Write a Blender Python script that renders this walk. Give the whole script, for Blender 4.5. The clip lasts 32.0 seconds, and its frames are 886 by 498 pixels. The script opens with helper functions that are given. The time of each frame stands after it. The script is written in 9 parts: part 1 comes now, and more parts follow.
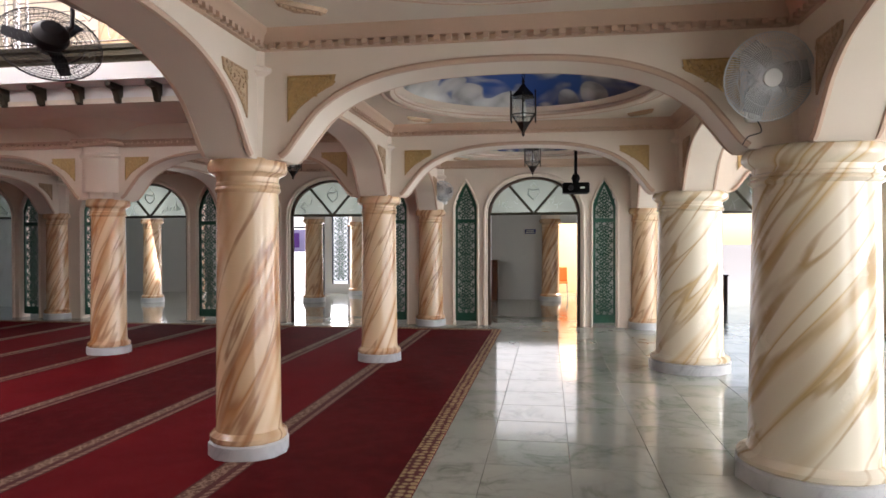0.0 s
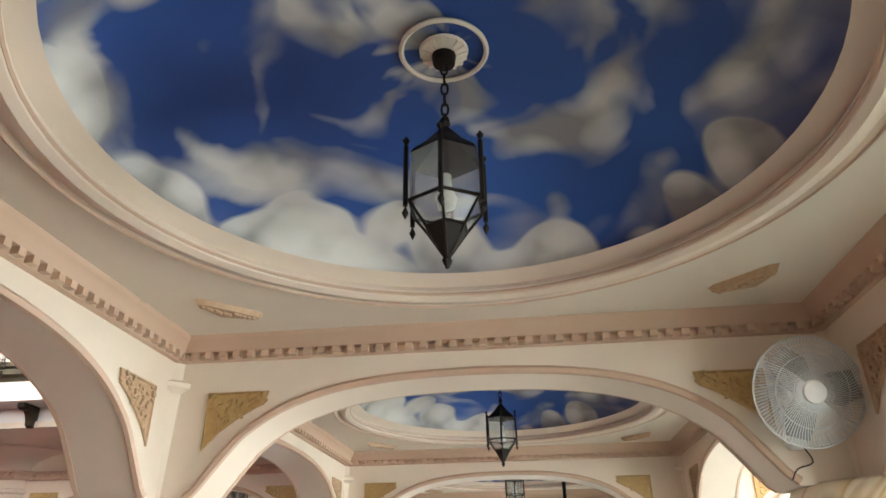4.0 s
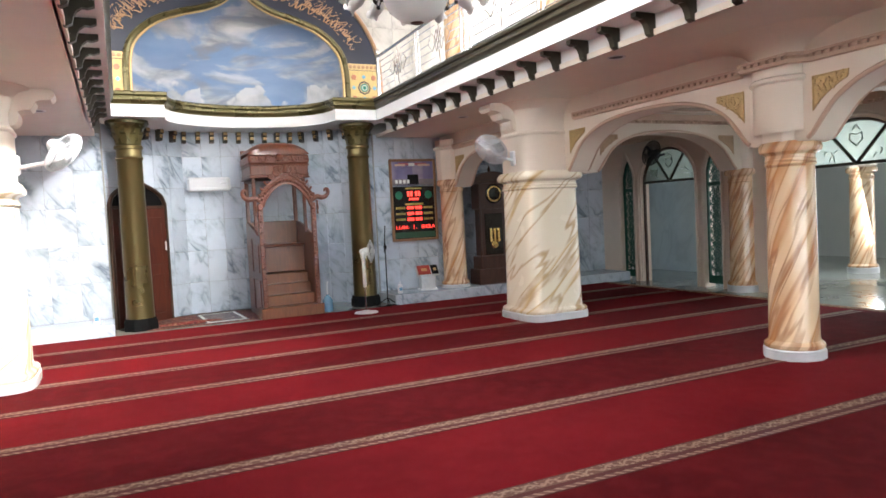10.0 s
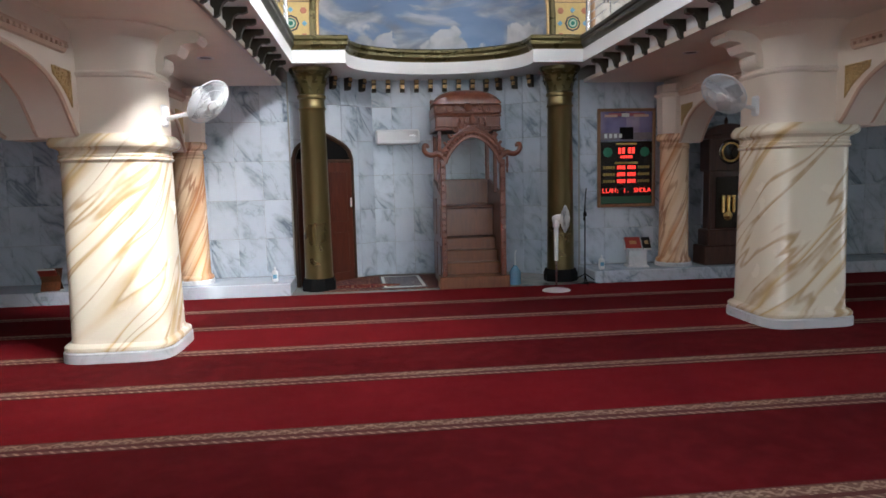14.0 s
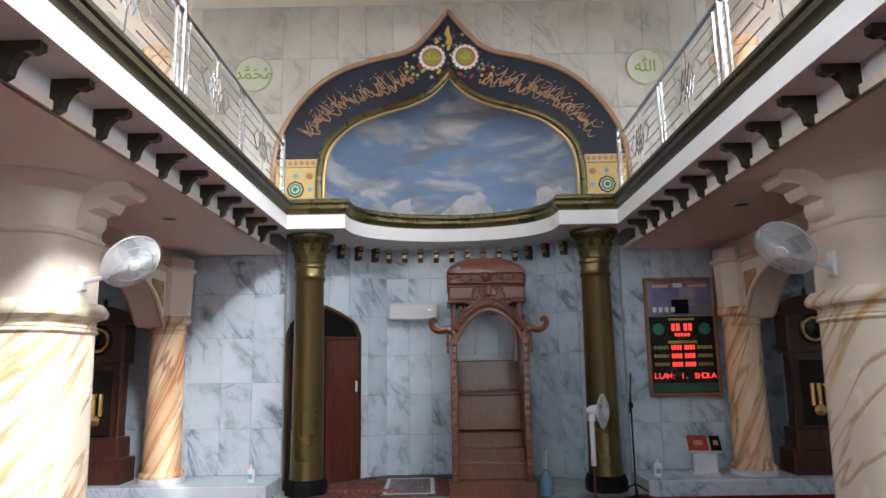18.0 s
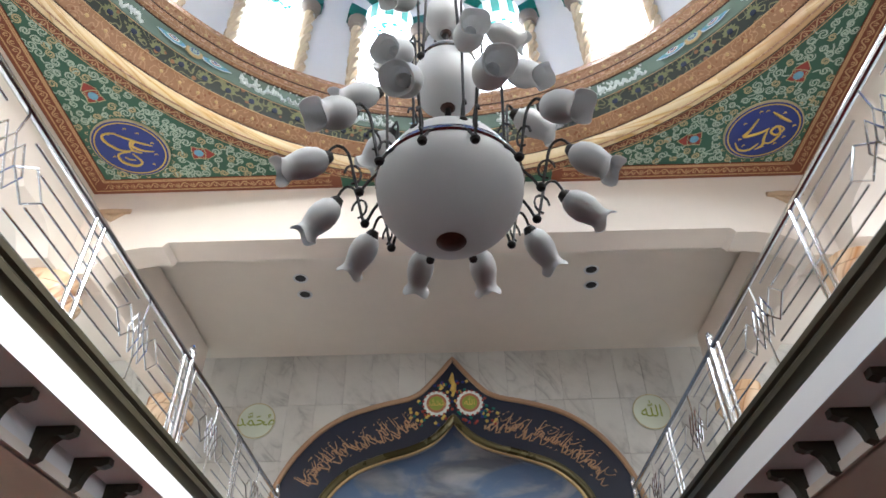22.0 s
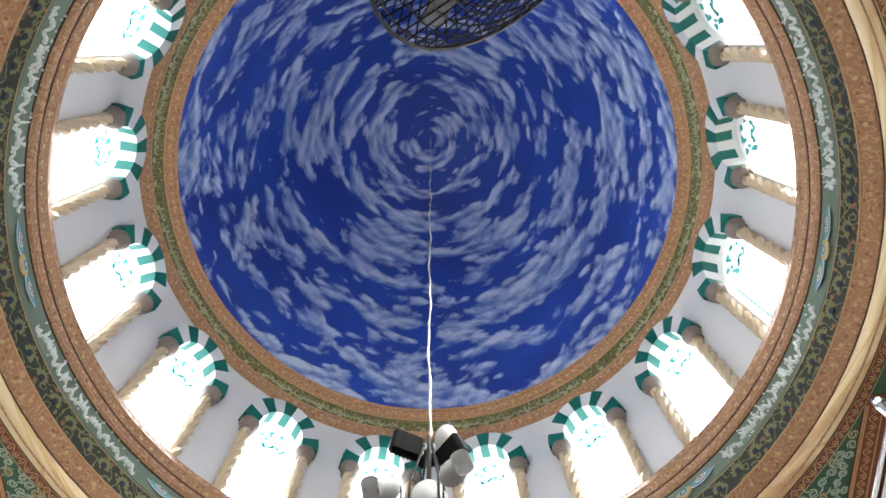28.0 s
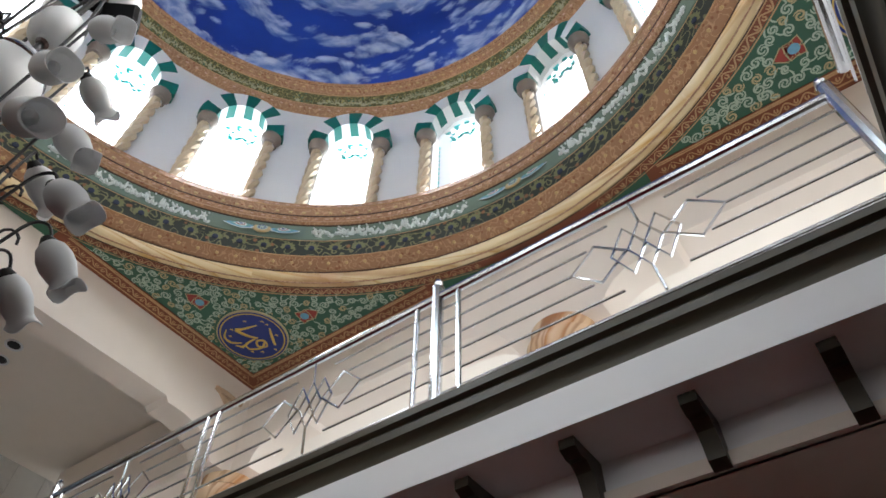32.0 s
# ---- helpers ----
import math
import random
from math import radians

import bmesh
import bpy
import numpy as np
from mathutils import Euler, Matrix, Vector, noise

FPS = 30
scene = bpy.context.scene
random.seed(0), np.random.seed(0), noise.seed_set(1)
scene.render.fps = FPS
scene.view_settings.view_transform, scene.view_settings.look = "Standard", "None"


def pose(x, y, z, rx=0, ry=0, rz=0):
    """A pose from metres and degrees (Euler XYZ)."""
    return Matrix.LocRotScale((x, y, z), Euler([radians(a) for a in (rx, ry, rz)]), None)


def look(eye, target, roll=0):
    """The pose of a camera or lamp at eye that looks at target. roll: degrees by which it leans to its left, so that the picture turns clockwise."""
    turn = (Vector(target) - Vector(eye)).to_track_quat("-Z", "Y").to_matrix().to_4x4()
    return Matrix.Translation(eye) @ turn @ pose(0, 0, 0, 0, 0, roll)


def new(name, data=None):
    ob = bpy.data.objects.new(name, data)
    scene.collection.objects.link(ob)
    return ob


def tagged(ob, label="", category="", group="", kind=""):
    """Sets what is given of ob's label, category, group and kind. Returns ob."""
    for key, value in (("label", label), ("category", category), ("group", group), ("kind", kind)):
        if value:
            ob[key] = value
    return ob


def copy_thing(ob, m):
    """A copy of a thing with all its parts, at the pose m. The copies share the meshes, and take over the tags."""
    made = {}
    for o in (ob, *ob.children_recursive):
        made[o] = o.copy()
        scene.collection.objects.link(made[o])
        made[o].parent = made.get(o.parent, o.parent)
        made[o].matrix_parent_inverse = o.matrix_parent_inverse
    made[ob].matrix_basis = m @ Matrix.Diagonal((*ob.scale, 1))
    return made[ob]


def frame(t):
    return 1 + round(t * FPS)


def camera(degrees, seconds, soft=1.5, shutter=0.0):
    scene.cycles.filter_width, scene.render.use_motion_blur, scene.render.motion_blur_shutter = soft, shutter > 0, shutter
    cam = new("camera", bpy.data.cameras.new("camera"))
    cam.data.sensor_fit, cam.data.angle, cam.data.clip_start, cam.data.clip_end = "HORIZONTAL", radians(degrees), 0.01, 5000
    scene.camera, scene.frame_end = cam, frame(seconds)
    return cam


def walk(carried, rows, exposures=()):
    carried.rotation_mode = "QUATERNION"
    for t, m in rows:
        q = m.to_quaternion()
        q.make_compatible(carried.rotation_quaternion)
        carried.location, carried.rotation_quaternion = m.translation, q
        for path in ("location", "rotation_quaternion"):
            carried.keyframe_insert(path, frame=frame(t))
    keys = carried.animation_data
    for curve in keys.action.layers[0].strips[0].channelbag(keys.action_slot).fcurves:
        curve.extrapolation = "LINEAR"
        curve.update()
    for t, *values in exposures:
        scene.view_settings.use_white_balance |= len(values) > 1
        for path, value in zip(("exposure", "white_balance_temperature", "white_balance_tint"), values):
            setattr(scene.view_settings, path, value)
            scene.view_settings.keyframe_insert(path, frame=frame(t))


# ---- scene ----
cam = camera(66.7, 32.0, soft=1.6)
CAM_ROWS = [
    # seconds, x, y, z, yaw, pitch, roll
    (0.0, -4.817, -2.25, 1.598, -81.09, -0.6, -0.12),
    (0.5, -4.716, -2.238, 1.608, -87.66, 3.94, 0.09),
    (1.0, -4.562, -2.164, 1.661, -90.08, 9.41, -0.31),
    (1.5, -4.468, -2.139, 1.686, -90.3, 12.98, -1.14),
    (2.0, -4.321, -2.183, 1.727, -90.06, 19.01, -2.6),
    (2.5, -4.162, -2.23, 1.776, -88.37, 23.64, -1.78),
    (5.0, -3.534, -2.124, 1.79, -78.672, 23.932, -1.735),
    (5.5, -3.283, -1.994, 1.722, -68.978, 15.147, -1.893),
    (6.0, -3.119, -1.849, 1.63, -62.804, 8.182, -2.031),
    (6.5, -2.961, -1.659, 1.623, -59.07, 4.011, -1.704),
    (7.0, -2.844, -1.532, 1.613, -55.087, 1.261, -3.106),
    (7.5, -2.578, -1.394, 1.632, -48.091, 0.491, -1.728),
    (8.0, -2.394, -1.335, 1.64, -43.765, -0.788, -0.329),
    (8.5, -2.323, -1.195, 1.639, -40.003, -1.126, 0.061),
    (9.0, -2.239, -0.983, 1.62, -36.001, -1.744, -0.839),
    (9.5, -2.294, -0.762, 1.648, -31.334, -3.412, -2.418),
    (10.0, -2.199, -0.676, 1.649, -25.526, -2.85, -2.877),
    (10.5, -2.077, -0.531, 1.667, -17.716, -4.109, -0.813),
    (11.0, -1.972, -0.303, 1.687, -15.047, -4.207, 0.792),
    (11.5, -1.888, -0.079, 1.72, -14.037, -4.096, -0.394),
    (12.0, -1.804, 0.198, 1.694, -9.958, -1.825, -0.829),
    (12.5, -1.646, 0.299, 1.712, -7.17, -5.396, -0.159),
    (13.0, -1.495, 0.443, 1.67, -4.191, -5.167, 0.202),
    (13.5, -1.28, 0.604, 1.749, -6.22, -6.127, -1.148),
    (15.5, -0.551, 1.469, 1.724, 0.154, -3.927, -1.895),
    (16.0, -0.273, 1.669, 1.727, 3.494, -0.077, -0.595),
    (16.5, -0.197, 1.795, 1.717, 2.207, -0.085, -0.727),
    (17.0, -0.243, 1.997, 1.673, 0.039, 3.187, -0.339),
    (17.5, -0.194, 2.199, 1.671, -1.788, 3.356, -1.803),
    (18.0, -0.047, 2.349, 1.681, 0.506, 9.566, -0.918),
    (18.5, 0.052, 2.479, 1.715, -0.485, 10.895, 0.187),
    (19.0, 0.048, 2.504, 1.72, -0.215, 16.588, -0.957),
    (19.5, 0.045, 2.498, 1.722, 0.071, 20.254, -0.704),
    (20.0, 0.048, 2.494, 1.724, 0.593, 23.556, -0.973),
    (20.5, 0.039, 2.506, 1.727, 1.059, 27.608, -1.238),
    (21.0, 0.039, 2.502, 1.73, 0.72, 31.493, -1.556),
    (21.5, 0.038, 2.484, 1.732, -0.125, 35.153, -1.652),
    (22.0, 0.034, 2.482, 1.735, 0.898, 38.422, -0.945),
    (22.5, 0.034, 2.48, 1.737, 0.845, 41.307, -0.754),
    (23.0, 0.034, 2.469, 1.74, 0.321, 44.483, -1.449),
    (23.5, 0.025, 2.459, 1.745, -1.005, 48.862, -1.595),
    (24.0, 0.022, 2.445, 1.752, -0.756, 51.313, -1.775),
    (24.5, 0.011, 2.449, 1.738, -0.04, 54.36, -0.6),
    (25.0, 0.024, 2.406, 1.773, 0.7, 57.0, -0.37),
    (25.5, 0.039, 2.364, 1.787, -0.15, 60.28, -0.73),
    (26.0, 0.055, 2.339, 1.807, 0.29, 62.66, -1.25),
    (26.5, 0.066, 2.308, 1.818, 0.1, 65.42, -1.39),
    (28.5, 0.103, 2.213, 1.857, -3.34, 74.93, -3.74),
    (29.0, 0.092, 2.207, 1.85, -8.55, 75.46, -3.81),
    (29.5, 0.077, 2.215, 1.837, -17.02, 74.74, -5.3),
    (30.0, 0.081, 2.239, 1.834, -25.9, 71.9, -3.05),
    (30.5, 0.086, 2.283, 1.811, -37.73, 69.41, -2.56),
    (31.0, 0.093, 2.295, 1.797, -44.24, 65.14, 0.46),
    (31.5, 0.119, 2.315, 1.817, -51.31, 58.54, 0.93),
    (32.0, 0.128, 2.329, 1.827, -53.52, 51.06, 1.48),
]

def seat(x, y, z, yaw, pitch, roll):
    """Eye pose from place, heading to the left of +y, upward pitch and roll."""
    return pose(x, y, z, 0, 0, yaw) @ pose(0, 0, 0, 90 + pitch, 0, 0) @ pose(0, 0, 0, 0, 0, roll)


EXPO = [(0.0, 0.32, 6750, 20), (1.0, 0.13, 6700, 21), (2.5, 0.70, 6700, 20), (5.0, 1.14, 7050, 6), (6.0, 0.40, 6500, 15), (7.0, 0.25, 6350, 13), (8.0, 0.5, 6200, 12), (9.0, 0.65, 6200, 11), (10.0, 1.0, 6300, 10), (11.0, 0.45, 6200, 10), (13.0, 0.05, 6050, 10),
        (16.0, -0.15, 6000, 9), (18.0, 0.0, 6000, 9), (19.0, 0.05, 6000, 9), (22.0, -0.55, 5950, 9), (24.0, -1.1, 6000, 9), (26.5, -1.42, 6200, 9), (28.5, -0.6, 6400, 9), (30.0, -0.45, 6500, 9), (31.0, -0.7, 6450, 9), (32.0, -1.1, 6150, 9)]
walk(cam, [(t, seat(*r)) for t, *r in CAM_ROWS], EXPO)

# ---------------------------------------------------------------- light
world = bpy.data.worlds.new("sky")
scene.world = world
world.use_nodes = True
wn = world.node_tree.nodes
sky = wn.new("ShaderNodeTexSky")
sky.sky_type = "NISHITA"
sky.sun_disc = False
SUN_DIR = Vector((-6.21, 5.55, -7.3)).normalized()
sky.sun_elevation = math.asin(-SUN_DIR.z)
sky.sun_rotation = math.atan2(-SUN_DIR.x, -SUN_DIR.y)
world.node_tree.links.new(sky.outputs[0], wn["Background"].inputs[0])
wn["Background"].inputs[1].default_value = 0.15
sun = bpy.data.lights.new("sun", "SUN")
sun.energy, sun.angle, sun.color = 4.2, radians(0.6), (1.0, 0.93, 0.82)
sun_ob = new("sun", sun)
sun_ob.rotation_mode = "QUATERNION"
sun_ob.rotation_quaternion = SUN_DIR.to_track_quat("-Z", "Y")


def area_lamp(name, m, sx, sy, power, color=(0.93, 0.97, 1.0), spread=180):
    """Area lamp for sky light at an opening, or for added fill."""
    li = bpy.data.lights.new(name, "AREA")
    li.shape, li.size, li.size_y, li.energy, li.color, li.spread = "RECTANGLE", sx, sy, power, color, radians(spread)
    ob = new(name, li)
    ob.matrix_world = m
    return ob


# daylight by the east doors and the south windows
for yy, pw in ((-2, 18), (2, 16), (6, 18)):
    area_lamp("door_daylight", look((8.9, yy, 1.6), (0, yy, 1.2)), 1.6, 2.2, pw)
area_lamp("porch_daylight", look((15.2, 5.4, 1.4), (10.0, 4.6, 1.0)), 1.3, 2.1, 60)
# fill added inside the porch for the marble wall; no opening here
area_lamp("porch_daylight", look((11.6, 8.0, 1.6), (10.0, 9.6, 1.2)), 0.8, 2.0, 26)
area_lamp("porch_daylight", look((15.25, 4.15, 1.4), (10.0, 3.0, 1.0)), 0.5, 1.9, 25)
for xx in (-6, -2, 2, 6):
    area_lamp("south_daylight", look((xx, -7.8, 1.7), (xx, 0, 2.2)), 2.2, 2.4, 95)
# fill lamps added before the closed upper walls, to brighten gallery and void
for sx_ in (-1, 1):
    for yy, pw in ((2, 125), (6, 125), (10, 65)):
        area_lamp("gallery_daylight", look((sx_ * 7.7, yy, 5.3), (0, yy, 4.6)), 2.0, 1.6, pw * (1.3 if sx_ > 0 else 0.85))
for xx in (-5, 0, 5):
    area_lamp("gallery_daylight", look((xx, -3.6, 5.3), (xx, 4, 4.8)), 2.4, 1.6, 150)

# the sunny side's drum windows
for a in (-11.25, -33.75, -56.25):
    px, py = 3.55 * math.cos(radians(a)), 4 + 3.55 * math.sin(radians(a))
    area_lamp("drum_daylight", look((px, py, 8.3), (-3.4, 7.9, 2.7)), 0.8, 0.6, 110, (1.0, 0.96, 0.9), 55)
# and the soft light of its other windows
for a in (11.25, 56.25, 101.25, 146.25, -168.75, -123.75):
    px, py = 3.55 * math.cos(radians(a)), 4 + 3.55 * math.sin(radians(a))
    area_lamp("drum_skylight", look((px, py, 8.2), (0, 4.5, 0)), 0.8, 0.8, 33, (0.96, 0.98, 1.0), 110)

# ---------------------------------------------------------------- materials
class Nodes:
    """A small builder for node materials."""

    def __init__(self, name):
        self.mat = bpy.data.materials.new(name)
        self.mat.use_nodes = True
        self.t = self.mat.node_tree
        self.bsdf = self.t.nodes["Principled BSDF"]

    def add(self, kind, **inputs):
        n = self.t.nodes.new("ShaderNode" + kind)
        for k, v in inputs.items():
            self.put(n.inputs[k.replace("_", " ")], v)
        return n

    def put(self, socket, v):
        if isinstance(v, bpy.types.NodeSocket):
            self.t.links.new(v, socket)
        else:
            socket.default_value = v

    def math(self, op, a, b=0.0, c=0.0):
        n = self.t.nodes.new("ShaderNodeMath")
        n.operation = op
        for s, v in zip(n.inputs, (a, b, c)):
            self.put(s, v)
        return n.outputs[0]

    def coords(self, kind="Object"):
        return self.t.nodes.new("ShaderNodeTexCoord").outputs[kind]

    def xyz(self, v):
        n = self.t.nodes.new("ShaderNodeSeparateXYZ")
        self.put(n.inputs[0], v)
        return n.outputs

    def vec(self, x, y, z):
        n = self.t.nodes.new("ShaderNodeCombineXYZ")
        for s, v in zip(n.inputs, (x, y, z)):
            self.put(s, v)
        return n.outputs[0]

    def noise(self, v, scale, detail=4.0, rough=0.55, warp=0.0):
        n = self.t.nodes.new("ShaderNodeTexNoise")
        self.put(n.inputs["Vector"], v)
        n.inputs["Scale"].default_value, n.inputs["Detail"].default_value = scale, detail
        n.inputs["Roughness"].default_value, n.inputs["Distortion"].default_value = rough, warp
        return n.outputs[0]

    def ramp(self, f, *stops):
        n = self.t.nodes.new("ShaderNodeValToRGB")
        e = n.color_ramp.elements
        while len(e) < len(stops):
            e.new(0.5)
        for el, (p, c) in zip(e, stops):
            el.position, el.color = p, (*(c if isinstance(c, tuple) else (c, c, c)), 1)
        self.put(n.inputs[0], f)
        return n.outputs[0]

    def mix(self, f, a, b, how="MIX"):
        n = self.t.nodes.new("ShaderNodeMix")
        n.data_type, n.blend_type = "RGBA", how
        self.put(n.inputs[0], f)
        for s, v in ((n.inputs[6], a), (n.inputs[7], b)):
            self.put(s, (*v, 1) if isinstance(v, tuple) and len(v) == 3 else v)
        return n.outputs[2]

    def bump(self, h, strength=0.2, distance=0.01):
        n = self.add("Bump", Strength=strength, Distance=distance, Height=h)
        self.put(self.bsdf.inputs["Normal"], n.outputs[0])

    def random(self):
        return self.t.nodes.new("ShaderNodeObjectInfo").outputs["Random"]

    def done(self, color=None, rough=None, metal=None, **more):
        for k, v in (("Base Color", color), ("Roughness", rough), ("Metallic", metal)):
            if v is not None:
                self.put(self.bsdf.inputs[k], (*v, 1) if isinstance(v, tuple) and len(v) == 3 else v)
        for k, v in more.items():
            self.put(self.bsdf.inputs[k.replace("_", " ")], v)
        return self.mat


def plain(name, color, rough=0.5, metal=0.0, vary=0.12, scale=3.0, grain=60.0, bump=0.08, **more):
    """Paint, plaster, plastic, metal: one colour with soft stains and a fine grain."""
    n = Nodes(name)
    v = n.coords()
    big, fine = n.noise(v, scale, 5), n.noise(v, grain, 3)
    dark = tuple(c * (1 - vary) for c in color)
    light = tuple(min(1.0, c * (1 + vary * 0.5)) for c in color)
    c = n.mix(big, dark, light)
    c = n.mix(n.math("MULTIPLY", fine, vary * 0.8), c, dark)
    r = n.math("ADD", n.math("MULTIPLY", n.math("SUBTRACT", big, 0.5), 0.25), rough)
    if bump:
        n.bump(n.math("ADD", fine, n.math("MULTIPLY", big, 0.5)), bump, 0.004)
    return n.done(c, r, metal, **more)


def column_marble(name, pale, streak, vein_, size=3.9, thin=1.0):
    n = Nodes(name)
    x, y, z = n.xyz(n.coords())
    th = n.math("ARCTAN2", n.math("ADD", n.math("MULTIPLY", x, -0.7), n.math("MULTIPLY", y, 0.7)), n.math("ADD", n.math("MULTIPLY", x, -0.7), n.math("MULTIPLY", y, -0.7)))
    u = n.math("MULTIPLY", th, -0.27)
    rnd = n.math("MULTIPLY", n.random(), 9.0)
    across = n.math("ADD", n.math("MULTIPLY", u, 0.87), n.math("MULTIPLY", z, -0.48))
    along = n.math("ADD", n.math("MULTIPLY", u, 0.48), n.math("MULTIPLY", z, 0.87))
    v = n.vec(n.math("ADD", across, rnd), n.math("MULTIPLY", along, 0.06), rnd)
    a = n.noise(v, size, 2, 0.45, 0.2)
    b = n.noise(n.vec(n.math("ADD", n.math("MULTIPLY", across, 1.0), 3.7), n.math("MULTIPLY", along, 0.10), rnd), 6.0, 2, 0.45, 0.2)
    mid = tuple(0.6 * p + 0.4 * q for p, q in zip(pale, streak))
    broad = n.ramp(a, (0.575 - 0.135 * thin, pale), (0.575 - 0.055 * thin, mid), (0.575, streak), (0.575 + 0.013 * thin, mid), (0.575 + 0.065 * thin, pale))
    rim = n.ramp(n.math("ABSOLUTE", n.math("SUBTRACT", a, 0.581)), (0.0, 0.75), (0.006, 0.5), (0.013, 0.0))
    vein = n.ramp(n.math("ABSOLUTE", n.math("SUBTRACT", b, 0.52)), (0.0, 1.0), (0.014, 0.85), (0.035, 0.0))
    soft = n.noise(n.coords(), 2.2, 4)
    c = n.mix(n.math("MULTIPLY", n.math("MAXIMUM", vein, rim), n.ramp(soft, (0.36, 0.3), (0.6, 0.95))), broad, vein_)
    c = n.mix(n.ramp(soft, (0.35, 0.0), (0.8, 0.22)), c, (0.82, 0.72, 0.58))
    n.bump(n.noise(n.coords(), 30, 3), 0.04, 0.003)
    return n.done(c, n.math("ADD", n.math("MULTIPLY", soft, 0.12), 0.2), 0.0, Coat_Weight=0.25, Coat_Roughness=0.15)


def slab_marble(name, base, tint, vein, amount=1.0, rough=0.18, size=1.0):
    """White-grey veined stone slabs; each piece is cut from another place."""
    n = Nodes(name)
    v0 = n.coords()
    sh = n.math("MULTIPLY", n.random(), 37.0)
    add = n.t.nodes.new("ShaderNodeVectorMath")
    n.put(add.inputs[0], v0)
    n.put(add.inputs[1], n.vec(sh, n.math("MULTIPLY", sh, 1.7), n.math("MULTIPLY", sh, 0.6)))
    v = add.outputs[0]
    x, y, z = n.xyz(v)
    lean = n.vec(n.math("ADD", x, n.math("MULTIPLY", z, 0.55)), n.math("ADD", y, n.math("MULTIPLY", z, 0.35)), n.math("MULTIPLY", z, 0.45))
    a = n.noise(lean, 1.9 / size, 4, 0.56, 0.9)
    b = n.noise(lean, 3.6 / size, 4, 0.55, 1.1)
    cloud = n.noise(v, 1.4 / size, 4)
    line = n.ramp(n.math("ABSOLUTE", n.math("SUBTRACT", a, 0.5)), (0.0, 1.0), (0.02, 0.55), (0.07, 0.0))
    fine = n.ramp(n.math("ABSOLUTE", n.math("SUBTRACT", b, 0.52)), (0.0, 0.5), (0.012, 0.22), (0.03, 0.0))
    gate = n.ramp(cloud, (0.42, 0.0), (0.62, 1.0))
    c = n.mix(n.ramp(cloud, (0.3, 0.0), (0.7, 1.0)), base, tint)
    c = n.mix(n.math("MULTIPLY", n.math("MULTIPLY", n.math("MAXIMUM", line, fine), gate), amount), c, vein)
    c = n.mix(n.math("MULTIPLY", n.random(), 0.22), c, tuple(0.82 * k for k in tint))
    n.bump(n.noise(v, 9, 3), 0.03, 0.003)
    return n.done(c, n.math("ADD", n.math("MULTIPLY", cloud, 0.1), rough), 0.0)


def carpet_mat(name, low, high):
    """Deep red pile, trodden a little lighter in patches."""
    n = Nodes(name)
    v = n.coords()
    tuft, worn, brushed = n.noise(v, 160, 3), n.noise(v, 1.3, 5), n.noise(v, 6.0, 3)
    c = n.mix(n.ramp(worn, (0.3, 0.0), (0.72, 1.0)), low, high)
    c = n.mix(n.math("MULTIPLY", n.ramp(brushed, (0.45, 0.0), (0.65, 1.0)), 0.18), c, (0.25, 0.016, 0.024))
    c = n.mix(n.math("MULTIPLY", tuft, 0.35), c, (0.03, 0.004, 0.004))
    n.bump(n.math("ADD", tuft, n.math("MULTIPLY", n.noise(v, 18, 3), 0.6)), 0.5, 0.008)
    return n.done(c, 0.95, 0.0, Specular_IOR_Level=0.1)


def row_border_mat():
    """Woven border of a prayer row: a wide scrolled band and a narrow one, tan on dark red."""
    n = Nodes("woven_row_border")
    v = n.coords()
    x, d, z = n.xyz(v)
    band = n.math("LESS_THAN", n.math("ABSOLUTE", n.math("SUBTRACT", d, 0.04)), 0.05)
    thin = n.math("LESS_THAN", n.math("ABSOLUTE", n.math("ADD", d, 0.075)), 0.02)
    vine = n.math("ABSOLUTE", n.math("SUBTRACT", n.math("SUBTRACT", d, 0.04), n.math("MULTIPLY", n.math("SINE", n.math("MULTIPLY", x, 42.0)), 0.026)))
    vor = n.t.nodes.new("ShaderNodeTexVoronoi")
    n.put(vor.inputs["Vector"], n.vec(x, n.math("MULTIPLY", d, 1.2), 0.0))
    vor.inputs["Scale"].default_value, vor.inputs["Randomness"].default_value = 30.0, 0.6
    leaf = n.math("MAXIMUM", n.ramp(vine, (0.006, 1.0), (0.014, 0.0)), n.ramp(vor.outputs["Distance"], (0.34, 1.0), (0.48, 0.0)))
    slant = n.ramp(n.math("SINE", n.math("ADD", n.math("MULTIPLY", x, 85.0), n.math("MULTIPLY", d, 90.0))), (0.3, 0.25), (0.6, 1.0))
    c = n.mix(band, (0.09, 0.012, 0.010), n.mix(leaf, (0.15, 0.07, 0.045), (0.34, 0.22, 0.155)))
    c = n.mix(n.math("MULTIPLY", thin, slant), c, (0.38, 0.24, 0.17))
    tuft = n.noise(v, 160, 3)
    c = n.mix(n.math("MULTIPLY", tuft, 0.3), c, (0.05, 0.02, 0.012))
    n.bump(tuft, 0.5, 0.008)
    return n.done(c, 0.95, 0.0)


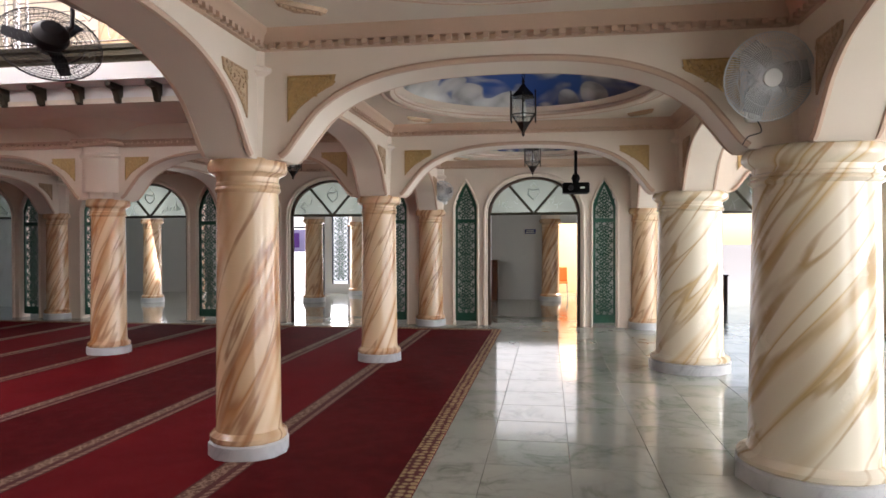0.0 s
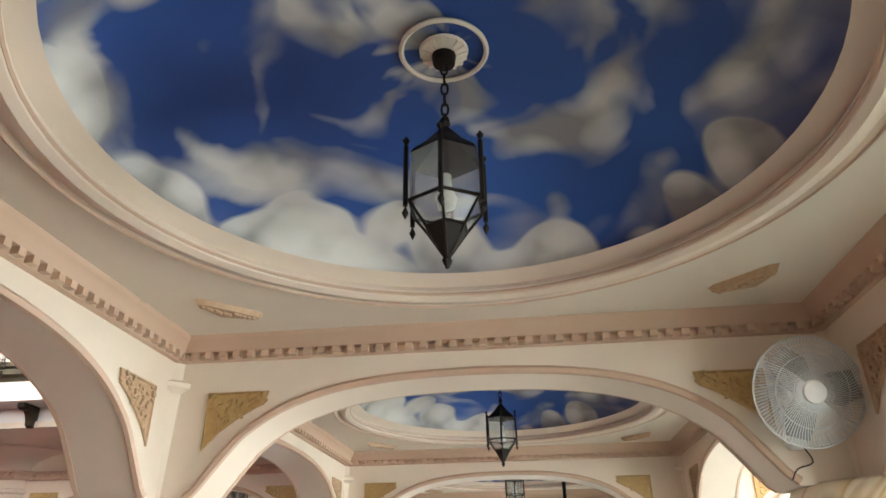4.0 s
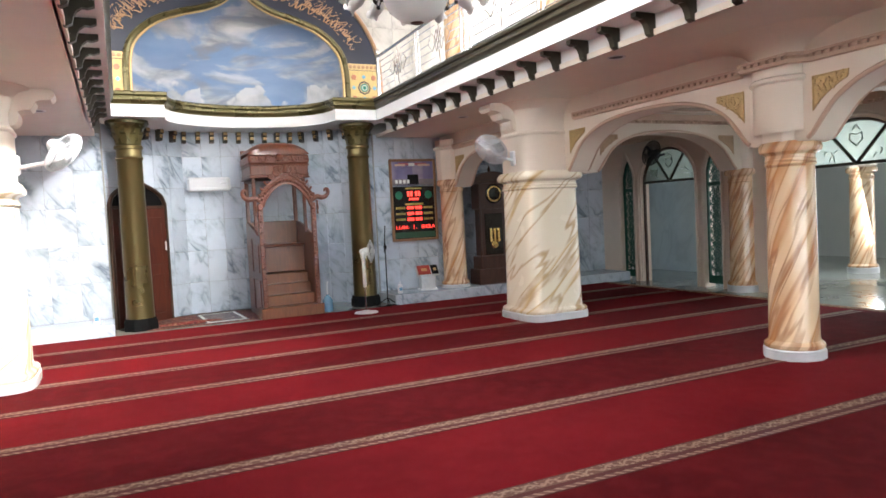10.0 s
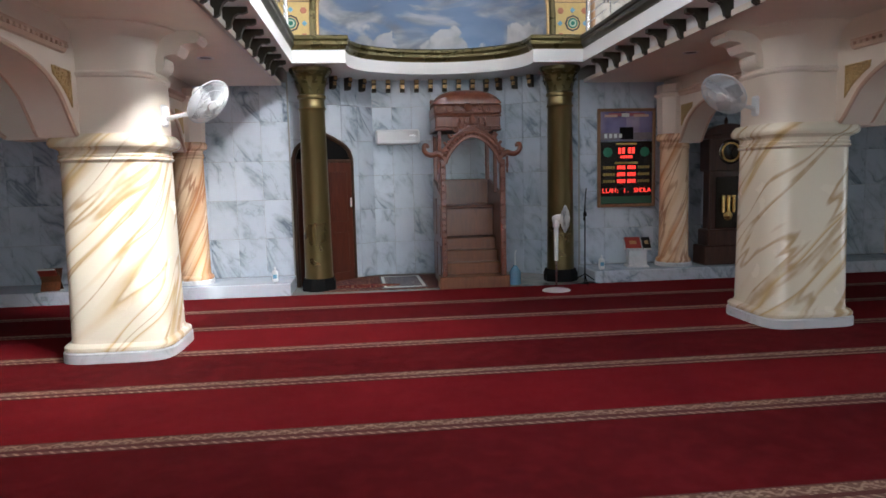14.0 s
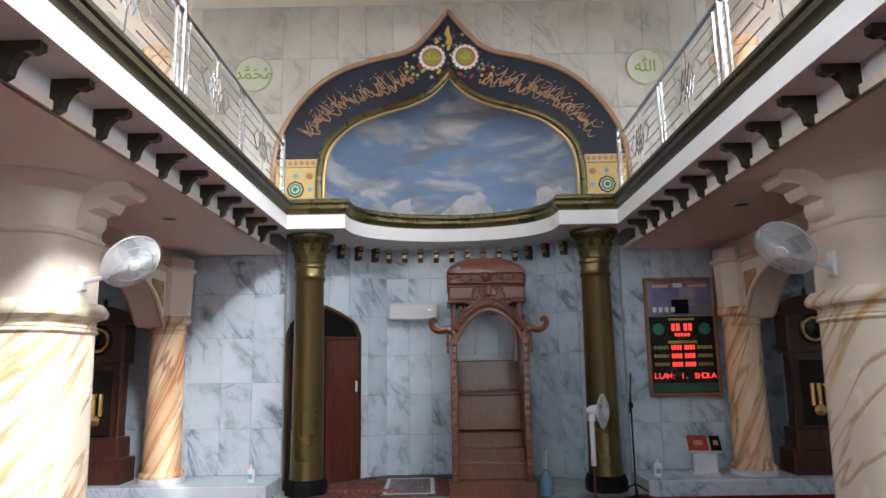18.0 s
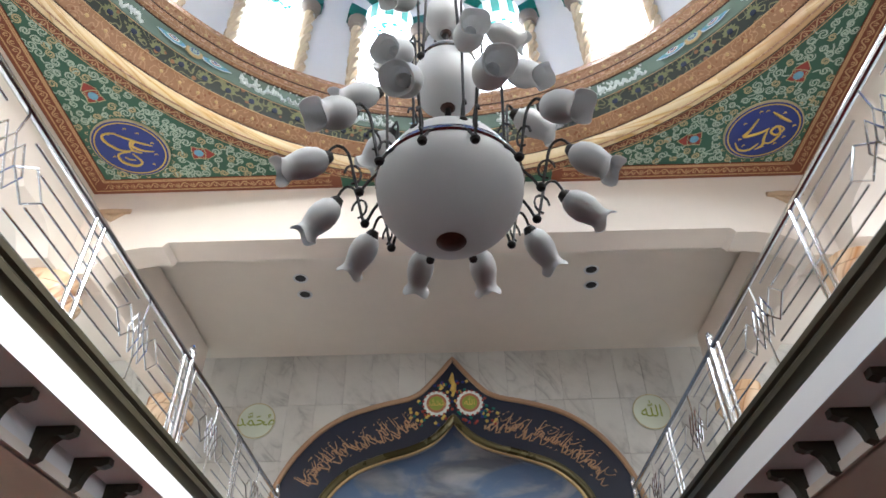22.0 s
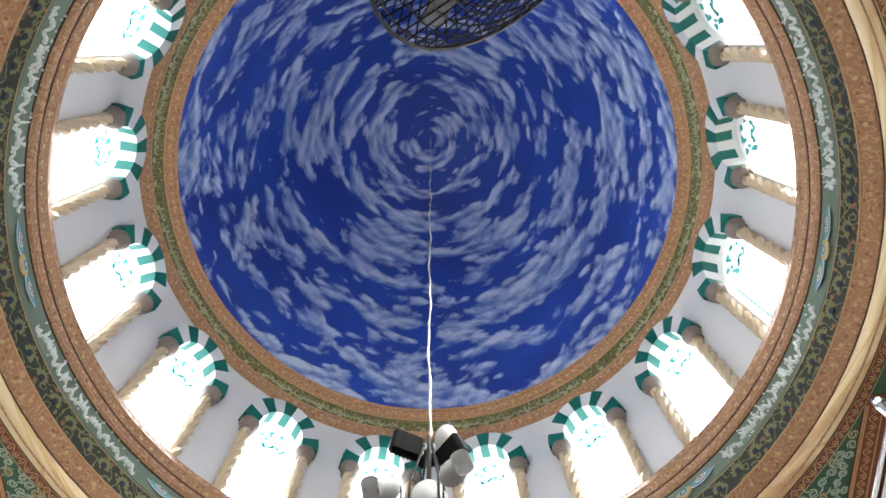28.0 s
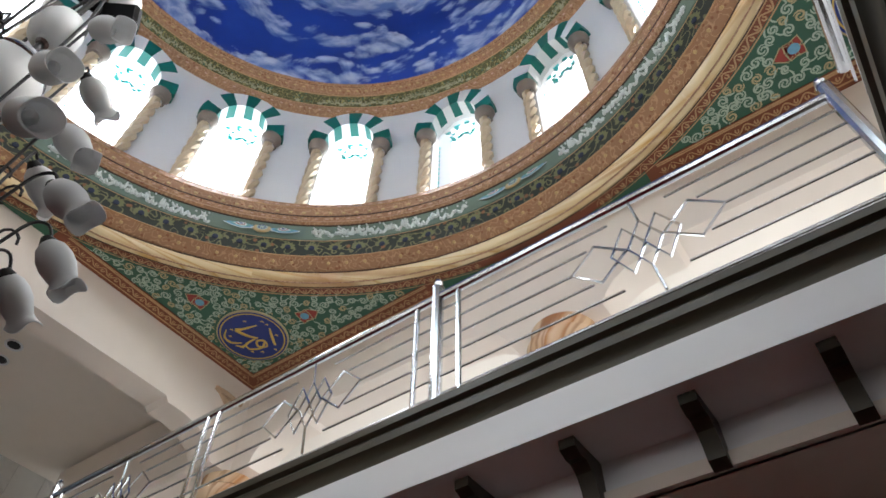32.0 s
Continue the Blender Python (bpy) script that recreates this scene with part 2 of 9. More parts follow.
def cloud_paint(name, blue, deep, white, grey, scale=1.6, how="soft", cover=0.5):
    """A hand-painted sky: clouds on blue. how: soft (thick heaps), round (rings of small clouds that rise to the crown), level (banks with a heap of white below)."""
    n = Nodes(name)
    v0 = v = n.coords()
    x, y, z = n.xyz(v)
    r = n.math("SQRT", n.math("ADD", n.math("MULTIPLY", x, x), n.math("MULTIPLY", y, y)))
    up = None

    def puffs(vv, size):
        vo = n.t.nodes.new("ShaderNodeTexVoronoi")
        vo.feature = "SMOOTH_F1"
        n.put(vo.inputs["Vector"], vv)
        vo.inputs["Scale"].default_value, vo.inputs["Smoothness"].default_value = size, 0.25
        return vo.outputs["Distance"]

    if how == "round":
        th = n.math("ARCTAN2", y, x)
        cone = n.math("DIVIDE", r, n.math("SUBTRACT", z, 1.8))
        reach = n.math("MULTIPLY", cone, 6.8)
        down = n.math("MULTIPLY", cone, 16.5)

        def polar(lift):
            return n.vec(n.math("MULTIPLY", n.math("COSINE", th), reach), n.math("MULTIPLY", n.math("SINE", th), reach), n.math("ADD", down, lift))
        v, up = polar(0.0), polar(-0.10)
        fine, warp, puff = 8, 0.55, 0.20
    elif how == "level":
        v = n.vec(n.math("MULTIPLY", x, 0.5), n.math("MULTIPLY", y, 0.4), n.math("MULTIPLY", z, 1.35))
        fine, warp, puff = 5, 0.9, 0.05
    else:
        fine, warp, puff = 3, 0.3, 0.15

    def body(vv):
        a = n.noise(vv, scale, fine, 0.60 if how == "round" else 0.5, warp)
        cell = puffs(vv, scale * 3.2)
        return n.math("ADD", a, n.math("MULTIPLY", n.math("SUBTRACT", 0.36, cell), puff)), cell

    m, cell = body(v)
    b = n.noise(v, scale * 2.9, 4, 0.5, 0.4)
    c = n.mix(n.ramp(n.noise(v, scale * 0.6, 3), (0.35, 0.0), (0.65, 1.0)), deep, blue)
    if how == "round":
        banks = n.math("SINE", n.math("ADD", n.math("MULTIPLY", down, 8.0), n.math("MULTIPLY", n.noise(v, 0.9, 2), 8.0)))
        m = n.math("ADD", m, n.math("MULTIPLY", banks, 0.045))
        edge_ = n.math("SUBTRACT", body(v)[0], body(up)[0])
        lit = n.ramp(n.math("ADD", n.math("MULTIPLY", edge_, 2.2), n.math("MULTIPLY", b, 0.5)), (0.10, 0.0), (0.55, 1.0))
        k = n.ramp(m, (cover - 0.018, 0.0), (cover + 0.012, 0.55), (cover + 0.07, 0.95))
    elif how == "soft":
        # swirling arcs of open blue between banks of cloud, and a ring of heaped clouds along the rim
        th = n.math("ARCTAN2", y, x)
        arcs = n.noise(n.vec(n.math("MULTIPLY", n.math("COSINE", th), 0.75), n.math("MULTIPLY", n.math("SINE", th), 0.75), n.math("ADD", n.math("MULTIPLY", r, 1.7), n.math("MULTIPLY", b, 0.25))), 1.5, 2, 0.45, 0.8)
        heap = n.math("ADD", n.math("SUBTRACT", r, 1.1), n.math("ADD", n.math("MULTIPLY", n.math("SUBTRACT", 0.42, puffs(v, 2.6)), 0.55), n.math("MULTIPLY", n.math("SUBTRACT", n.noise(v, 1.1, 2), 0.5), 0.9)))
        inner = n.ramp(arcs, (0.50, 0.0), (0.57, 0.5), (0.66, 0.9))
        outer = n.ramp(heap, (-0.03, 0.0), (0.05, 0.9), (0.2, 1.0))
        k = n.math("MAXIMUM", inner, outer)
        fold = n.math("ADD", n.math("MULTIPLY", puffs(v, 3.6), -0.55), n.math("ADD", n.math("MULTIPLY", n.noise(v, 1.6, 3), 0.9), n.math("MULTIPLY", outer, 0.10)))
        lit = n.ramp(fold, (0.10, 0.0), (0.27, 0.7), (0.42, 1.0))
    else:
        # rolling grey banks above, strips of open blue in the lower half
        bank = n.noise(n.vec(n.math("MULTIPLY", x, 0.55), 0.0, n.math("ADD", n.math("MULTIPLY", z, 1.9), n.math("MULTIPLY", n.math("MULTIPLY", x, x), 0.16))), 1.25, 4, 0.52, 0.7)
        lit = n.ramp(n.math("ADD", n.math("MULTIPLY", bank, 0.75), n.math("MULTIPLY", b, 0.25)), (0.42, 0.0), (0.49, 0.45), (0.58, 1.0))
        blue_in = n.ramp(z, (3.9, 0.9), (4.4, 0.55), (5.0, 0.08))
        k = n.math("SUBTRACT", 1.0, n.math("MULTIPLY", blue_in, n.ramp(m, (cover - 0.02, 1.0), (cover + 0.05, 0.35), (cover + 0.13, 0.0))))
    c = n.mix(k, c, n.mix(lit, grey, white))
    if how == "level":
        puff_ = n.math("SUBTRACT", n.noise(v0, 2.0, 3, 0.5, 0.3), n.math("MULTIPLY", puffs(v0, 3.6), 0.22))
        side = n.ramp(n.math("ABSOLUTE", n.math("SUBTRACT", x, 0.35)), (0.15, 1.0), (0.55, 0.25), (0.85, 0.0), (1.25, 0.35), (1.7, 0.8))
        heap = n.math("ADD", n.math("MULTIPLY", side, 0.26), n.math("ADD", n.math("MULTIPLY", n.noise(n.vec(x, 0.0, 3.3), 2.2, 3), 0.22), n.math("MULTIPLY", puff_, 0.5)))
        top = n.math("SUBTRACT", n.math("ADD", n.math("MULTIPLY", heap, 1.9), 3.28), z)
        c = n.mix(n.ramp(top, (0.0, 0.0), (0.06, 0.9), (0.4, 0.6)), c, n.mix(n.ramp(puff_, (0.2, 0.0), (0.5, 1.0)), grey, white))
    n.bump(n.noise(v0, 60, 3), 0.05, 0.003)
    return n.done(c, 0.6, 0.0)


def scroll_paint(name, ground, lines, accent, scale=9.0, gold=0.0, rough=0.5):
    """Painted arabesque: winding tendrils and small blossoms on a coloured ground."""
    n = Nodes(name)
    v = n.coords()
    w = n.t.nodes.new("ShaderNodeTexNoise")
    n.put(w.inputs["Vector"], v)
    w.inputs["Scale"].default_value, w.inputs["Detail"].default_value = scale, 1.0
    t = n.ramp(n.math("ABSOLUTE", n.math("SUBTRACT", n.math("FRACT", n.math("MULTIPLY", w.outputs[0], 5.0)), 0.5)), (0.06, 1.0), (0.13, 0.0))
    vo = n.t.nodes.new("ShaderNodeTexVoronoi")
    n.put(vo.inputs["Vector"], v)
    vo.inputs["Scale"].default_value = scale * 1.3
    f = n.ramp(vo.outputs["Distance"], (0.18, 1.0), (0.25, 0.0))
    c = n.mix(n.noise(v, 2.0, 3), tuple(0.8 * k for k in ground), ground)
    c = n.mix(t, c, lines)
    c = n.mix(f, c, accent)
    n.bump(n.math("ADD", t, f), 0.25, 0.004)
    return n.done(c, rough, gold)


def wood(name, light, dark, rough=0.35):
    n = Nodes(name)
    x, y, z = n.xyz(n.coords())
    v = n.vec(n.math("MULTIPLY", x, 6.0), n.math("MULTIPLY", y, 6.0), n.math("MULTIPLY", z, 0.7))
    g, f = n.noise(v, 3.0, 6, 0.6, 1.2), n.noise(v, 16.0, 4)
    c = n.mix(n.ramp(g, (0.3, 0.0), (0.7, 1.0)), dark, light)
    c = n.mix(n.math("MULTIPLY", f, 0.35), c, tuple(0.5 * k for k in dark))
    n.bump(f, 0.12, 0.003)
    return n.done(c, rough, 0.0, Coat_Weight=0.3, Coat_Roughness=0.2)


def glow(name, color, strength):
    n = Nodes(name)
    return n.done((0, 0, 0), 0.5, 0.0, Emission_Color=(*color, 1), Emission_Strength=strength)


M_PLASTER = plain("cream_plaster", (0.80, 0.70, 0.60), 0.55, vary=0.08)
M_PEACH = plain("peach_plaster", (0.82, 0.75, 0.66), 0.5, vary=0.12)
M_CEIL = plain("ivory_ceiling_paint", (0.80, 0.73, 0.64), 0.6, vary=0.07)
M_WHITE = plain("white_paint", (0.80, 0.80, 0.80), 0.45, vary=0.05)
M_TRIM = plain("rose_beige_trim", (0.62, 0.44, 0.33), 0.5, vary=0.15)
M_WOODCARVE = plain("carved_tan_plaster", (0.55, 0.38, 0.24), 0.5, vary=0.3, scale=30, bump=0.4)
M_GOLD = plain("gold_paint", (0.64, 0.45, 0.21), 0.4, 0.5, vary=0.4, scale=26, bump=0.4)
M_EDGE = plain("black_brown_lacquer", (0.05, 0.043, 0.026), 0.38, 0.2, vary=0.12, scale=3, bump=0.02)
M_OLIVE = plain("bronze_olive_lacquer", (0.10, 0.082, 0.03), 0.28, 0.5, vary=0.12, scale=3, bump=0.02)
M_BLACK = plain("black_lacquer", (0.006, 0.006, 0.006), 0.7, Specular_IOR_Level=0.12, vary=0.3)
M_BRACKET = plain("dark_bronze_bracket", (0.045, 0.036, 0.022), 0.4, 0.3, vary=0.4, scale=20)
M_COLUMN = column_marble("painted_column_marble", (0.78, 0.56, 0.35), (0.53, 0.22, 0.07), (0.32, 0.11, 0.035))
M_GOLDMARBLE = column_marble("golden_marble_moulding", (0.80, 0.63, 0.35), (0.64, 0.38, 0.12), (0.46, 0.24, 0.08), 30.0, 0.8)
M_PILLAR = column_marble("painted_pillar_marble", (0.84, 0.76, 0.61), (0.66, 0.47, 0.22), (0.46, 0.28, 0.10), 5.0, 0.55)
M_SLAB = slab_marble("blue_grey_marble_slab", (0.60, 0.66, 0.73), (0.48, 0.55, 0.63), (0.13, 0.17, 0.22), 1.0)
M_SHAFT = plain("bronze_green_lacquer", (0.15, 0.115, 0.048), 0.30, 0.75, vary=0.05, scale=1.5, bump=0.01)
M_SLABWARM = slab_marble("warm_grey_marble_slab", (0.62, 0.60, 0.55), (0.52, 0.50, 0.46), (0.26, 0.25, 0.23), 0.7, 0.3)
M_PLINTH = slab_marble("white_plinth_marble", (0.66, 0.67, 0.68), (0.55, 0.57, 0.60), (0.3, 0.32, 0.35), 0.6, 0.25, 0.5)
M_FLOOR = slab_marble("polished_floor_marble", (0.44, 0.46, 0.42), (0.33, 0.36, 0.32), (0.15, 0.17, 0.145), 0.95, 0.05)
M_GROUT = plain("grey_joint", (0.30, 0.30, 0.28), 0.8)
M_CARPET = carpet_mat("red_carpet_pile", (0.150, 0.0045, 0.008), (0.205, 0.007, 0.012))
M_CARPETDEEP = carpet_mat("deep_red_carpet_pile", (0.085, 0.003, 0.005), (0.125, 0.005, 0.008))
M_ROWBORDER = row_border_mat()
M_SKYDISH = cloud_paint("painted_cloud_dish", (0.02, 0.10, 0.40), (0.009, 0.042, 0.20), (0.72, 0.71, 0.69), (0.27, 0.265, 0.26), 0.85, cover=0.475)
M_SKYQIBLA = cloud_paint("painted_cloud_panel", (0.20, 0.33, 0.55), (0.16, 0.25, 0.42), (0.62, 0.61, 0.60), (0.22, 0.235, 0.26), 1.15, "level", cover=0.47)
M_DOME = cloud_paint("painted_dome_sky", (0.02, 0.07, 0.40), (0.012, 0.042, 0.28), (0.62, 0.68, 0.78), (0.15, 0.24, 0.52), 1.5, "round", cover=0.466)
M_PEND = plain("deep_green_painted_ground", (0.035, 0.125, 0.075), 0.5, vary=0.25, scale=5)
M_SCROLL = plain("pale_celadon_line_paint", (0.44, 0.56, 0.45), 0.5, vary=0.2, scale=9)
M_SCROLLGOLD = plain("straw_line_paint", (0.52, 0.44, 0.24), 0.5, vary=0.2, scale=9)
M_ORANGE = plain("red_brown_border_paint", (0.22, 0.060, 0.022), 0.5, vary=0.2, scale=7)
M_BORDERLINE = plain("tan_border_line", (0.55, 0.33, 0.16), 0.45, vary=0.15)
M_BANDSCROLL = scroll_paint("black_green_arabesque", (0.022, 0.026, 0.014), (0.19, 0.18, 0.075), (0.26, 0.11, 0.04), 7.0)
M_FERN = plain("olive_leaf_paint", (0.20, 0.20, 0.075), 0.5, vary=0.3, scale=20)
M_INKBLUE = plain("ink_blue_paint", (0.012, 0.02, 0.05), 0.5)
M_OLIVEBAND = scroll_paint("olive_floral_band", (0.10, 0.10, 0.03), (0.36, 0.33, 0.12), (0.07, 0.16, 0.10), 14.0)
M_COPPER2 = scroll_paint("carved_orange_brown_moulding", (0.43, 0.235, 0.125), (0.55, 0.34, 0.19), (0.29, 0.12, 0.055), 11.0, rough=0.45)
M_REDPAINT = plain("brick_red_paint", (0.36, 0.045, 0.03), 0.5, vary=0.25, scale=9)
M_CALWHITE = plain("white_script_paint", (0.72, 0.76, 0.72), 0.5, vary=0.08)
M_CALGREEN = plain("grey_green_band_paint", (0.17, 0.23, 0.175), 0.5, vary=0.25, scale=6)
M_OLIVELIGHT = plain("pale_olive_paint", (0.42, 0.42, 0.26), 0.5)
M_LEAFROSE = plain("pale_rose_bead_paint", (0.66, 0.44, 0.33), 0.45, vary=0.15)
M_DARKLINE = plain("dark_brown_line", (0.07, 0.03, 0.016), 0.45)
M_CARTTEAL = plain("pale_teal_paint", (0.16, 0.40, 0.38), 0.5, vary=0.2, scale=25)
M_CARTBLUE = plain("sky_blue_cartouche", (0.18, 0.42, 0.60), 0.5, vary=0.3, scale=25)
M_CARTYELLOW = plain("pale_gold_paint", (0.62, 0.44, 0.20), 0.45, vary=0.25, scale=25)
M_LEAFRED = plain("dusty_red_leaf_paint", (0.45, 0.17, 0.09), 0.5, vary=0.3, scale=9)
M_GREENSTONE = plain("deep_teal_stone_paint", (0.0, 0.15, 0.12), 0.5, vary=0.2)
M_ROPE = plain("tan_rope_plaster", (0.62, 0.50, 0.34), 0.6, vary=0.25, scale=14)
M_GREYBROWN = plain("grey_brown_capital", (0.22, 0.18, 0.15), 0.5, vary=0.25)
M_VINE = plain("teal_vine_glass", (0.03, 0.42, 0.40), 0.4)


def frost():
    """Frosted glass: daylight from outside comes through it evenly."""
    n = Nodes("frosted_daylight_glass")
    tl = n.add("BsdfTranslucent", Color=(0.95, 0.97, 1.0, 1))
    tp = n.add("BsdfTransparent", Color=(0.96, 0.98, 1.0, 1))
    mx = n.t.nodes.new("ShaderNodeMixShader")
    mx.inputs[0].default_value = 0.5
    n.put(mx.inputs[1], tl.outputs[0])
    n.put(mx.inputs[2], tp.outputs[0])
    n.put(n.t.nodes["Material Output"].inputs[0], mx.outputs[0])
    return n.mat


M_FROST = frost()
M_COPPER = plain("copper_brown_moulding", (0.42, 0.25, 0.14), 0.45, 0.2, vary=0.25, scale=10)
M_NAVY = plain("navy_paint", (0.012, 0.016, 0.035), 0.45, vary=0.3)
M_BLUE = plain("royal_blue_paint", (0.015, 0.035, 0.22), 0.45, vary=0.2)
M_YELLOW = plain("yellow_paint", (0.66, 0.46, 0.10), 0.5, vary=0.2)
M_TAN = plain("copper_lettering", (0.50, 0.29, 0.15), 0.45, vary=0.2)
M_GREEN = plain("emerald_paint", (0.0, 0.16, 0.12), 0.45, vary=0.2)
M_LATTICE = plain("dark_green_lattice", (0.012, 0.10, 0.065), 0.4, vary=0.25)
M_STEEL = plain("polished_steel", (0.62, 0.63, 0.65), 0.18, 1.0, vary=0.08, bump=0.02)
M_DARKSTEEL = plain("dark_steel", (0.05, 0.05, 0.055), 0.4, 0.7, vary=0.2)
M_WOODRED = wood("red_brown_carved_wood", (0.20, 0.058, 0.026), (0.10, 0.026, 0.013), 0.3)
M_WOODLIGHT = wood("honey_brown_wood", (0.22, 0.08, 0.03), (0.13, 0.043, 0.017))
M_WOODDARK = wood("dark_brown_wood", (0.085, 0.030, 0.017), (0.04, 0.013, 0.008))
M_DOORFRAME = wood("brown_door_frame", (0.075, 0.04, 0.022), (0.04, 0.02, 0.012))
M_PLASTIC = plain("white_plastic", (0.72, 0.73, 0.74), 0.35, vary=0.05)
M_LETTER = plain("grey_green_glass_lettering", (0.30, 0.36, 0.33), 0.4)
M_TILEYELLOW = plain("ochre_tile_paint", (0.60, 0.44, 0.17), 0.5, vary=0.25, scale=20)
M_LEAFGREEN = plain("yellow_green_paint", (0.30, 0.36, 0.05), 0.5, vary=0.3, scale=20)
M_PALEGREEN = plain("pale_celadon_plate", (0.60, 0.64, 0.52), 0.35, vary=0.06)
M_WOODDOOR = wood("red_brown_door_wood", (0.11, 0.028, 0.015), (0.06, 0.015, 0.009))
M_WOODCARVED = scroll_paint("carved_mahogany", (0.17, 0.048, 0.022), (0.07, 0.018, 0.009), (0.24, 0.075, 0.035), 24.0, rough=0.35)
M_BRASS = plain("brass", (0.70, 0.48, 0.18), 0.25, 0.9, vary=0.15)
M_CLOCKGLASS = plain("dark_clock_glass", (0.02, 0.014, 0.01), 0.1, vary=0.2)
M_BOARDFRAME = plain("bronze_picture_frame", (0.30, 0.17, 0.09), 0.35, 0.3, vary=0.25, scale=20)
M_BOARDBLACK = plain("black_display", (0.012, 0.013, 0.013), 0.25)
M_LEDRED = glow("red_led", (1.0, 0.045, 0.03), 1.9)
M_CAPTION = plain("yellow_print", (0.45, 0.34, 0.08), 0.5)
M_FANWIRE = plain("white_wire", (0.60, 0.62, 0.64), 0.4)
M_RUGFIELD = scroll_paint("blue_grey_rug", (0.12, 0.12, 0.14), (0.42, 0.38, 0.36), (0.20, 0.06, 0.06), 12.0, rough=0.9)
M_FANBAR = plain("dark_olive_bar", (0.03, 0.03, 0.015), 0.4)
M_PORCH = plain("pale_porch_wall", (0.66, 0.68, 0.68), 0.5, vary=0.06)
M_PORCHSTONE = slab_marble("white_green_marble", (0.66, 0.71, 0.67), (0.56, 0.61, 0.57), (0.40, 0.45, 0.42), 0.5, 0.12, 2.0)
M_LIT = glow("daylight_glow_pane", (0.85, 0.93, 1.0), 1.1)
M_IRON = plain("dark_bronze_iron", (0.012, 0.009, 0.007), 0.55, 0.1, vary=0.3, Specular_IOR_Level=0.25)
M_BULB = plain("white_bulb_glass", (0.8, 0.8, 0.8), 0.3)
M_CHAIN = plain("grey_brown_cord", (0.20, 0.17, 0.15), 0.6)


def thin_glass(name, tint, clear):
    """Thin panes: partly clear, partly a faint frosted film, with a glossy skin."""
    n = Nodes(name)
    tp = n.add("BsdfTransparent", Color=(*tint, 1))
    tl = n.add("BsdfTranslucent", Color=(*tint, 1))
    df = n.add("BsdfGlossy", Color=(1, 1, 1, 1), Roughness=0.08)
    m1, m2 = n.t.nodes.new("ShaderNodeMixShader"), n.t.nodes.new("ShaderNodeMixShader")
    m1.inputs[0].default_value, m2.inputs[0].default_value = 1 - clear, 0.08
    for sck, v in ((m1.inputs[1], tp.outputs[0]), (m1.inputs[2], tl.outputs[0]), (m2.inputs[1], m1.outputs[0]), (m2.inputs[2], df.outputs[0]), (n.t.nodes["Material Output"].inputs[0], m2.outputs[0])):
        n.put(sck, v)
    return n.mat


M_FANGLASS = thin_glass("pale_green_etched_glass", (0.52, 0.60, 0.54), 0.45)
M_LANTERN = thin_glass("lantern_glass", (0.85, 0.87, 0.86), 0.75)


def shade_glass():
    """Frosted lamp glass: dull white, a little light passes through."""
    n = Nodes("frosted_white_glass")
    v = n.coords()
    c = n.mix(n.noise(v, 5.0, 4), (0.53, 0.525, 0.51), (0.62, 0.615, 0.60))
    n.done(c, 0.5, 0.0)
    tl = n.add("BsdfTranslucent", Color=(0.8, 0.8, 0.8, 1))
    mx = n.t.nodes.new("ShaderNodeMixShader")
    mx.inputs[0].default_value = 0.3
    n.put(mx.inputs[1], n.bsdf.outputs[0])
    n.put(mx.inputs[2], tl.outputs[0])
    n.put(n.t.nodes["Material Output"].inputs[0], mx.outputs[0])
    return n.mat


M_SHADE = shade_glass()
M_FANBLADE = thin_glass("translucent_blade", (0.80, 0.84, 0.88), 0.7)
# teal lattice paled and made see-through to imitate the glare of the windows
M_TEALGLARE = thin_glass("glare_paled_teal_lattice", (0.62, 0.88, 0.84), 0.7)

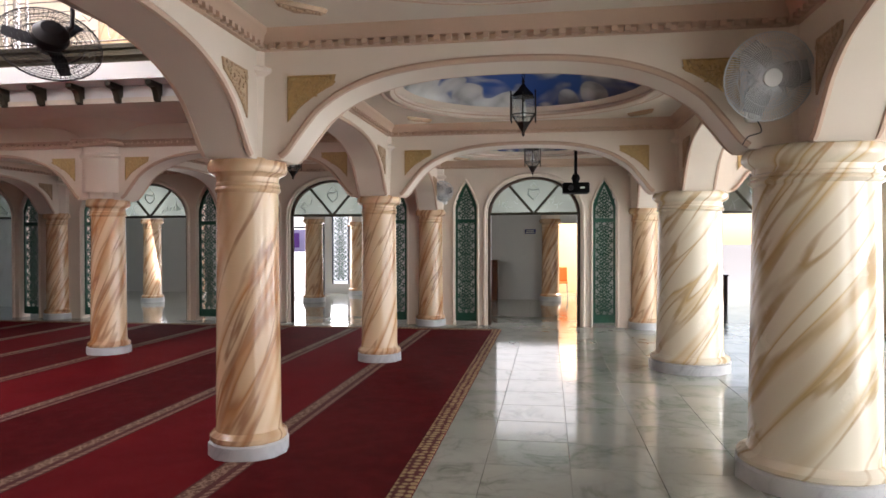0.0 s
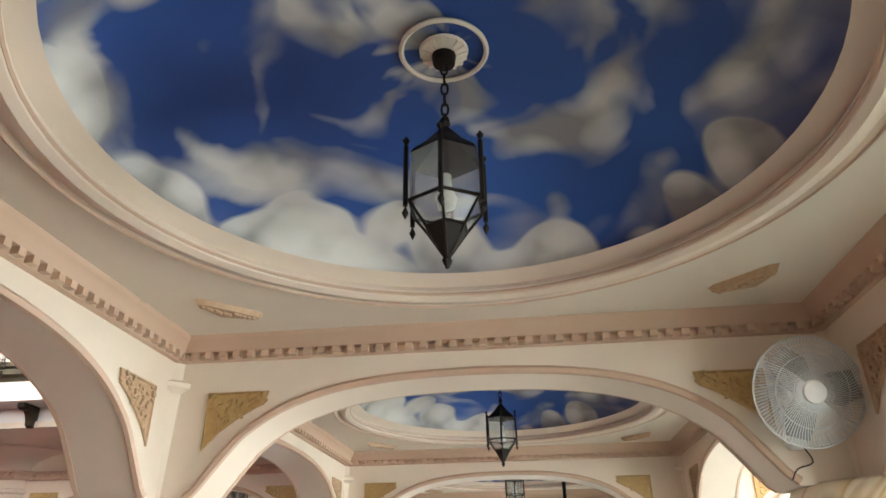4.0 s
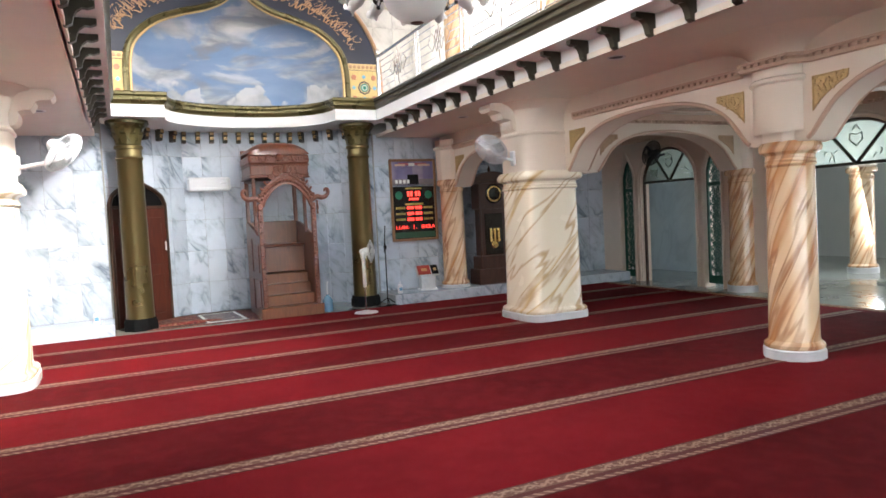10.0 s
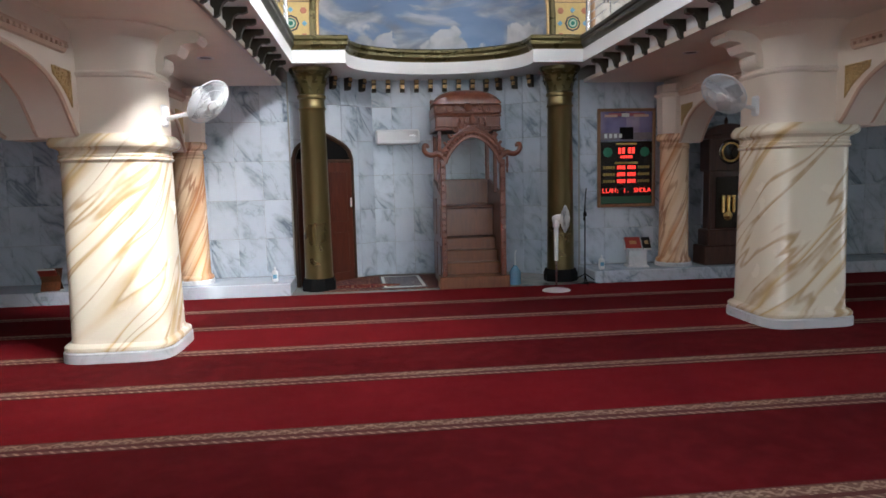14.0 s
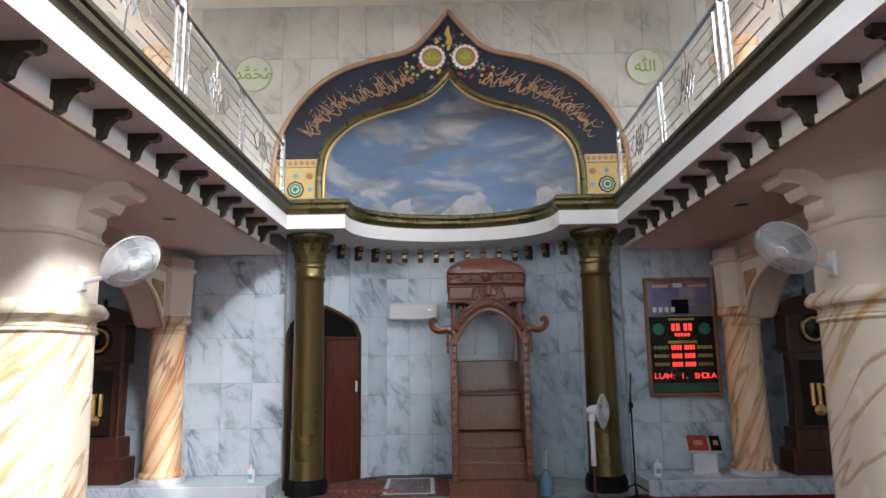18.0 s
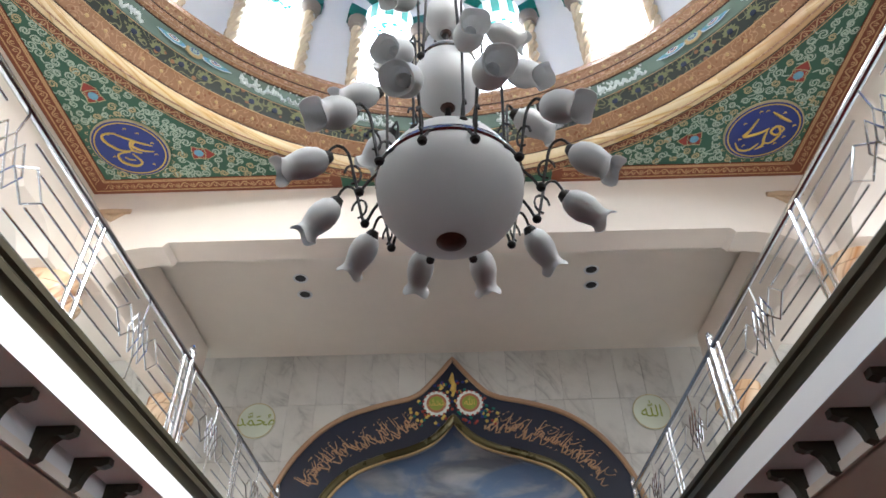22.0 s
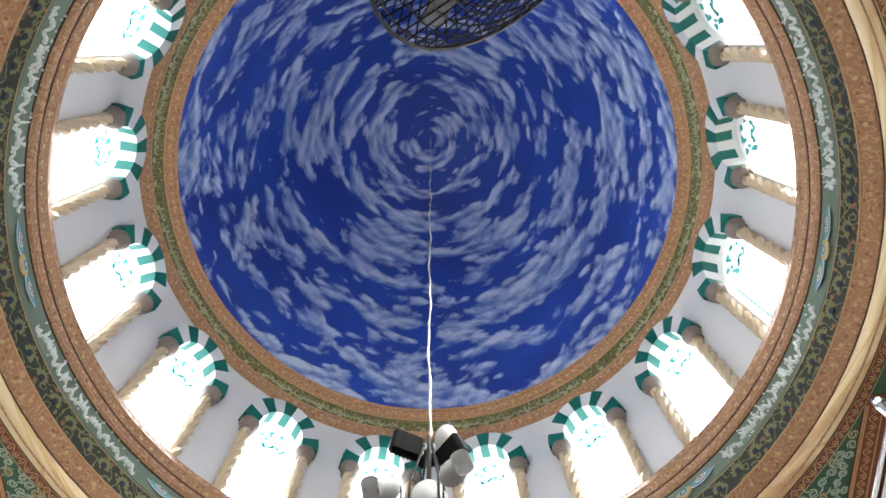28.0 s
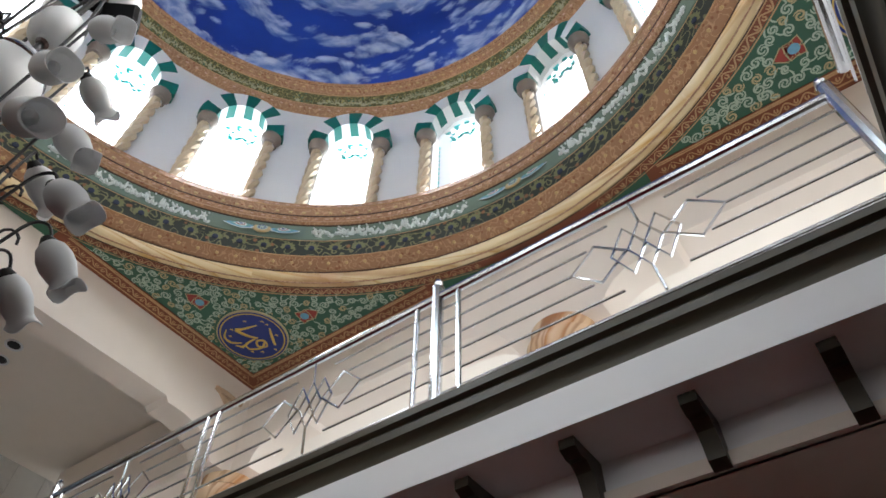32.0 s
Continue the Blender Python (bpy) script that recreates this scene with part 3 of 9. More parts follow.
# ---------------------------------------------------------------- mesh helpers
class Mesh:
    """Collects vertices and faces for one mesh."""

    def __init__(self):
        self.v, self.f = [], []

    def quad(self, *pts):
        k = len(self.v)
        self.v += [tuple(p) for p in pts]
        self.f.append(tuple(range(k, k + len(pts))))
        return self

    def box(self, x, y, z, sx, sy, sz, b=0.0, turn=0.0):
        """A box round (x, y, z), its edges chamfered by b."""
        hx, hy, hz = sx / 2, sy / 2, sz / 2
        c, s = math.cos(turn), math.sin(turn)
        k = len(self.v)
        b = min(b, hx * 0.9, hy * 0.9, hz * 0.9)
        if b <= 0:
            pts = [(i * hx, j * hy, l * hz) for l in (-1, 1) for j in (-1, 1) for i in (-1, 1)]
            fs = [(0, 2, 3, 1), (4, 5, 7, 6), (0, 1, 5, 4), (2, 6, 7, 3), (0, 4, 6, 2), (1, 3, 7, 5)]
        else:
            ring = [(hx - b, hy), (-hx + b, hy), (-hx, hy - b), (-hx, -hy + b), (-hx + b, -hy), (hx - b, -hy), (hx, -hy + b), (hx, hy - b)]
            inn = [(px - b * (1 if px > 0 else -1) * (abs(px) == hx), py - b * (1 if py > 0 else -1) * (abs(py) == hy)) for px, py in ring]
            pts = [(*p, -hz) for p in inn] + [(*p, -hz + b) for p in ring] + [(*p, hz - b) for p in ring] + [(*p, hz) for p in inn]
            fs = [tuple(range(7, -1, -1)), tuple(range(24, 32))]
            for q in range(3):
                fs += [(q * 8 + i, q * 8 + (i + 1) % 8, q * 8 + 8 + (i + 1) % 8, q * 8 + 8 + i) for i in range(8)]
        self.v += [(x + px * c - py * s, y + px * s + py * c, z + pz) for px, py, pz in pts]
        self.f += [tuple(k + i for i in f) for f in fs]
        return self

    def lathe(self, prof, n=32, x=0.0, y=0.0, z=0.0, a0=0.0, a1=2 * math.pi, m=None):
        """Turns a profile of (radius, height) round an upright axis."""
        k, full = len(self.v), abs(a1 - a0) > 6.28
        cols = n if full else n + 1
        for i in range(cols):
            a = a0 + (a1 - a0) * i / n
            for r, h in prof:
                p = Vector((x + r * math.cos(a), y + r * math.sin(a), z + h))
                self.v.append(tuple(m @ p if m else p))
        q = len(prof)
        for i in range(n):
            j = (i + 1) % cols
            for t in range(q - 1):
                self.f.append((k + i * q + t, k + j * q + t, k + j * q + t + 1, k + i * q + t + 1))
        return self

    def tube(self, pts, r, n=8, cap=True):
        """A round bar along points; r may be one radius for each point."""
        pts = [Vector(p) for p in pts]
        rs = r if isinstance(r, (list, tuple)) else [r] * len(pts)
        k = len(self.v)
        up = None
        for i, p in enumerate(pts):
            d = (pts[min(i + 1, len(pts) - 1)] - pts[max(i - 1, 0)]).normalized()
            if up is None:
                up = d.orthogonal().normalized()
            up = (up - d * up.dot(d)).normalized()
            side = d.cross(up)
            for a in range(n):
                w = 2 * math.pi * a / n
                self.v.append(tuple(p + (up * math.cos(w) + side * math.sin(w)) * rs[i]))
        for i in range(len(pts) - 1):
            for a in range(n):
                b = (a + 1) % n
                self.f.append((k + i * n + a, k + i * n + b, k + i * n + n + b, k + i * n + n + a))
        if cap:
            self.f += [tuple(k + a for a in range(n - 1, -1, -1)), tuple(k + (len(pts) - 1) * n + a for a in range(n))]
        return self

    def strip(self, low, high, depth_vec):
        """A slab between two polylines of equal length, thickened along depth_vec."""
        k, n, d = len(self.v), len(low), Vector(depth_vec)
        for p in (*low, *high):
            self.v.append(tuple(p))
        for p in (*low, *high):
            self.v.append(tuple(Vector(p) + d))
        o = 2 * n
        for i in range(n - 1):
            self.f += [(k + i, k + i + 1, k + n + i + 1, k + n + i), (k + o + i, k + o + n + i, k + o + n + i + 1, k + o + i + 1),
                       (k + i, k + o + i, k + o + i + 1, k + i + 1), (k + n + i, k + n + i + 1, k + o + n + i + 1, k + o + n + i)]
        self.f += [(k, k + n, k + o + n, k + o), (k + n - 1, k + o + n - 1, k + o + 2 * n - 1, k + 2 * n - 1)]
        return self

    def sweep(self, path, section, closed=False):
        """Runs a section of (outward, up) along a level path; outward is to the path's right."""
        k, n, q = len(self.v), len(path), len(section)
        path = [Vector(p) for p in path]
        for i, p in enumerate(path):
            a, b = path[i - 1] if (i or closed) else p, path[(i + 1) % n] if (i < n - 1 or closed) else p
            d0, d1 = (p - a), (b - p)
            d0.z = d1.z = 0
            n0 = Vector((d0.y, -d0.x, 0)).normalized() if d0.length > 1e-6 else None
            n1 = Vector((d1.y, -d1.x, 0)).normalized() if d1.length > 1e-6 else None
            m = (n0 or n1) if not (n0 and n1) else (n0 + n1) / max(0.3, 1 + n0.dot(n1))
            for o, h in section:
                self.v.append(tuple(p + m * o + Vector((0, 0, h))))
        for i in range(n if closed else n - 1):
            j = (i + 1) % n
            for t in range(q - 1):
                self.f.append((k + i * q + t, k + i * q + t + 1, k + j * q + t + 1, k + j * q + t))
        return self

    def data(self, name, material=None, smooth=35):
        me = bpy.data.meshes.new(name)
        me.from_pydata(self.v, [], self.f)
        bm = bmesh.new()
        bm.from_mesh(me)
        bmesh.ops.recalc_face_normals(bm, faces=bm.faces)
        bm.to_mesh(me)
        bm.free()
        if smooth:
            me.shade_smooth()
            me.set_sharp_from_angle(angle=radians(smooth))
        if material:
            me.materials.append(material)
        return me


def part(name, mesh, material, parent, label="", m=None):
    """Links a mesh as one part under a thing or a part."""
    ob = new(name, mesh if isinstance(mesh, bpy.types.Mesh) else mesh.data(name, material))
    ob.parent = parent
    if m is not None:
        ob.matrix_basis = m
    if label:
        ob["label"] = label
    return ob


def thing(name, label, category, m=None, group="", kind=""):
    ob = new(name)
    ob.empty_display_size = 0.1
    if m is not None:
        ob.matrix_basis = m
    return tagged(ob, label, category, group, kind)


def setting(name, mesh, material, label, category="", smooth=35):
    """A piece of the setting, as one mesh."""
    ob = new(name, mesh.data(name, material, smooth))
    return tagged(ob, label, category or name.split("_")[0], kind="structure")


def ribbon(mesh, pts, w, z):
    """A flat painted line of width w on a level plane."""
    k = len(mesh.v)
    pts = [Vector((*q, 0.0)) for q in pts]
    for i, q in enumerate(pts):
        d = (pts[min(i + 1, len(pts) - 1)] - pts[max(i - 1, 0)]).normalized()
        o = Vector((-d.y, d.x, 0)) * (w / 2 * (0.35 + 0.65 * math.sin(math.pi * (i + 0.5) / len(pts))))
        mesh.v += [(q.x + o.x, q.y + o.y, z), (q.x - o.x, q.y - o.y, z)]
    mesh.f += [(k + 2 * i, k + 2 * i + 1, k + 2 * i + 3, k + 2 * i + 2) for i in range(len(pts) - 1)]


def brush_lines(rng, length):
    """Flowing joined brush strokes along a band of height 1: teeth, bowls, loops, tall stems, and small marks above and below."""
    out, u = [], 0.0
    while u < length - 0.5:
        base, word = rng.uniform(0.24, 0.40), []
        for _ in range(rng.randint(3, 6)):
            k = rng.random()
            if k < 0.30:
                w = rng.uniform(0.10, 0.16)
                word += [(u + w * 0.3, base), (u + w * 0.55, base + 0.16), (u + w, base)]
            elif k < 0.50:
                w, h = rng.uniform(0.12, 0.18), rng.uniform(0.75, 1.0)
                out.append(([(u + w * 0.6, base), (u + w * 0.55, base + 0.3), (u + w * 0.45, h)], 1.0))
                word += [(u + w, base)]
            elif k < 0.72:
                w = rng.uniform(0.20, 0.28)
                word += [(u + w * (0.5 + 0.38 * math.cos(a)), base + 0.12 + 0.13 * math.sin(a)) for a in (3.6, 2.6, 1.5, 0.4, -0.8)] + [(u + w, base)]
            else:
                w = rng.uniform(0.28, 0.42)
                word += [(u + w * 0.15, base - 0.08), (u + w * 0.4, base - 0.22), (u + w * 0.75, base - 0.18), (u + w, base + 0.05)]
            u += w
        if len(word) > 2:
            out.append((word, 1.15))
        if rng.random() < 0.6:
            a = u - rng.uniform(0.3, 0.7)
            out.append(([(a, 0.62), (a + 0.12, 0.52), (a + 0.26, 0.60), (a + 0.40, 0.80)], 0.9))
        for _ in range(3):
            a, v = u - rng.uniform(0.0, 0.8), rng.choice((0.06, 0.66, 0.80, 0.92))
            out.append(([(a, v), (a + 0.05, v + 0.05), (a + 0.09, v + 0.02)], 0.7))
        u += rng.uniform(0.0, 0.08)
    return out


def lettering(body, size, material, name, parent, m, label="", depth=0.003):
    """Words in the built-in font, as one part, standing in the x-y plane of m."""
    cu = bpy.data.curves.new(name, "FONT")
    cu.body, cu.size, cu.align_x, cu.align_y, cu.extrude = body, size, "CENTER", "CENTER", depth
    ob = bpy.data.objects.new(name, cu)
    scene.collection.objects.link(ob)
    bpy.context.view_layer.update()
    me = bpy.data.meshes.new_from_object(ob.evaluated_get(bpy.context.evaluated_depsgraph_get()))
    bpy.data.objects.remove(ob)
    me.materials.clear()
    me.materials.append(material)
    return part(name, me, None, parent, label, m)


def smooth_line(pts, n=5):
    """A Catmull-Rom curve through points."""
    out = []
    for i in range(len(pts) - 1):
        p = [Vector(pts[max(0, min(len(pts) - 1, i + k))]) for k in (-1, 0, 1, 2)]
        for t in [j / n for j in range(n)]:
            out.append(tuple(0.5 * (2 * p[1] + (p[2] - p[0]) * t + (2 * p[0] - 5 * p[1] + 4 * p[2] - p[3]) * t * t + (3 * p[1] - p[0] - 3 * p[2] + p[3]) * t ** 3)))
    return out + [tuple(pts[-1])]


# ---------------------------------------------------------------- plan
SPRING, CROWN, CEIL = 2.20, 2.836, 3.12      # arches and ceilings under the gallery
WALL_X, QIBLA_Y, SOUTH_Y = 8.0, 11.9, -8.0  # inner faces of the outer walls
VOID_X, VOID_Y = 2.2, 1.75                  # the gallery's edges
SQ, SQ_Z = 4.05, 7.10                       # the square under the dome
DC = Vector((0.0, 4.0, 0.0))                # the dome's axis


ARCH = smooth_line([(0.0, 2.20), (0.05, 2.24), (0.12, 2.33), (0.2, 2.43), (0.3, 2.54), (0.5, 2.668), (0.77, 2.762), (1.07, 2.812), (1.38, 2.832), (1.7, CROWN)], 3)


def arch_rise(x):
    """Height of the intrados above the springing, x metres in from the foot."""
    for (xa, za), (xb, zb) in zip(ARCH, ARCH[1:]):
        if xa <= x <= xb:
            return za + (zb - za) * (x - xa) / (xb - xa) - SPRING
    return CROWN - SPRING


def arch_curve(u0, u1):
    """Flat arch whose haunches lean out from the capitals and round into the crown."""
    half = (u1 - u0) / 2
    left = [(u0 + x, z) for x, z in ARCH if x < half - 0.03]
    right = [(u0 + u1 - u, z) for u, z in reversed(left)]
    return left + [((u0 + u1) / 2, left[-1][1] + 0.002)] + right


def arch_between(name, p, q, top, thick=0.34, gap=0.33, gap_far=None):
    """An arch wall from column centre p to q, with a rounded bead along both edges."""
    p, q = Vector((*p, 0)), Vector((*q, 0))
    d = (q - p).normalized()
    s = Vector((-d.y, d.x, 0))
    c = arch_curve(gap, (q - p).length - (gap if gap_far is None else gap_far))
    low = [p + d * u + Vector((0, 0, z)) - s * thick / 2 for u, z in c]
    high = [p + d * u + Vector((0, 0, top)) - s * thick / 2 for u, z in c]
    ob = setting(name, Mesh().strip(low, high, s * thick), M_PLASTER, "cream plaster arch with a flat crown", "arch")
    # solid haunches between each foot and the pier
    for a, b in ((0.05, c[0][0]), ((q - p).length - 0.05, c[-1][0])):
        part("haunch", Mesh().strip([p + d * u + Vector((0, 0, SPRING)) - s * (thick / 2 - 0.002) for u in (a, b)], [p + d * u + Vector((0, 0, top)) - s * (thick / 2 - 0.002) for u in (a, b)], s * (thick - 0.004)), M_PLASTER, ob)
    for side in (-1, 1):
        pts = [p + d * u + Vector((0, 0, z + 0.022)) + s * side * (thick / 2 + 0.004) for u, z in c]
        part("bead", Mesh().tube(pts, 0.024, 6), M_TRIM, ob, "rose-beige bead along the arch")
    return ob


def dentil_cornice(name, x0, x1, y0, y1, z, skip=()):
    """A moulded cornice with dentils round the inside of one ceiling bay."""
    path = [(x0, y0, 0), (x0, y1, 0), (x1, y1, 0), (x1, y0, 0)]
    sec = [(0.0, z - 0.14), (0.03, z - 0.135), (0.035, z - 0.10), (0.06, z - 0.09), (0.075, z - 0.05), (0.10, z - 0.03), (0.11, z)]
    m = Mesh().sweep(path, sec, closed=True)
    for (ax, ay, _), (bx, by, _) in zip(path, path[1:] + path[:1]):
        n = max(1, int(math.hypot(bx - ax, by - ay) / 0.085))
        dx, dy = (bx - ax) / n, (by - ay) / n
        nx, ny = dy / math.hypot(dx, dy), -dx / math.hypot(dx, dy)
        for i in range(n):
            m.box(ax + dx * (i + 0.5) + nx * 0.055, ay + dy * (i + 0.5) + ny * 0.055, z - 0.115, 0.04, 0.04, 0.035)
    return setting(name, m, M_TRIM, "rose-beige dentil cornice under the ceiling", "cornice")


# ---------------------------------------------------------------- floor, ground, carpet
ground = setting("ground", Mesh().quad((-400, -400, -0.35), (400, -400, -0.35), (400, 400, -0.35), (-400, 400, -0.35)), plain("pale_paving", (0.45, 0.44, 0.42), 0.7), "pale paved ground outside the mosque")
floor = setting("floor", Mesh().box(3.7, 2.4, -0.165, 24.2, 21.6, 0.30), M_GROUT, "polished grey-green marble tile floor")
carpet = thing("carpet", "red prayer carpet with tan woven row borders", "carpet")
ROW_Y = [-0.06, 1.27, 2.62, 4.0, 5.34, 6.58, 7.73, 8.88, 9.95]
CARPET_Y = [-1.41] + ROW_Y + [11.03]
for k, (y0, y1) in enumerate(zip(CARPET_Y, CARPET_Y[1:])):
    me = Mesh().box(-0.3, (y0 + y1) / 2, 0.008, 15.3, y1 - y0 - 0.006, 0.016, 0.004)
    part("carpet_strip", me, M_CARPET if k % 2 else M_CARPETDEEP, carpet, "" if k % 2 else "deeper red prayer row")
rb = Mesh().box(0, 0, 0, 14.8, 0.21, 0.006, 0.001).data("row_border", M_ROWBORDER)
for yy in ROW_Y:
    part("row_border", rb, None, carpet, "tan woven border between two prayer rows").matrix_basis = pose(-0.3, yy, 0.0165)
n = Nodes("woven_carpet_border")
bv = n.coords()
bx, by, bz = n.xyz(bv)
vo = n.t.nodes.new("ShaderNodeTexVoronoi")
n.put(vo.inputs["Vector"], bv)
vo.inputs["Scale"].default_value, vo.inputs["Randomness"].default_value = 15.0, 0.3
c = n.mix(n.ramp(vo.outputs["Distance"], (0.3, 1.0), (0.5, 0.0)), (0.10, 0.012, 0.01), (0.40, 0.27, 0.14))
n.bump(n.noise(bv, 160, 3), 0.5, 0.008)
M_BORDER = n.done(c, 0.95)
part("border", Mesh().box(-0.3, -1.33, 0.013, 15.3, 0.15, 0.014, 0.003), M_BORDER, carpet, "tan patterned edge of the carpet")
part("border", Mesh().box(7.28, 4.8, 0.013, 0.15, 12.2, 0.014, 0.003), M_BORDER, carpet, "tan patterned edge of the carpet")

# ---------------------------------------------------------------- walls
def wall_strip(mesh, a, b, outward, z0, z1, holes, thick=0.25):
    """Wall from a to b (level points) with arched holes (centre, half width, top function)."""
    a, b = Vector((*a, 0)), Vector((*b, 0))
    L, d = (b - a).length, (b - a).normalized()
    cuts = sorted({0.0, L, *[c - w for c, w, _ in holes], *[c + w for c, w, _ in holes]})
    for u0, u1 in zip(cuts, cuts[1:]):
        hole = next(((c, w, f) for c, w, f in holes if c - w <= (u0 + u1) / 2 <= c + w), None)
        if not hole:
            us, zs = [u0, u1], [z0, z0]
        else:
            c, w, f = hole
            us = [c + w * math.sin(k * math.pi / 2 / 10) for k in range(-10, 11)]
            zs = [f((u - c) / w) for u in us]
        mesh.strip([a + d * u + Vector((0, 0, z)) for u, z in zip(us, zs)], [a + d * u + Vector((0, 0, z1)) for u in us], Vector((*outward, 0)) * thick)
    return mesh


def door_top(t):
    return 2.13 + 0.70 * math.sqrt(max(0.0, 1 - t * t))


def ogive_top(t):
    return 2.30 + 0.47 * (1 - abs(t)) ** 0.75


DOORS = [(-5.95, 0.87), (-1.97, 0.87), (2.0, 0.87), (5.95, 0.87), (9.88, 0.76)]
east_holes = []
for c_, w_ in DOORS:
    east_holes += [(c_ - SOUTH_Y, w_, door_top), (c_ - SOUTH_Y - w_ - 0.44, 0.215, ogive_top), (c_ - SOUTH_Y + w_ + 0.42, 0.215, ogive_top)]
wall_east = setting("wall_east", wall_strip(Mesh(), (WALL_X, SOUTH_Y), (WALL_X, 12.2), (1, 0), 0, 3.4, east_holes), M_PLASTER, "cream plaster wall with arched doors and lattices")
wall_west = setting("wall_west", Mesh().box(-8.13, 2.1, 1.7, 0.26, 20.3, 3.4), M_PLASTER, "cream plaster wall")
win_holes = [(x + 8, 1.15, lambda t: 2.15 + 0.72 * math.sqrt(max(0.0, 1 - t * t))) for x in (-6, -2, 2, 6)]
wall_south = setting("wall_south", wall_strip(Mesh(), (-8.2, SOUTH_Y), (8.2, SOUTH_Y), (0, -1), 0, 3.4, [(c + 0.2, w, f) for c, w, f in win_holes]), M_PLASTER, "cream plaster wall with arched window openings")

# ---------------------------------------------------------------- columns
def column_profile(r, top=2.215, flare=1.22):
    t, f = r * 0.935, r * flare
    return [(r * 1.14, 0.12), (r * 1.19, 0.135), (r * 1.19, 0.165), (r * 1.12, 0.185), (r * 1.03, 0.20), (r, 0.24), (t, 1.965), (t * 1.05, 1.975), (t * 1.08, 1.99), (t * 1.05, 2.005), (t * 1.02, 2.012), (t * 1.05, 2.02), (t * 1.05, 2.035), (t * 1.01, 2.045),
            (t * 1.02, 2.08), (t * 1.08, 2.095), (f * 0.96, 2.112), (f, 2.14), (f, 2.165), (f * 0.97, 2.195), (f * 0.9, top), (0.02, top)]


def make_column(name, r, label, box=0.0):
    """A round column; with box a square one with rounded corners of that half side."""
    col = thing(name, label, "column", group="columns of the prayer hall")
    if box:
        def rounded(mesh, prof):
            k, m = len(mesh.v), 64
            for i in range(m):
                a = 2 * math.pi * i / m
                ca, sa = math.cos(a), math.sin(a)
                s = 1 / (abs(ca) ** 5 + abs(sa) ** 5) ** 0.2
                for rr, h in prof:
                    mesh.v.append((rr * s * ca, rr * s * sa, h))
            q = len(prof)
            mesh.f += [(k + i * q + t, k + (i + 1) % m * q + t, k + (i + 1) % m * q + t + 1, k + i * q + t + 1) for i in range(m) for t in range(q - 1)]
            return mesh
        prof = [(0 if pr == 0.02 else box + (pr - r) * 0.75, h) for pr, h in column_profile(r, 2.235, 1.2)]
        part("shaft", rounded(Mesh(), prof), M_PILLAR, col)
        part("plinth", rounded(Mesh(), [(box + 0.07, 0.0), (box + 0.07, 0.11), (box + 0.05, 0.125), (0, 0.125)]), M_PLINTH, col, "grey-white marble plinth")
    else:
        part("shaft", Mesh().lathe(column_profile(r, 2.215, 1.22 if r < 0.3 else 1.12), 40), M_PILLAR if r > 0.32 else M_COLUMN, col)
        m = Mesh().lathe([(r * 1.24, 0.0), (r * 1.24, 0.11), (r * 1.18, 0.125), (0, 0.125)], 12)
        part("plinth", m, M_PLINTH, col, "grey-white marble plinth")
    # the pier above carries the arches
    pier = Mesh().lathe([(0.27, 2.2), (0.29, 2.80), (0.33, 2.83), (0.33, 2.86), (0.29, 2.88), (0.29, 3.0)], 8, a0=math.pi / 8, a1=math.pi / 8 + 2 * math.pi)
    part("pier", pier, M_PLASTER, col, "cream plaster pier above the capital")
    return col


round_col = make_column("column", 0.24, "round column in cream marbling with orange-brown veins")
fat_col = make_column("column", 0.402, "thick column in cream marbling with orange-brown veins", 0.0)
big_col = make_column("column", 0.43, "large square column with rounded corners in cream marbling", 0.475)
ROUND = [(-4, 0), (4, 0), (4, 4), (-4, 4), (8, 0), (8, 4), (8, 8), (-8, 0), (-8, 4), (-8, 8), (8, -4), (-8, -4)]
FAT = [(0, -4), (4, -4), (-4, -4)]
BIG = [(3.66, 8.05), (-3.66, 8.05)]
for k, (x, y) in enumerate(ROUND):
    copy_thing(round_col, pose(x, y, 0, 0, 0, 0))
for x, y in FAT[1:]:
    copy_thing(fat_col, pose(x, y, 0))
fat_col.matrix_basis = pose(*FAT[0], 0)
big_col.matrix_basis = pose(*BIG[0], 0)
copy_thing(big_col, pose(*BIG[1], 0, 0, 0, 90))

# arches along the column lines
TOPV = 3.27
for x0, x1 in ((-8, -4), (-4, 0), (0, 4), (4, 8)):
    arch_between("arch_south_aisle", (x0, 0), (x1, 0), TOPV)
    arch_between("arch_south_row", (x0, -4), (x1, -4), CEIL + 0.05, gap=0.33 if x0 == -8 else 0.46, gap_far=0.33 if x1 == 8 else 0.46)
for sx_ in (-4, 4):
    for y0, y1, g0, g1 in ((-8, -4, 0.33, 0.46), (-4, 0, 0.46, 0.33), (0, 4, 0.33, 0.33), (4, 8, 0.33, 0.5), (8, 11.9, 0.5, 0.68)):
        arch_between("arch_side_aisle", (sx_, y0), (sx_, y1), TOPV if y0 >= 0 else CEIL + 0.05, gap=g0, gap_far=g1)
    for y in (4, 8):
        arch_between("arch_cross", (sx_, y), (sx_ * 2, y), CEIL + 0.05, gap=0.33 if y == 4 else 0.62, gap_far=0.33)
for y0, y1, g0, g1 in ((-8, -4, 0.33, 0.46), (-4, 0, 0.46, 0.33)):
    arch_between("arch_middle", (0, y0), (0, y1), CEIL + 0.05, gap=g0, gap_far=g1)

# ---------------------------------------------------------------- ceilings with painted dishes
DISH_R = 1.26


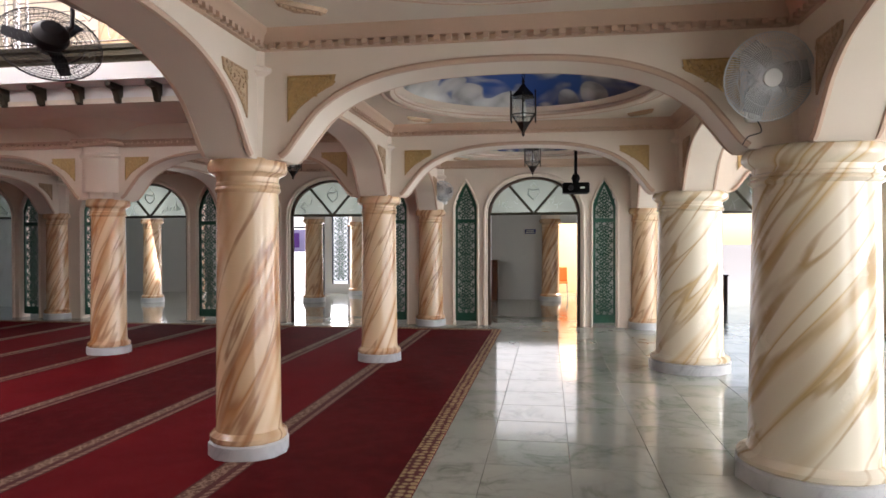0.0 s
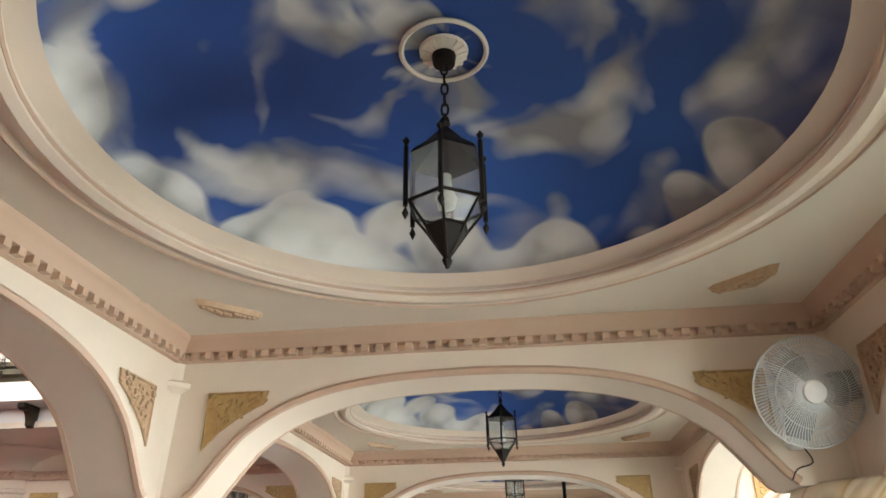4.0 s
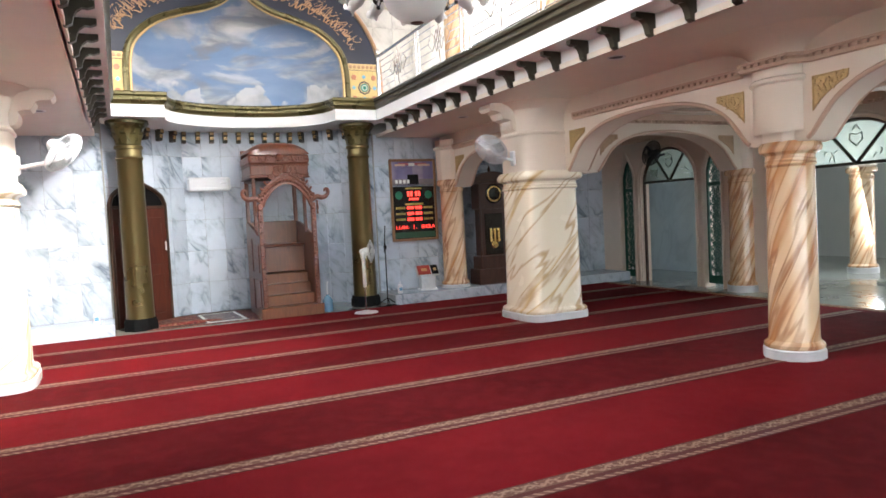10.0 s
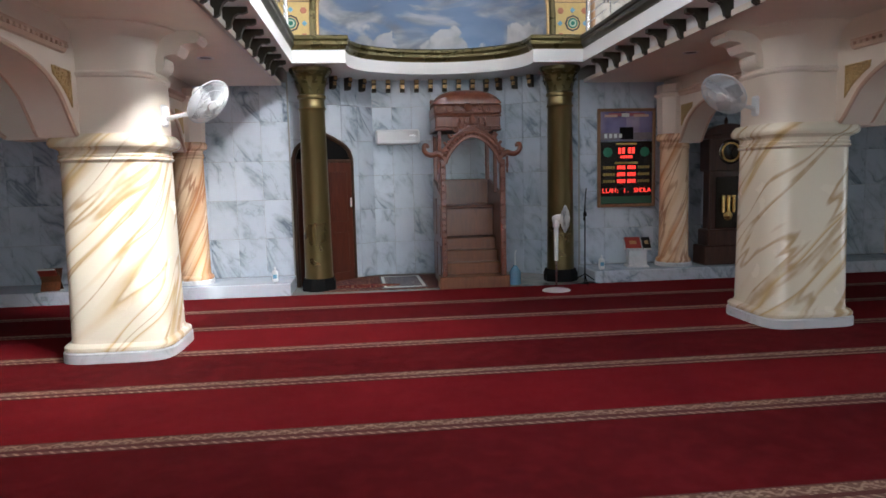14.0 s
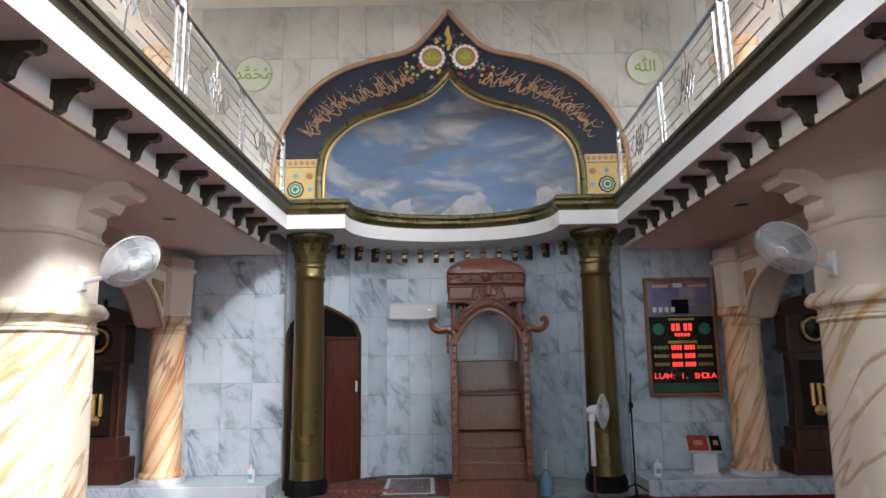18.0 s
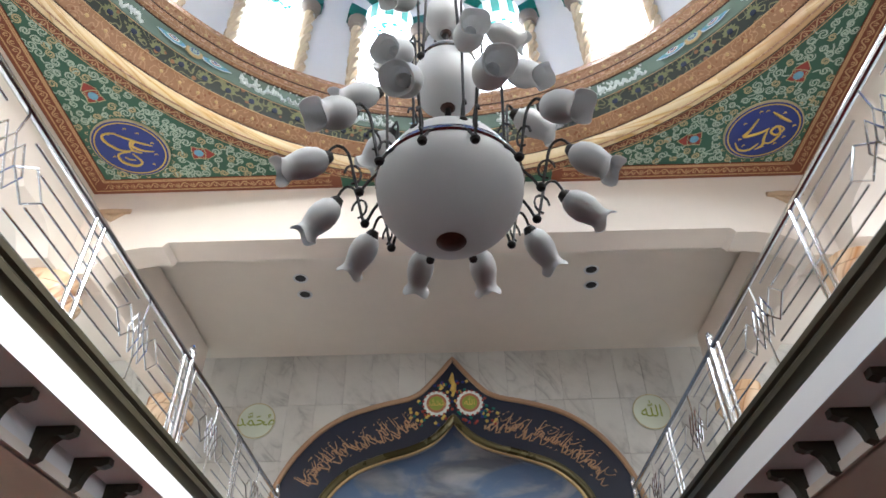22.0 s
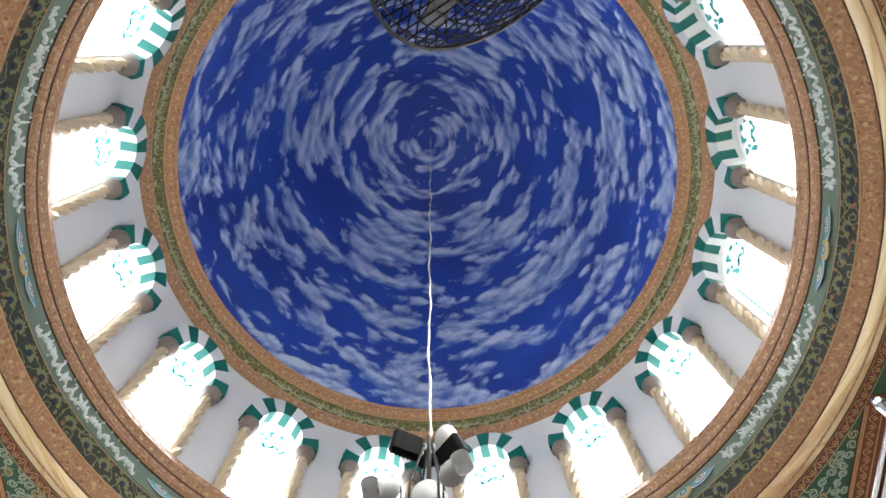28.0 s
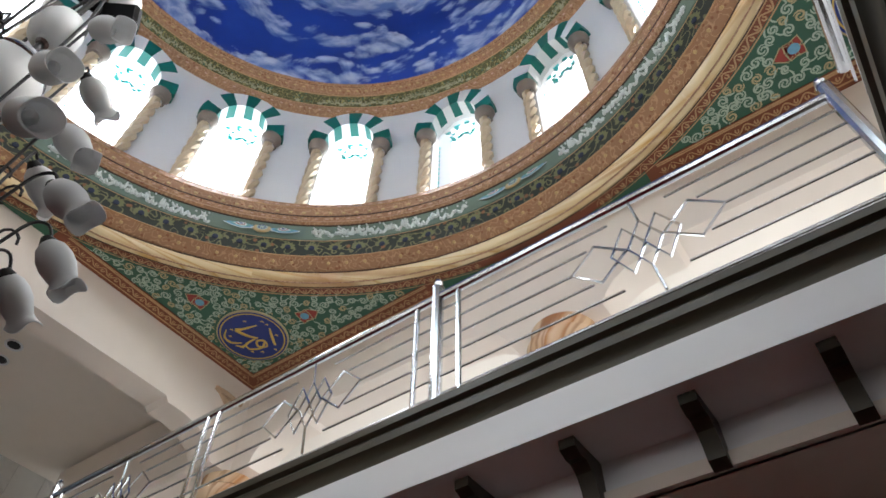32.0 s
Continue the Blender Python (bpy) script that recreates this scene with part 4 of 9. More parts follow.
def ceiling_mesh(hx, hy):
    """One ceiling bay: a flat field with a round hole."""
    m = Mesh()
    n, r = 64, DISH_R + 0.12
    ring = [(r * math.cos(2 * math.pi * i / n), r * math.sin(2 * math.pi * i / n)) for i in range(n)]
    edge = []
    for cx, cy in ring:
        s = min(hx / abs(cx) if abs(cx) > 1e-6 else 1e9, hy / abs(cy) if abs(cy) > 1e-6 else 1e9)
        edge.append((cx * s, cy * s))
    for i in range(n):
        j = (i + 1) % n
        m.quad((*ring[i], 0), (*edge[i], 0), (*edge[j], 0), (*ring[j], 0))
        if abs(abs(edge[i][0]) - hx) < 1e-6 and abs(abs(edge[j][1]) - hy) < 1e-6 or abs(abs(edge[i][1]) - hy) < 1e-6 and abs(abs(edge[j][0]) - hx) < 1e-6:
            cx = math.copysign(hx, edge[i][0] + edge[j][0])
            cy = math.copysign(hy, edge[i][1] + edge[j][1])
            m.quad((*edge[i], 0), (cx, cy, 0), (*edge[j], 0))
    return m


RING_PROF = [(DISH_R + 0.20, 0.0), (DISH_R + 0.19, -0.02), (DISH_R + 0.16, -0.03), (DISH_R + 0.14, -0.02), (DISH_R + 0.12, -0.035), (DISH_R + 0.07, -0.045), (DISH_R + 0.04, -0.03), (DISH_R + 0.03, 0.0),
             (DISH_R + 0.05, 0.03), (DISH_R, 0.055), (DISH_R - 0.03, 0.075)]
DISH_PROF = [(DISH_R * math.cos(a * math.pi / 24), 0.06 + 0.36 * math.sin(a * math.pi / 24)) for a in range(13)]
ceil_data = ceiling_mesh(1.85, 1.85).data("ceiling", M_CEIL)
ring_data = Mesh().lathe(RING_PROF, 72).data("ring", plain("ivory_pink_moulding", (0.78, 0.66, 0.56), 0.45, vary=0.1))
dish_data = Mesh().lathe(DISH_PROF, 72).data("dish", M_SKYDISH)
def circle(r, z, n=72):
    return [(r * math.cos(2 * math.pi * k / n), r * math.sin(2 * math.pi * k / n), z) for k in range(n + 1)]


bead_out = Mesh().tube(circle(DISH_R + 0.165, -0.028), 0.008, 5, False).data("ring_bead", M_TRIM)
bead_in = Mesh().tube(circle(DISH_R + 0.035, -0.015), 0.009, 5, False).data("ring_bead", M_TRIM)
BAYS = [(x, y) for y in (-2, -6) for x in (-6, -2, 2, 6)] + [(sx_ * 6, y) for sx_ in (1, -1) for y in (2, 6, 10)]
for x, y in BAYS:
    cb = tagged(new("ceiling", ceil_data), "ivory ceiling bay with a round painted sky dish", "ceiling", kind="structure")
    cb.location = (x, y, CEIL)
    part("ring", ring_data, None, cb, "stepped ivory-pink ring moulding")
    part("ring_bead", bead_out, None, cb, "rose-beige line of the ring moulding")
    part("ring_bead", bead_in, None, cb, "rose-beige line of the ring moulding")
    d = part("dish", dish_data, None, cb, "shallow dish painted with clouds on blue")
    d.rotation_euler = (0, 0, (x * 1.7 + y * 0.9) % 6.28)
    dentil_cornice("cornice", x - 1.83, x + 1.83, y - 1.83, y + 1.83, CEIL)

# soffit under the gallery, between the columns and the gallery's front
SOFFIT = 3.25
m = Mesh()
for sx_ in (-1, 1):
    m.box(sx_ * 3.25, 6.9, SOFFIT + 0.03, 1.56, 10.2, 0.06)
for sx_ in (-1, 1):
    m.box(sx_ * 3.26, 0.97, SOFFIT + 0.03, 1.52, 1.62, 0.06)
m.box(0, 0.96, 3.62, 4.98, 1.56, 0.06)
setting("ceiling", m, M_PEACH, "peach soffit under the upper gallery")
# upper floor slab
m = Mesh()
for sx_ in (-1, 1):
    m.box(sx_ * 5.25, 2.0, 3.71, 5.9, 20.0, 0.20)
m.box(0, -3.15, 3.71, 4.6, 9.6, 0.20)
setting("floor_upper", m, M_WHITE, "upper gallery floor slab", "floor")

# ---------------------------------------------------------------- gallery edge
def gallery_loop(n=22):
    """The inner edge of the gallery, running on as the ledge of the prayer niche."""
    p = [(-VOID_X, 11.1), (-VOID_X, VOID_Y), (VOID_X, VOID_Y), (VOID_X, 11.1), (1.42, 11.1)]
    p += [(1.42 * math.cos(math.pi * i / n), 11.1 + 1.15 * math.sin(math.pi * i / n) ** 0.8) for i in range(1, n)]
    return [(x, y, 0) for x, y in p + [(-1.42, 11.1)]]


LOOP = gallery_loop()
olive_sec = [(0.10, 3.86), (-0.03, 3.86), (-0.055, 3.84), (-0.055, 3.80), (-0.03, 3.785), (-0.045, 3.765), (-0.045, 3.72), (-0.02, 3.70), (0.0, 3.665), (0.0, 3.65)]
white_sec = [(0.0, 3.65), (0.0, 3.46), (0.30, 3.455)]
edge = setting("gallery_edge", Mesh().sweep(LOOP[2:] + LOOP[:2], white_sec).box(2.35, VOID_Y + 0.012, 3.555, 0.294, 0.02, 0.19).box(-2.35, VOID_Y + 0.012, 3.555, 0.294, 0.02, 0.19), M_WHITE, "white stepped edge of the upper gallery", "gallery edge")
for sx_ in (-1, 1):
    part("inner_face", Mesh().box(sx_ * (VOID_X + 0.308), 5.80, 3.435, 0.02, 11.2, 0.37), M_WHITE, edge, "white drop behind the brackets")
part("header", Mesh().box(0, 0.11, 3.43, 4.98, 0.13, 0.37), M_PEACH, edge, "peach header above the arches")
part("moulding", Mesh().sweep(LOOP[0:4], olive_sec), M_EDGE, edge, "black-brown lacquered moulding")
part("niche_moulding", Mesh().sweep(LOOP[3:] + LOOP[0:1], olive_sec), M_OLIVE, edge, "bronze-olive lacquered moulding")


def bracket_mesh():
    pts = [(0.0, 0.0), (0.24, 0.0), (0.24, -0.045), (0.19, -0.065), (0.15, -0.06), (0.11, -0.09), (0.085, -0.14), (0.075, -0.19), (0.03, -0.215), (0.0, -0.20)]
    m = Mesh()
    k = len(pts)
    m.v = [(-0.035, -a, b) for a, b in pts] + [(0.035, -a, b) for a, b in pts]
    m.f = [tuple(range(k)), tuple(range(2 * k - 1, k - 1, -1))] + [(i, (i + 1) % k, k + (i + 1) % k, k + i) for i in range(k)]
    return m


br = bracket_mesh().data("bracket", M_BRACKET, 20)
n_br = 18
for sx_ in (-1, 1):
    for i in range(n_br):
        b = part("bracket", br, None, edge, "dark bronze scroll bracket" if i == 0 else "")
        b.matrix_basis = pose(sx_ * (VOID_X + 0.298), 2.26 + i * 0.505, 3.455, 0, 0, 90 if sx_ < 0 else -90)

# ---------------------------------------------------------------- upper storey
up = Mesh()
for sx_ in (-1, 1):
    up.box(sx_ * 8.1, 4.0, 5.5, 0.25, 16.3, 3.4)
up.box(0, -4.1, 5.5, 16.4, 0.25, 3.4)
wall_upper = setting("wall_upper", up, plain("ivory_upper_wall", (0.80, 0.73, 0.64), 0.6, vary=0.06), "ivory plaster wall of the upper gallery")
# flat ceiling round the dome and its beams
m = Mesh()
for x0, x1, y0, y1 in ((-8.2, 8.2, 8.05, 12.2), (-8.2, 8.2, -4.2, -0.05), (-8.2, -4.05, -0.05, 8.05), (4.05, 8.2, -0.05, 8.05)):
    m.box((x0 + x1) / 2, (y0 + y1) / 2, SQ_Z + 0.08, x1 - x0, y1 - y0, 0.12)
setting("ceiling_upper", m, M_CEIL, "ivory ceiling of the upper gallery", "ceiling")


def upper_beam(name, p, q):
    """A white beam with rounded shoulders over the columns under the dome."""
    p, q = Vector((*p, 0)), Vector((*q, 0))
    d = (q - p).normalized()
    s = Vector((-d.y, d.x, 0))
    L = (q - p).length
    c = [(0.0, 5.95), (0.45, 5.95), (0.5, 6.06), (0.58, 6.16), (0.72, 6.24), (0.95, 6.28), (1.15, 6.28), (1.2, 6.34)]
    c = c + [(L - u, z) for u, z in reversed(c)]
    low = [p + d * u + Vector((0, 0, z)) - s * 0.17 for u, z in c]
    high = [p + d * u + Vector((0, 0, SQ_Z + 0.03)) - s * 0.17 for u, z in c]
    return setting(name, Mesh().strip(low, high, s * 0.34), M_PLASTER, "white-cream beam under the dome with rounded shoulders", "beam")


B = SQ + 0.17
for k, (p, q) in enumerate((((-B, 4 + B), (B, 4 + B)), ((B, 4 + B), (B, 4)), ((B, 4), (B, 4 - B)), ((-B, 4), (-B, 4 + B)), ((-B, 4 - B), (-B, 4)), ((B, 4 - B), (0, 4 - B)), ((0, 4 - B), (-B, 4 - B)))):
    upper_beam("beam_%d" % (k + 1), p, q)
ucol = thing("upper_column", "round cream-marbled column of the upper gallery with a gilded capital", "column", group="upper gallery columns")
part("shaft", Mesh().lathe([(0.24, 3.81), (0.24, 5.45)], 32), M_COLUMN, ucol)
part("capital", Mesh().lathe([(0.24, 5.45), (0.27, 5.46), (0.27, 5.50), (0.25, 5.52), (0.26, 5.56), (0.31, 5.62), (0.35, 5.70), (0.35, 5.78), (0.30, 5.82), (0.30, 5.96)], 32), M_COLUMN, ucol)
for x, y in ((-B, 4 + B), (B, 4 + B), (B, 4), (-B, 4), (-B, 4 - B), (0, 4 - B)):
    copy_thing(ucol, pose(x, y, 0))
for x in (-3.95, 3.95):
    copy_thing(ucol, pose(x, 11.1, 0))
ucol.matrix_basis = pose(B, 4 - B, 0)
for k, sx_ in enumerate((-1, 1)):
    setting("beam_%d" % (k + 8), Mesh().box(sx_ * 3.95, 9.98, 6.52, 0.36, 3.1, 1.12, 0.02), M_PLASTER, "cream beam between gallery column and prayer wall", "beam")

for sx_ in (-1, 1):
    bo = tagged(new("beam_ornament", Mesh().tube([(-0.20, 0, 0.05), (-0.05, 0, 0.04), (0.20, 0, 0.05)], [0.03, 0.05, 0.03], 6).tube([(-0.12, 0, 0.02), (0.0, 0, -0.06), (0.12, 0, 0.02)], [0.02, 0.04, 0.02], 6).data("beam_ornament", M_WOODCARVE)), "tan carved leaf ornament on the beam", "ornament", "beam ornaments")
    bo.matrix_basis = pose(sx_ * 3.74, 8.04, 6.75)

# ---------------------------------------------------------------- dome
dome = thing("dome", "tall dome painted as a blue cloudy sky above a windowed drum", "dome", pose(DC.x, DC.y, 0), kind="structure")
R0 = 3.92
# flat spandrels between square and ring
m = Mesh()
N = 96


def square_out(a):
    c, s = math.cos(a), math.sin(a)
    k = SQ / max(abs(c), abs(s))
    return (c * k, s * k)


for i in range(N):
    a, b = 2 * math.pi * i / N, 2 * math.pi * (i + 1) / N
    m.quad((R0 * math.cos(a), R0 * math.sin(a), SQ_Z), (*square_out(a), SQ_Z), (*square_out(b), SQ_Z), (R0 * math.cos(b), R0 * math.sin(b), SQ_Z))
part("spandrel_field", m, M_PEND, dome, "green arabesque painted spandrels")


def medallion_script(mc, up_, rng, crossed):
    """Round composition of broad brush letters with small marks; crossed: a long slanting stem over two bowls."""
    m = Mesh()
    side_ = Vector((0, 0, 1)).cross(up_)

    def put(pts, r):
        pts = smooth_line([(x, y, 0) for x, y in pts], 4)
        n_ = len(pts)
        m.tube([Vector((mc[0], mc[1], SQ_Z - 0.024)) + side_ * p_[0] + up_ * p_[1] for p_ in pts], [r * (0.4 + 0.6 * math.sin(math.pi * (k + 0.4) / n_)) for k in range(n_)], 5)

    if crossed:
        put([(0.10, 0.24), (0.19, 0.12), (0.27, 0.03)], 0.017)
        put([(0.16, 0.02), (0.20, -0.05), (0.12, -0.10), (0.07, -0.03), (0.14, 0.02), (0.16, -0.10), (0.06, -0.20), (-0.02, -0.16)], 0.015)
        put([(-0.04, 0.20), (-0.14, 0.06), (-0.20, 0.0), (-0.05, -0.01), (0.06, 0.02)], 0.018)
        put([(0.04, 0.0), (0.0, -0.10), (-0.02, -0.20), (-0.10, -0.24)], 0.016)
        put([(-0.06, -0.16), (-0.16, -0.22), (-0.26, -0.18), (-0.29, -0.06)], 0.014)
    else:
        put([(0.22, 0.12), (0.05, 0.13), (-0.18, 0.18)], 0.013)
        put([(0.24, 0.04), (0.12, 0.02), (0.02, 0.06), (0.06, 0.14)], 0.014)
        put([(0.12, -0.02), (0.02, 0.0), (0.0, 0.10), (0.05, 0.12)], 0.017)
        put([(0.02, -0.02), (-0.10, -0.05), (-0.24, 0.02), (-0.28, 0.10), (-0.22, 0.16), (-0.14, 0.18)], 0.016)
        put([(0.0, -0.04), (-0.12, -0.12), (-0.08, -0.22), (0.06, -0.24), (0.12, -0.16), (0.02, -0.06)], 0.016)
        put([(-0.06, -0.14), (0.0, -0.16), (0.06, -0.15)], 0.008)
    for k in range(10):
        a = 2 * math.pi * k / 10 + rng.uniform(-0.2, 0.2)
        px, py = rng.uniform(0.24, 0.29) * math.cos(a), rng.uniform(0.24, 0.29) * math.sin(a)
        put([(px, py), (px + 0.016, py + 0.018), (px + 0.034, py + 0.006)], 0.007)
    return m


# borders, tendrils, medallion and blossoms of each spandrel
def wave_border(mesh, at, length, amp, pitch, w, z):
    """A running scroll with a comma in each bend, along at(u, v)."""
    n_ = max(8, int(length / pitch * 8))
    ribbon(mesh, [at(length * k / n_, amp * math.sin(2 * math.pi * length * k / n_ / pitch)) for k in range(n_ + 1)], w, z)
    for k in range(int(length / pitch * 2)):
        u, sg = (k + 0.5) * pitch / 2, 1 if k % 2 else -1
        ribbon(mesh, [at(u + 0.016 * math.cos(a), sg * amp * 0.25 + 0.024 * math.sin(a)) for a in (-0.6, 0.6, 1.8, 3.0, 4.2)], w * 1.1, z)


for qx, qy in ((1, 1), (-1, 1), (1, -1), (-1, -1)):
    m = Mesh()
    m.box(qx * 2.62, qy * 3.94, SQ_Z - 0.008, 2.86, 0.22, 0.012)
    m.box(qx * 3.94, qy * 2.51, SQ_Z - 0.008, 0.22, 2.64, 0.012)
    br_ = part("spandrel_border", m, M_ORANGE, dome, "red-brown painted border of the spandrel")
    lines = Mesh()
    for off in (3.845, 3.865, 4.0):
        ribbon(lines, [(qx * 1.3, qy * off), (qx * 2.6, qy * off), (qx * off, qy * off)], 0.020, SQ_Z - 0.0155)
        ribbon(lines, [(qx * off, qy * 1.3), (qx * off, qy * 2.6), (qx * off, qy * off)], 0.020, SQ_Z - 0.0155)
    wave_border(lines, lambda u, v: (qx * (1.3 + u), qy * (3.932 + v)), 2.6, 0.036, 0.17, 0.016, SQ_Z - 0.0155)
    wave_border(lines, lambda u, v: (qx * (3.932 + v), qy * (1.3 + u)), 2.6, 0.036, 0.17, 0.016, SQ_Z - 0.0155)
    a0 = math.atan2(qy, qx)
    wave_border(lines, lambda u, v: ((3.985 + v) * math.cos(a0 - 0.62 + u / 3.985), (3.985 + v) * math.sin(a0 - 0.62 + u / 3.985)), 1.24 * 3.985, 0.034, 0.17, 0.016, SQ_Z - 0.0205)
    for rr in (3.935, 4.04):
        ribbon(lines, [(rr * math.cos(a0 + t), rr * math.sin(a0 + t)) for t in [-0.66 + 1.32 * k / 40 for k in range(41)]], 0.014, SQ_Z - 0.0205)
    tagged(part("border_lines", lines, M_BORDERLINE, br_, "tan running scroll and lines"), kind="stuff")
    mc = (qx * 3.36, qy * 3.36, SQ_Z)
    hearts = [(mc[0] + qx * dx, mc[1] + qy * dy) for dx, dy in ((0.10, -0.70), (-0.70, 0.10))]
    rng = random.Random(int(qx * 5 + qy * 2 + 9))
    pale, straw, spots_ = Mesh(), Mesh(), []
    tries = 0
    while len(spots_) < 260 and tries < 9000:
        tries += 1
        x, y = rng.uniform(0.9, 3.80), rng.uniform(0.9, 3.80)
        px, py = qx * x, qy * y
        if math.hypot(x, y) < 4.09 or math.hypot(px - mc[0], py - mc[1]) < 0.455 or any(math.hypot(px - hx, py - hy) < 0.17 for hx, hy in hearts) or any((px - ox) ** 2 + (py - oy) ** 2 < 0.0064 for ox, oy in spots_):
            continue
        spots_.append((px, py))
        a, sg, rad = rng.uniform(0, 6.28), rng.choice((-1, 1)), rng.uniform(0.040, 0.056)
        for t0 in (0.0, math.pi):
            ribbon(pale if len(spots_) % 4 else straw, [(px + rad * (1 - k / 12) * math.cos(a + t0 + sg * k * 0.55), py + rad * (1 - k / 12) * math.sin(a + t0 + sg * k * 0.55)) for k in range(10)], 0.019, SQ_Z - 0.005)
        ribbon(pale, [(px + (rad + 0.035 * k) * math.cos(a + 0.2 * k * sg), py + (rad + 0.035 * k) * math.sin(a + 0.2 * k * sg)) for k in range(3)], 0.018, SQ_Z - 0.0052)
    # wreath of curls round the medallion
    for k in range(26):
        a = 2 * math.pi * k / 26
        ribbon(straw, [(mc[0] + (0.425 + 0.03 * math.sin(t)) * math.cos(a + 0.1 * t / 3), mc[1] + (0.425 + 0.03 * math.sin(t)) * math.sin(a + 0.1 * t / 3)) for t in (0, 1, 2, 3)], 0.014, SQ_Z - 0.0056)
    tagged(part("tendrils", pale, M_SCROLL, dome, "pale celadon painted tendrils"), kind="stuff")
    tagged(part("straw_tendrils", straw, M_SCROLLGOLD, dome, "straw-coloured painted tendrils"), kind="stuff")
    # medallion with gold script strokes on blue, and two red blossoms
    rim = part("medallion", Mesh().lathe([(0.0, -0.016), (0.385, -0.016), (0.395, -0.02), (0.405, -0.012), (0.405, 0.0)], 40, *mc), M_SCROLLGOLD, dome, "straw-edged round medallion")
    part("medallion_field", Mesh().lathe([(0.0, -0.0215), (0.388, -0.0215)], 40, *mc), M_BLUE, rim, "royal blue field")
    part("medallion_ring", Mesh().lathe([(0.352, -0.0225), (0.356, -0.026), (0.364, -0.026), (0.368, -0.0225)], 40, *mc), M_YELLOW, rim, "thin gold ring")
    strokes = medallion_script(mc, Vector((-qx * 0.35, -qy * 0.94, 0)).normalized(), rng, qx > 0)
    part("script", strokes, M_YELLOW, rim, "gold brush script")
    for hx, hy in hearts:
        a = math.atan2(hy - mc[1], hx - mc[0])
        fl, lobes = Mesh(), ((0.0, 0.165, 0.075), (0.95, 0.095, 0.05), (-0.95, 0.095, 0.05), (2.2, 0.105, 0.05), (-2.2, 0.105, 0.05))
        for da, ln, wd in lobes:
            c_, s_ = math.cos(a + da), math.sin(a + da)
            fl.quad(*[(hx + u * c_ - v * s_, hy + u * s_ + v * c_, SQ_Z - 0.0085) for u, v in ((0, 0), (ln * 0.35, -wd), (ln * 0.7, -wd * 0.75), (ln, 0), (ln * 0.7, wd * 0.75), (ln * 0.35, wd))])
        f = part("blossom", fl, M_REDPAINT, dome, "painted dark red palmette blossom")
        part("blossom_heart", Mesh().lathe([(0.0, -0.0125), (0.045, -0.0125), (0.05, -0.0085)], 12, hx, hy, SQ_Z), M_CARTBLUE, f, "pale blue blossom heart")
        ring_ = Mesh()
        for da, ln, wd in lobes:
            c_, s_ = math.cos(a + da), math.sin(a + da)
            ribbon(ring_, [(hx + u * c_ - v * s_, hy + u * s_ + v * c_) for u, v in ((0.03, -wd * 0.7), (ln * 0.5, -wd * 1.1), (ln * 1.08, 0), (ln * 0.5, wd * 1.1), (0.03, wd * 0.7))], 0.013, SQ_Z - 0.0105)
        part("blossom_outline", ring_, M_SCROLLGOLD, f, "straw outline")


def dome_ring(name, prof, mat_, label="", n=96):
    return part(name, Mesh().lathe(prof, n), mat_, dome, label)


dome_ring("border_ring", [(4.03, SQ_Z - 0.012), (3.91, SQ_Z - 0.016), (3.90, SQ_Z + 0.0)], M_ORANGE, "orange painted border")
dome_ring("gilt_ring", [(3.92, SQ_Z - 0.005), (3.915, SQ_Z - 0.03), (3.88, SQ_Z - 0.06), (3.83, SQ_Z - 0.05), (3.79, SQ_Z - 0.01), (3.77, SQ_Z + 0.05)], M_GOLDMARBLE, "round moulding painted as golden marble")
dome_ring("rosette_ring", [(3.77, SQ_Z + 0.05), (3.74, SQ_Z + 0.055), (3.65, SQ_Z + 0.14), (3.63, SQ_Z + 0.15)], M_COPPER2, "orange-brown border with small rosettes")
dome_ring("floral_ring", [(3.63, SQ_Z + 0.15), (3.59, SQ_Z + 0.35)], M_BANDSCROLL, "blackish green floral band")
dome_ring("calligraphy_ring", [(3.59, SQ_Z + 0.35), (3.575, SQ_Z + 0.36), (3.54, SQ_Z + 0.545), (3.53, SQ_Z + 0.55)], M_CALGREEN, "grey-green band for the script")
dome_ring("cornice_ring", [(3.53, SQ_Z + 0.55), (3.50, SQ_Z + 0.57), (3.515, SQ_Z + 0.60), (3.49, SQ_Z + 0.64), (3.50, SQ_Z + 0.66), (3.48, SQ_Z + 0.74), (3.455, SQ_Z + 0.77), (3.47, SQ_Z + 0.80), (3.47, SQ_Z + 0.85), (3.75, SQ_Z + 0.86)], M_COPPER2, "copper-brown cornice")
DR, D0, D1 = 3.68, SQ_Z + 0.85, 10.36
dome_ring("upper_cornice", [(3.70, D1 - 0.01), (3.66, D1), (3.62, D1 + 0.01), (3.60, D1 + 0.025), (3.57, D1 + 0.04), (3.55, D1 + 0.09)], M_COPPER2, "copper-brown upper cornice")
dome_ring("olive_band", [(3.55, D1 + 0.09), (3.43, D1 + 0.19)], M_OLIVEBAND, "olive floral band")
dome_ring("rim", [(3.43, D1 + 0.19), (3.41, D1 + 0.195), (3.40, D1 + 0.22), (3.34, D1 + 0.235), (3.33, D1 + 0.26), (3.30, D1 + 0.27), (3.30, D1 + 0.30)], M_COPPER2, "copper-brown rim below the painted sky")
prof = [(3.31 * math.cos(t) ** 0.85, D1 + 0.28 + 5.3 * math.sin(t)) for t in [k * math.pi / 2 / 28 for k in range(28)]] + [(0.0, D1 + 5.58)]
dome_ring("painted_sky", prof, M_DOME, "blue dome surface painted with swirling clouds")


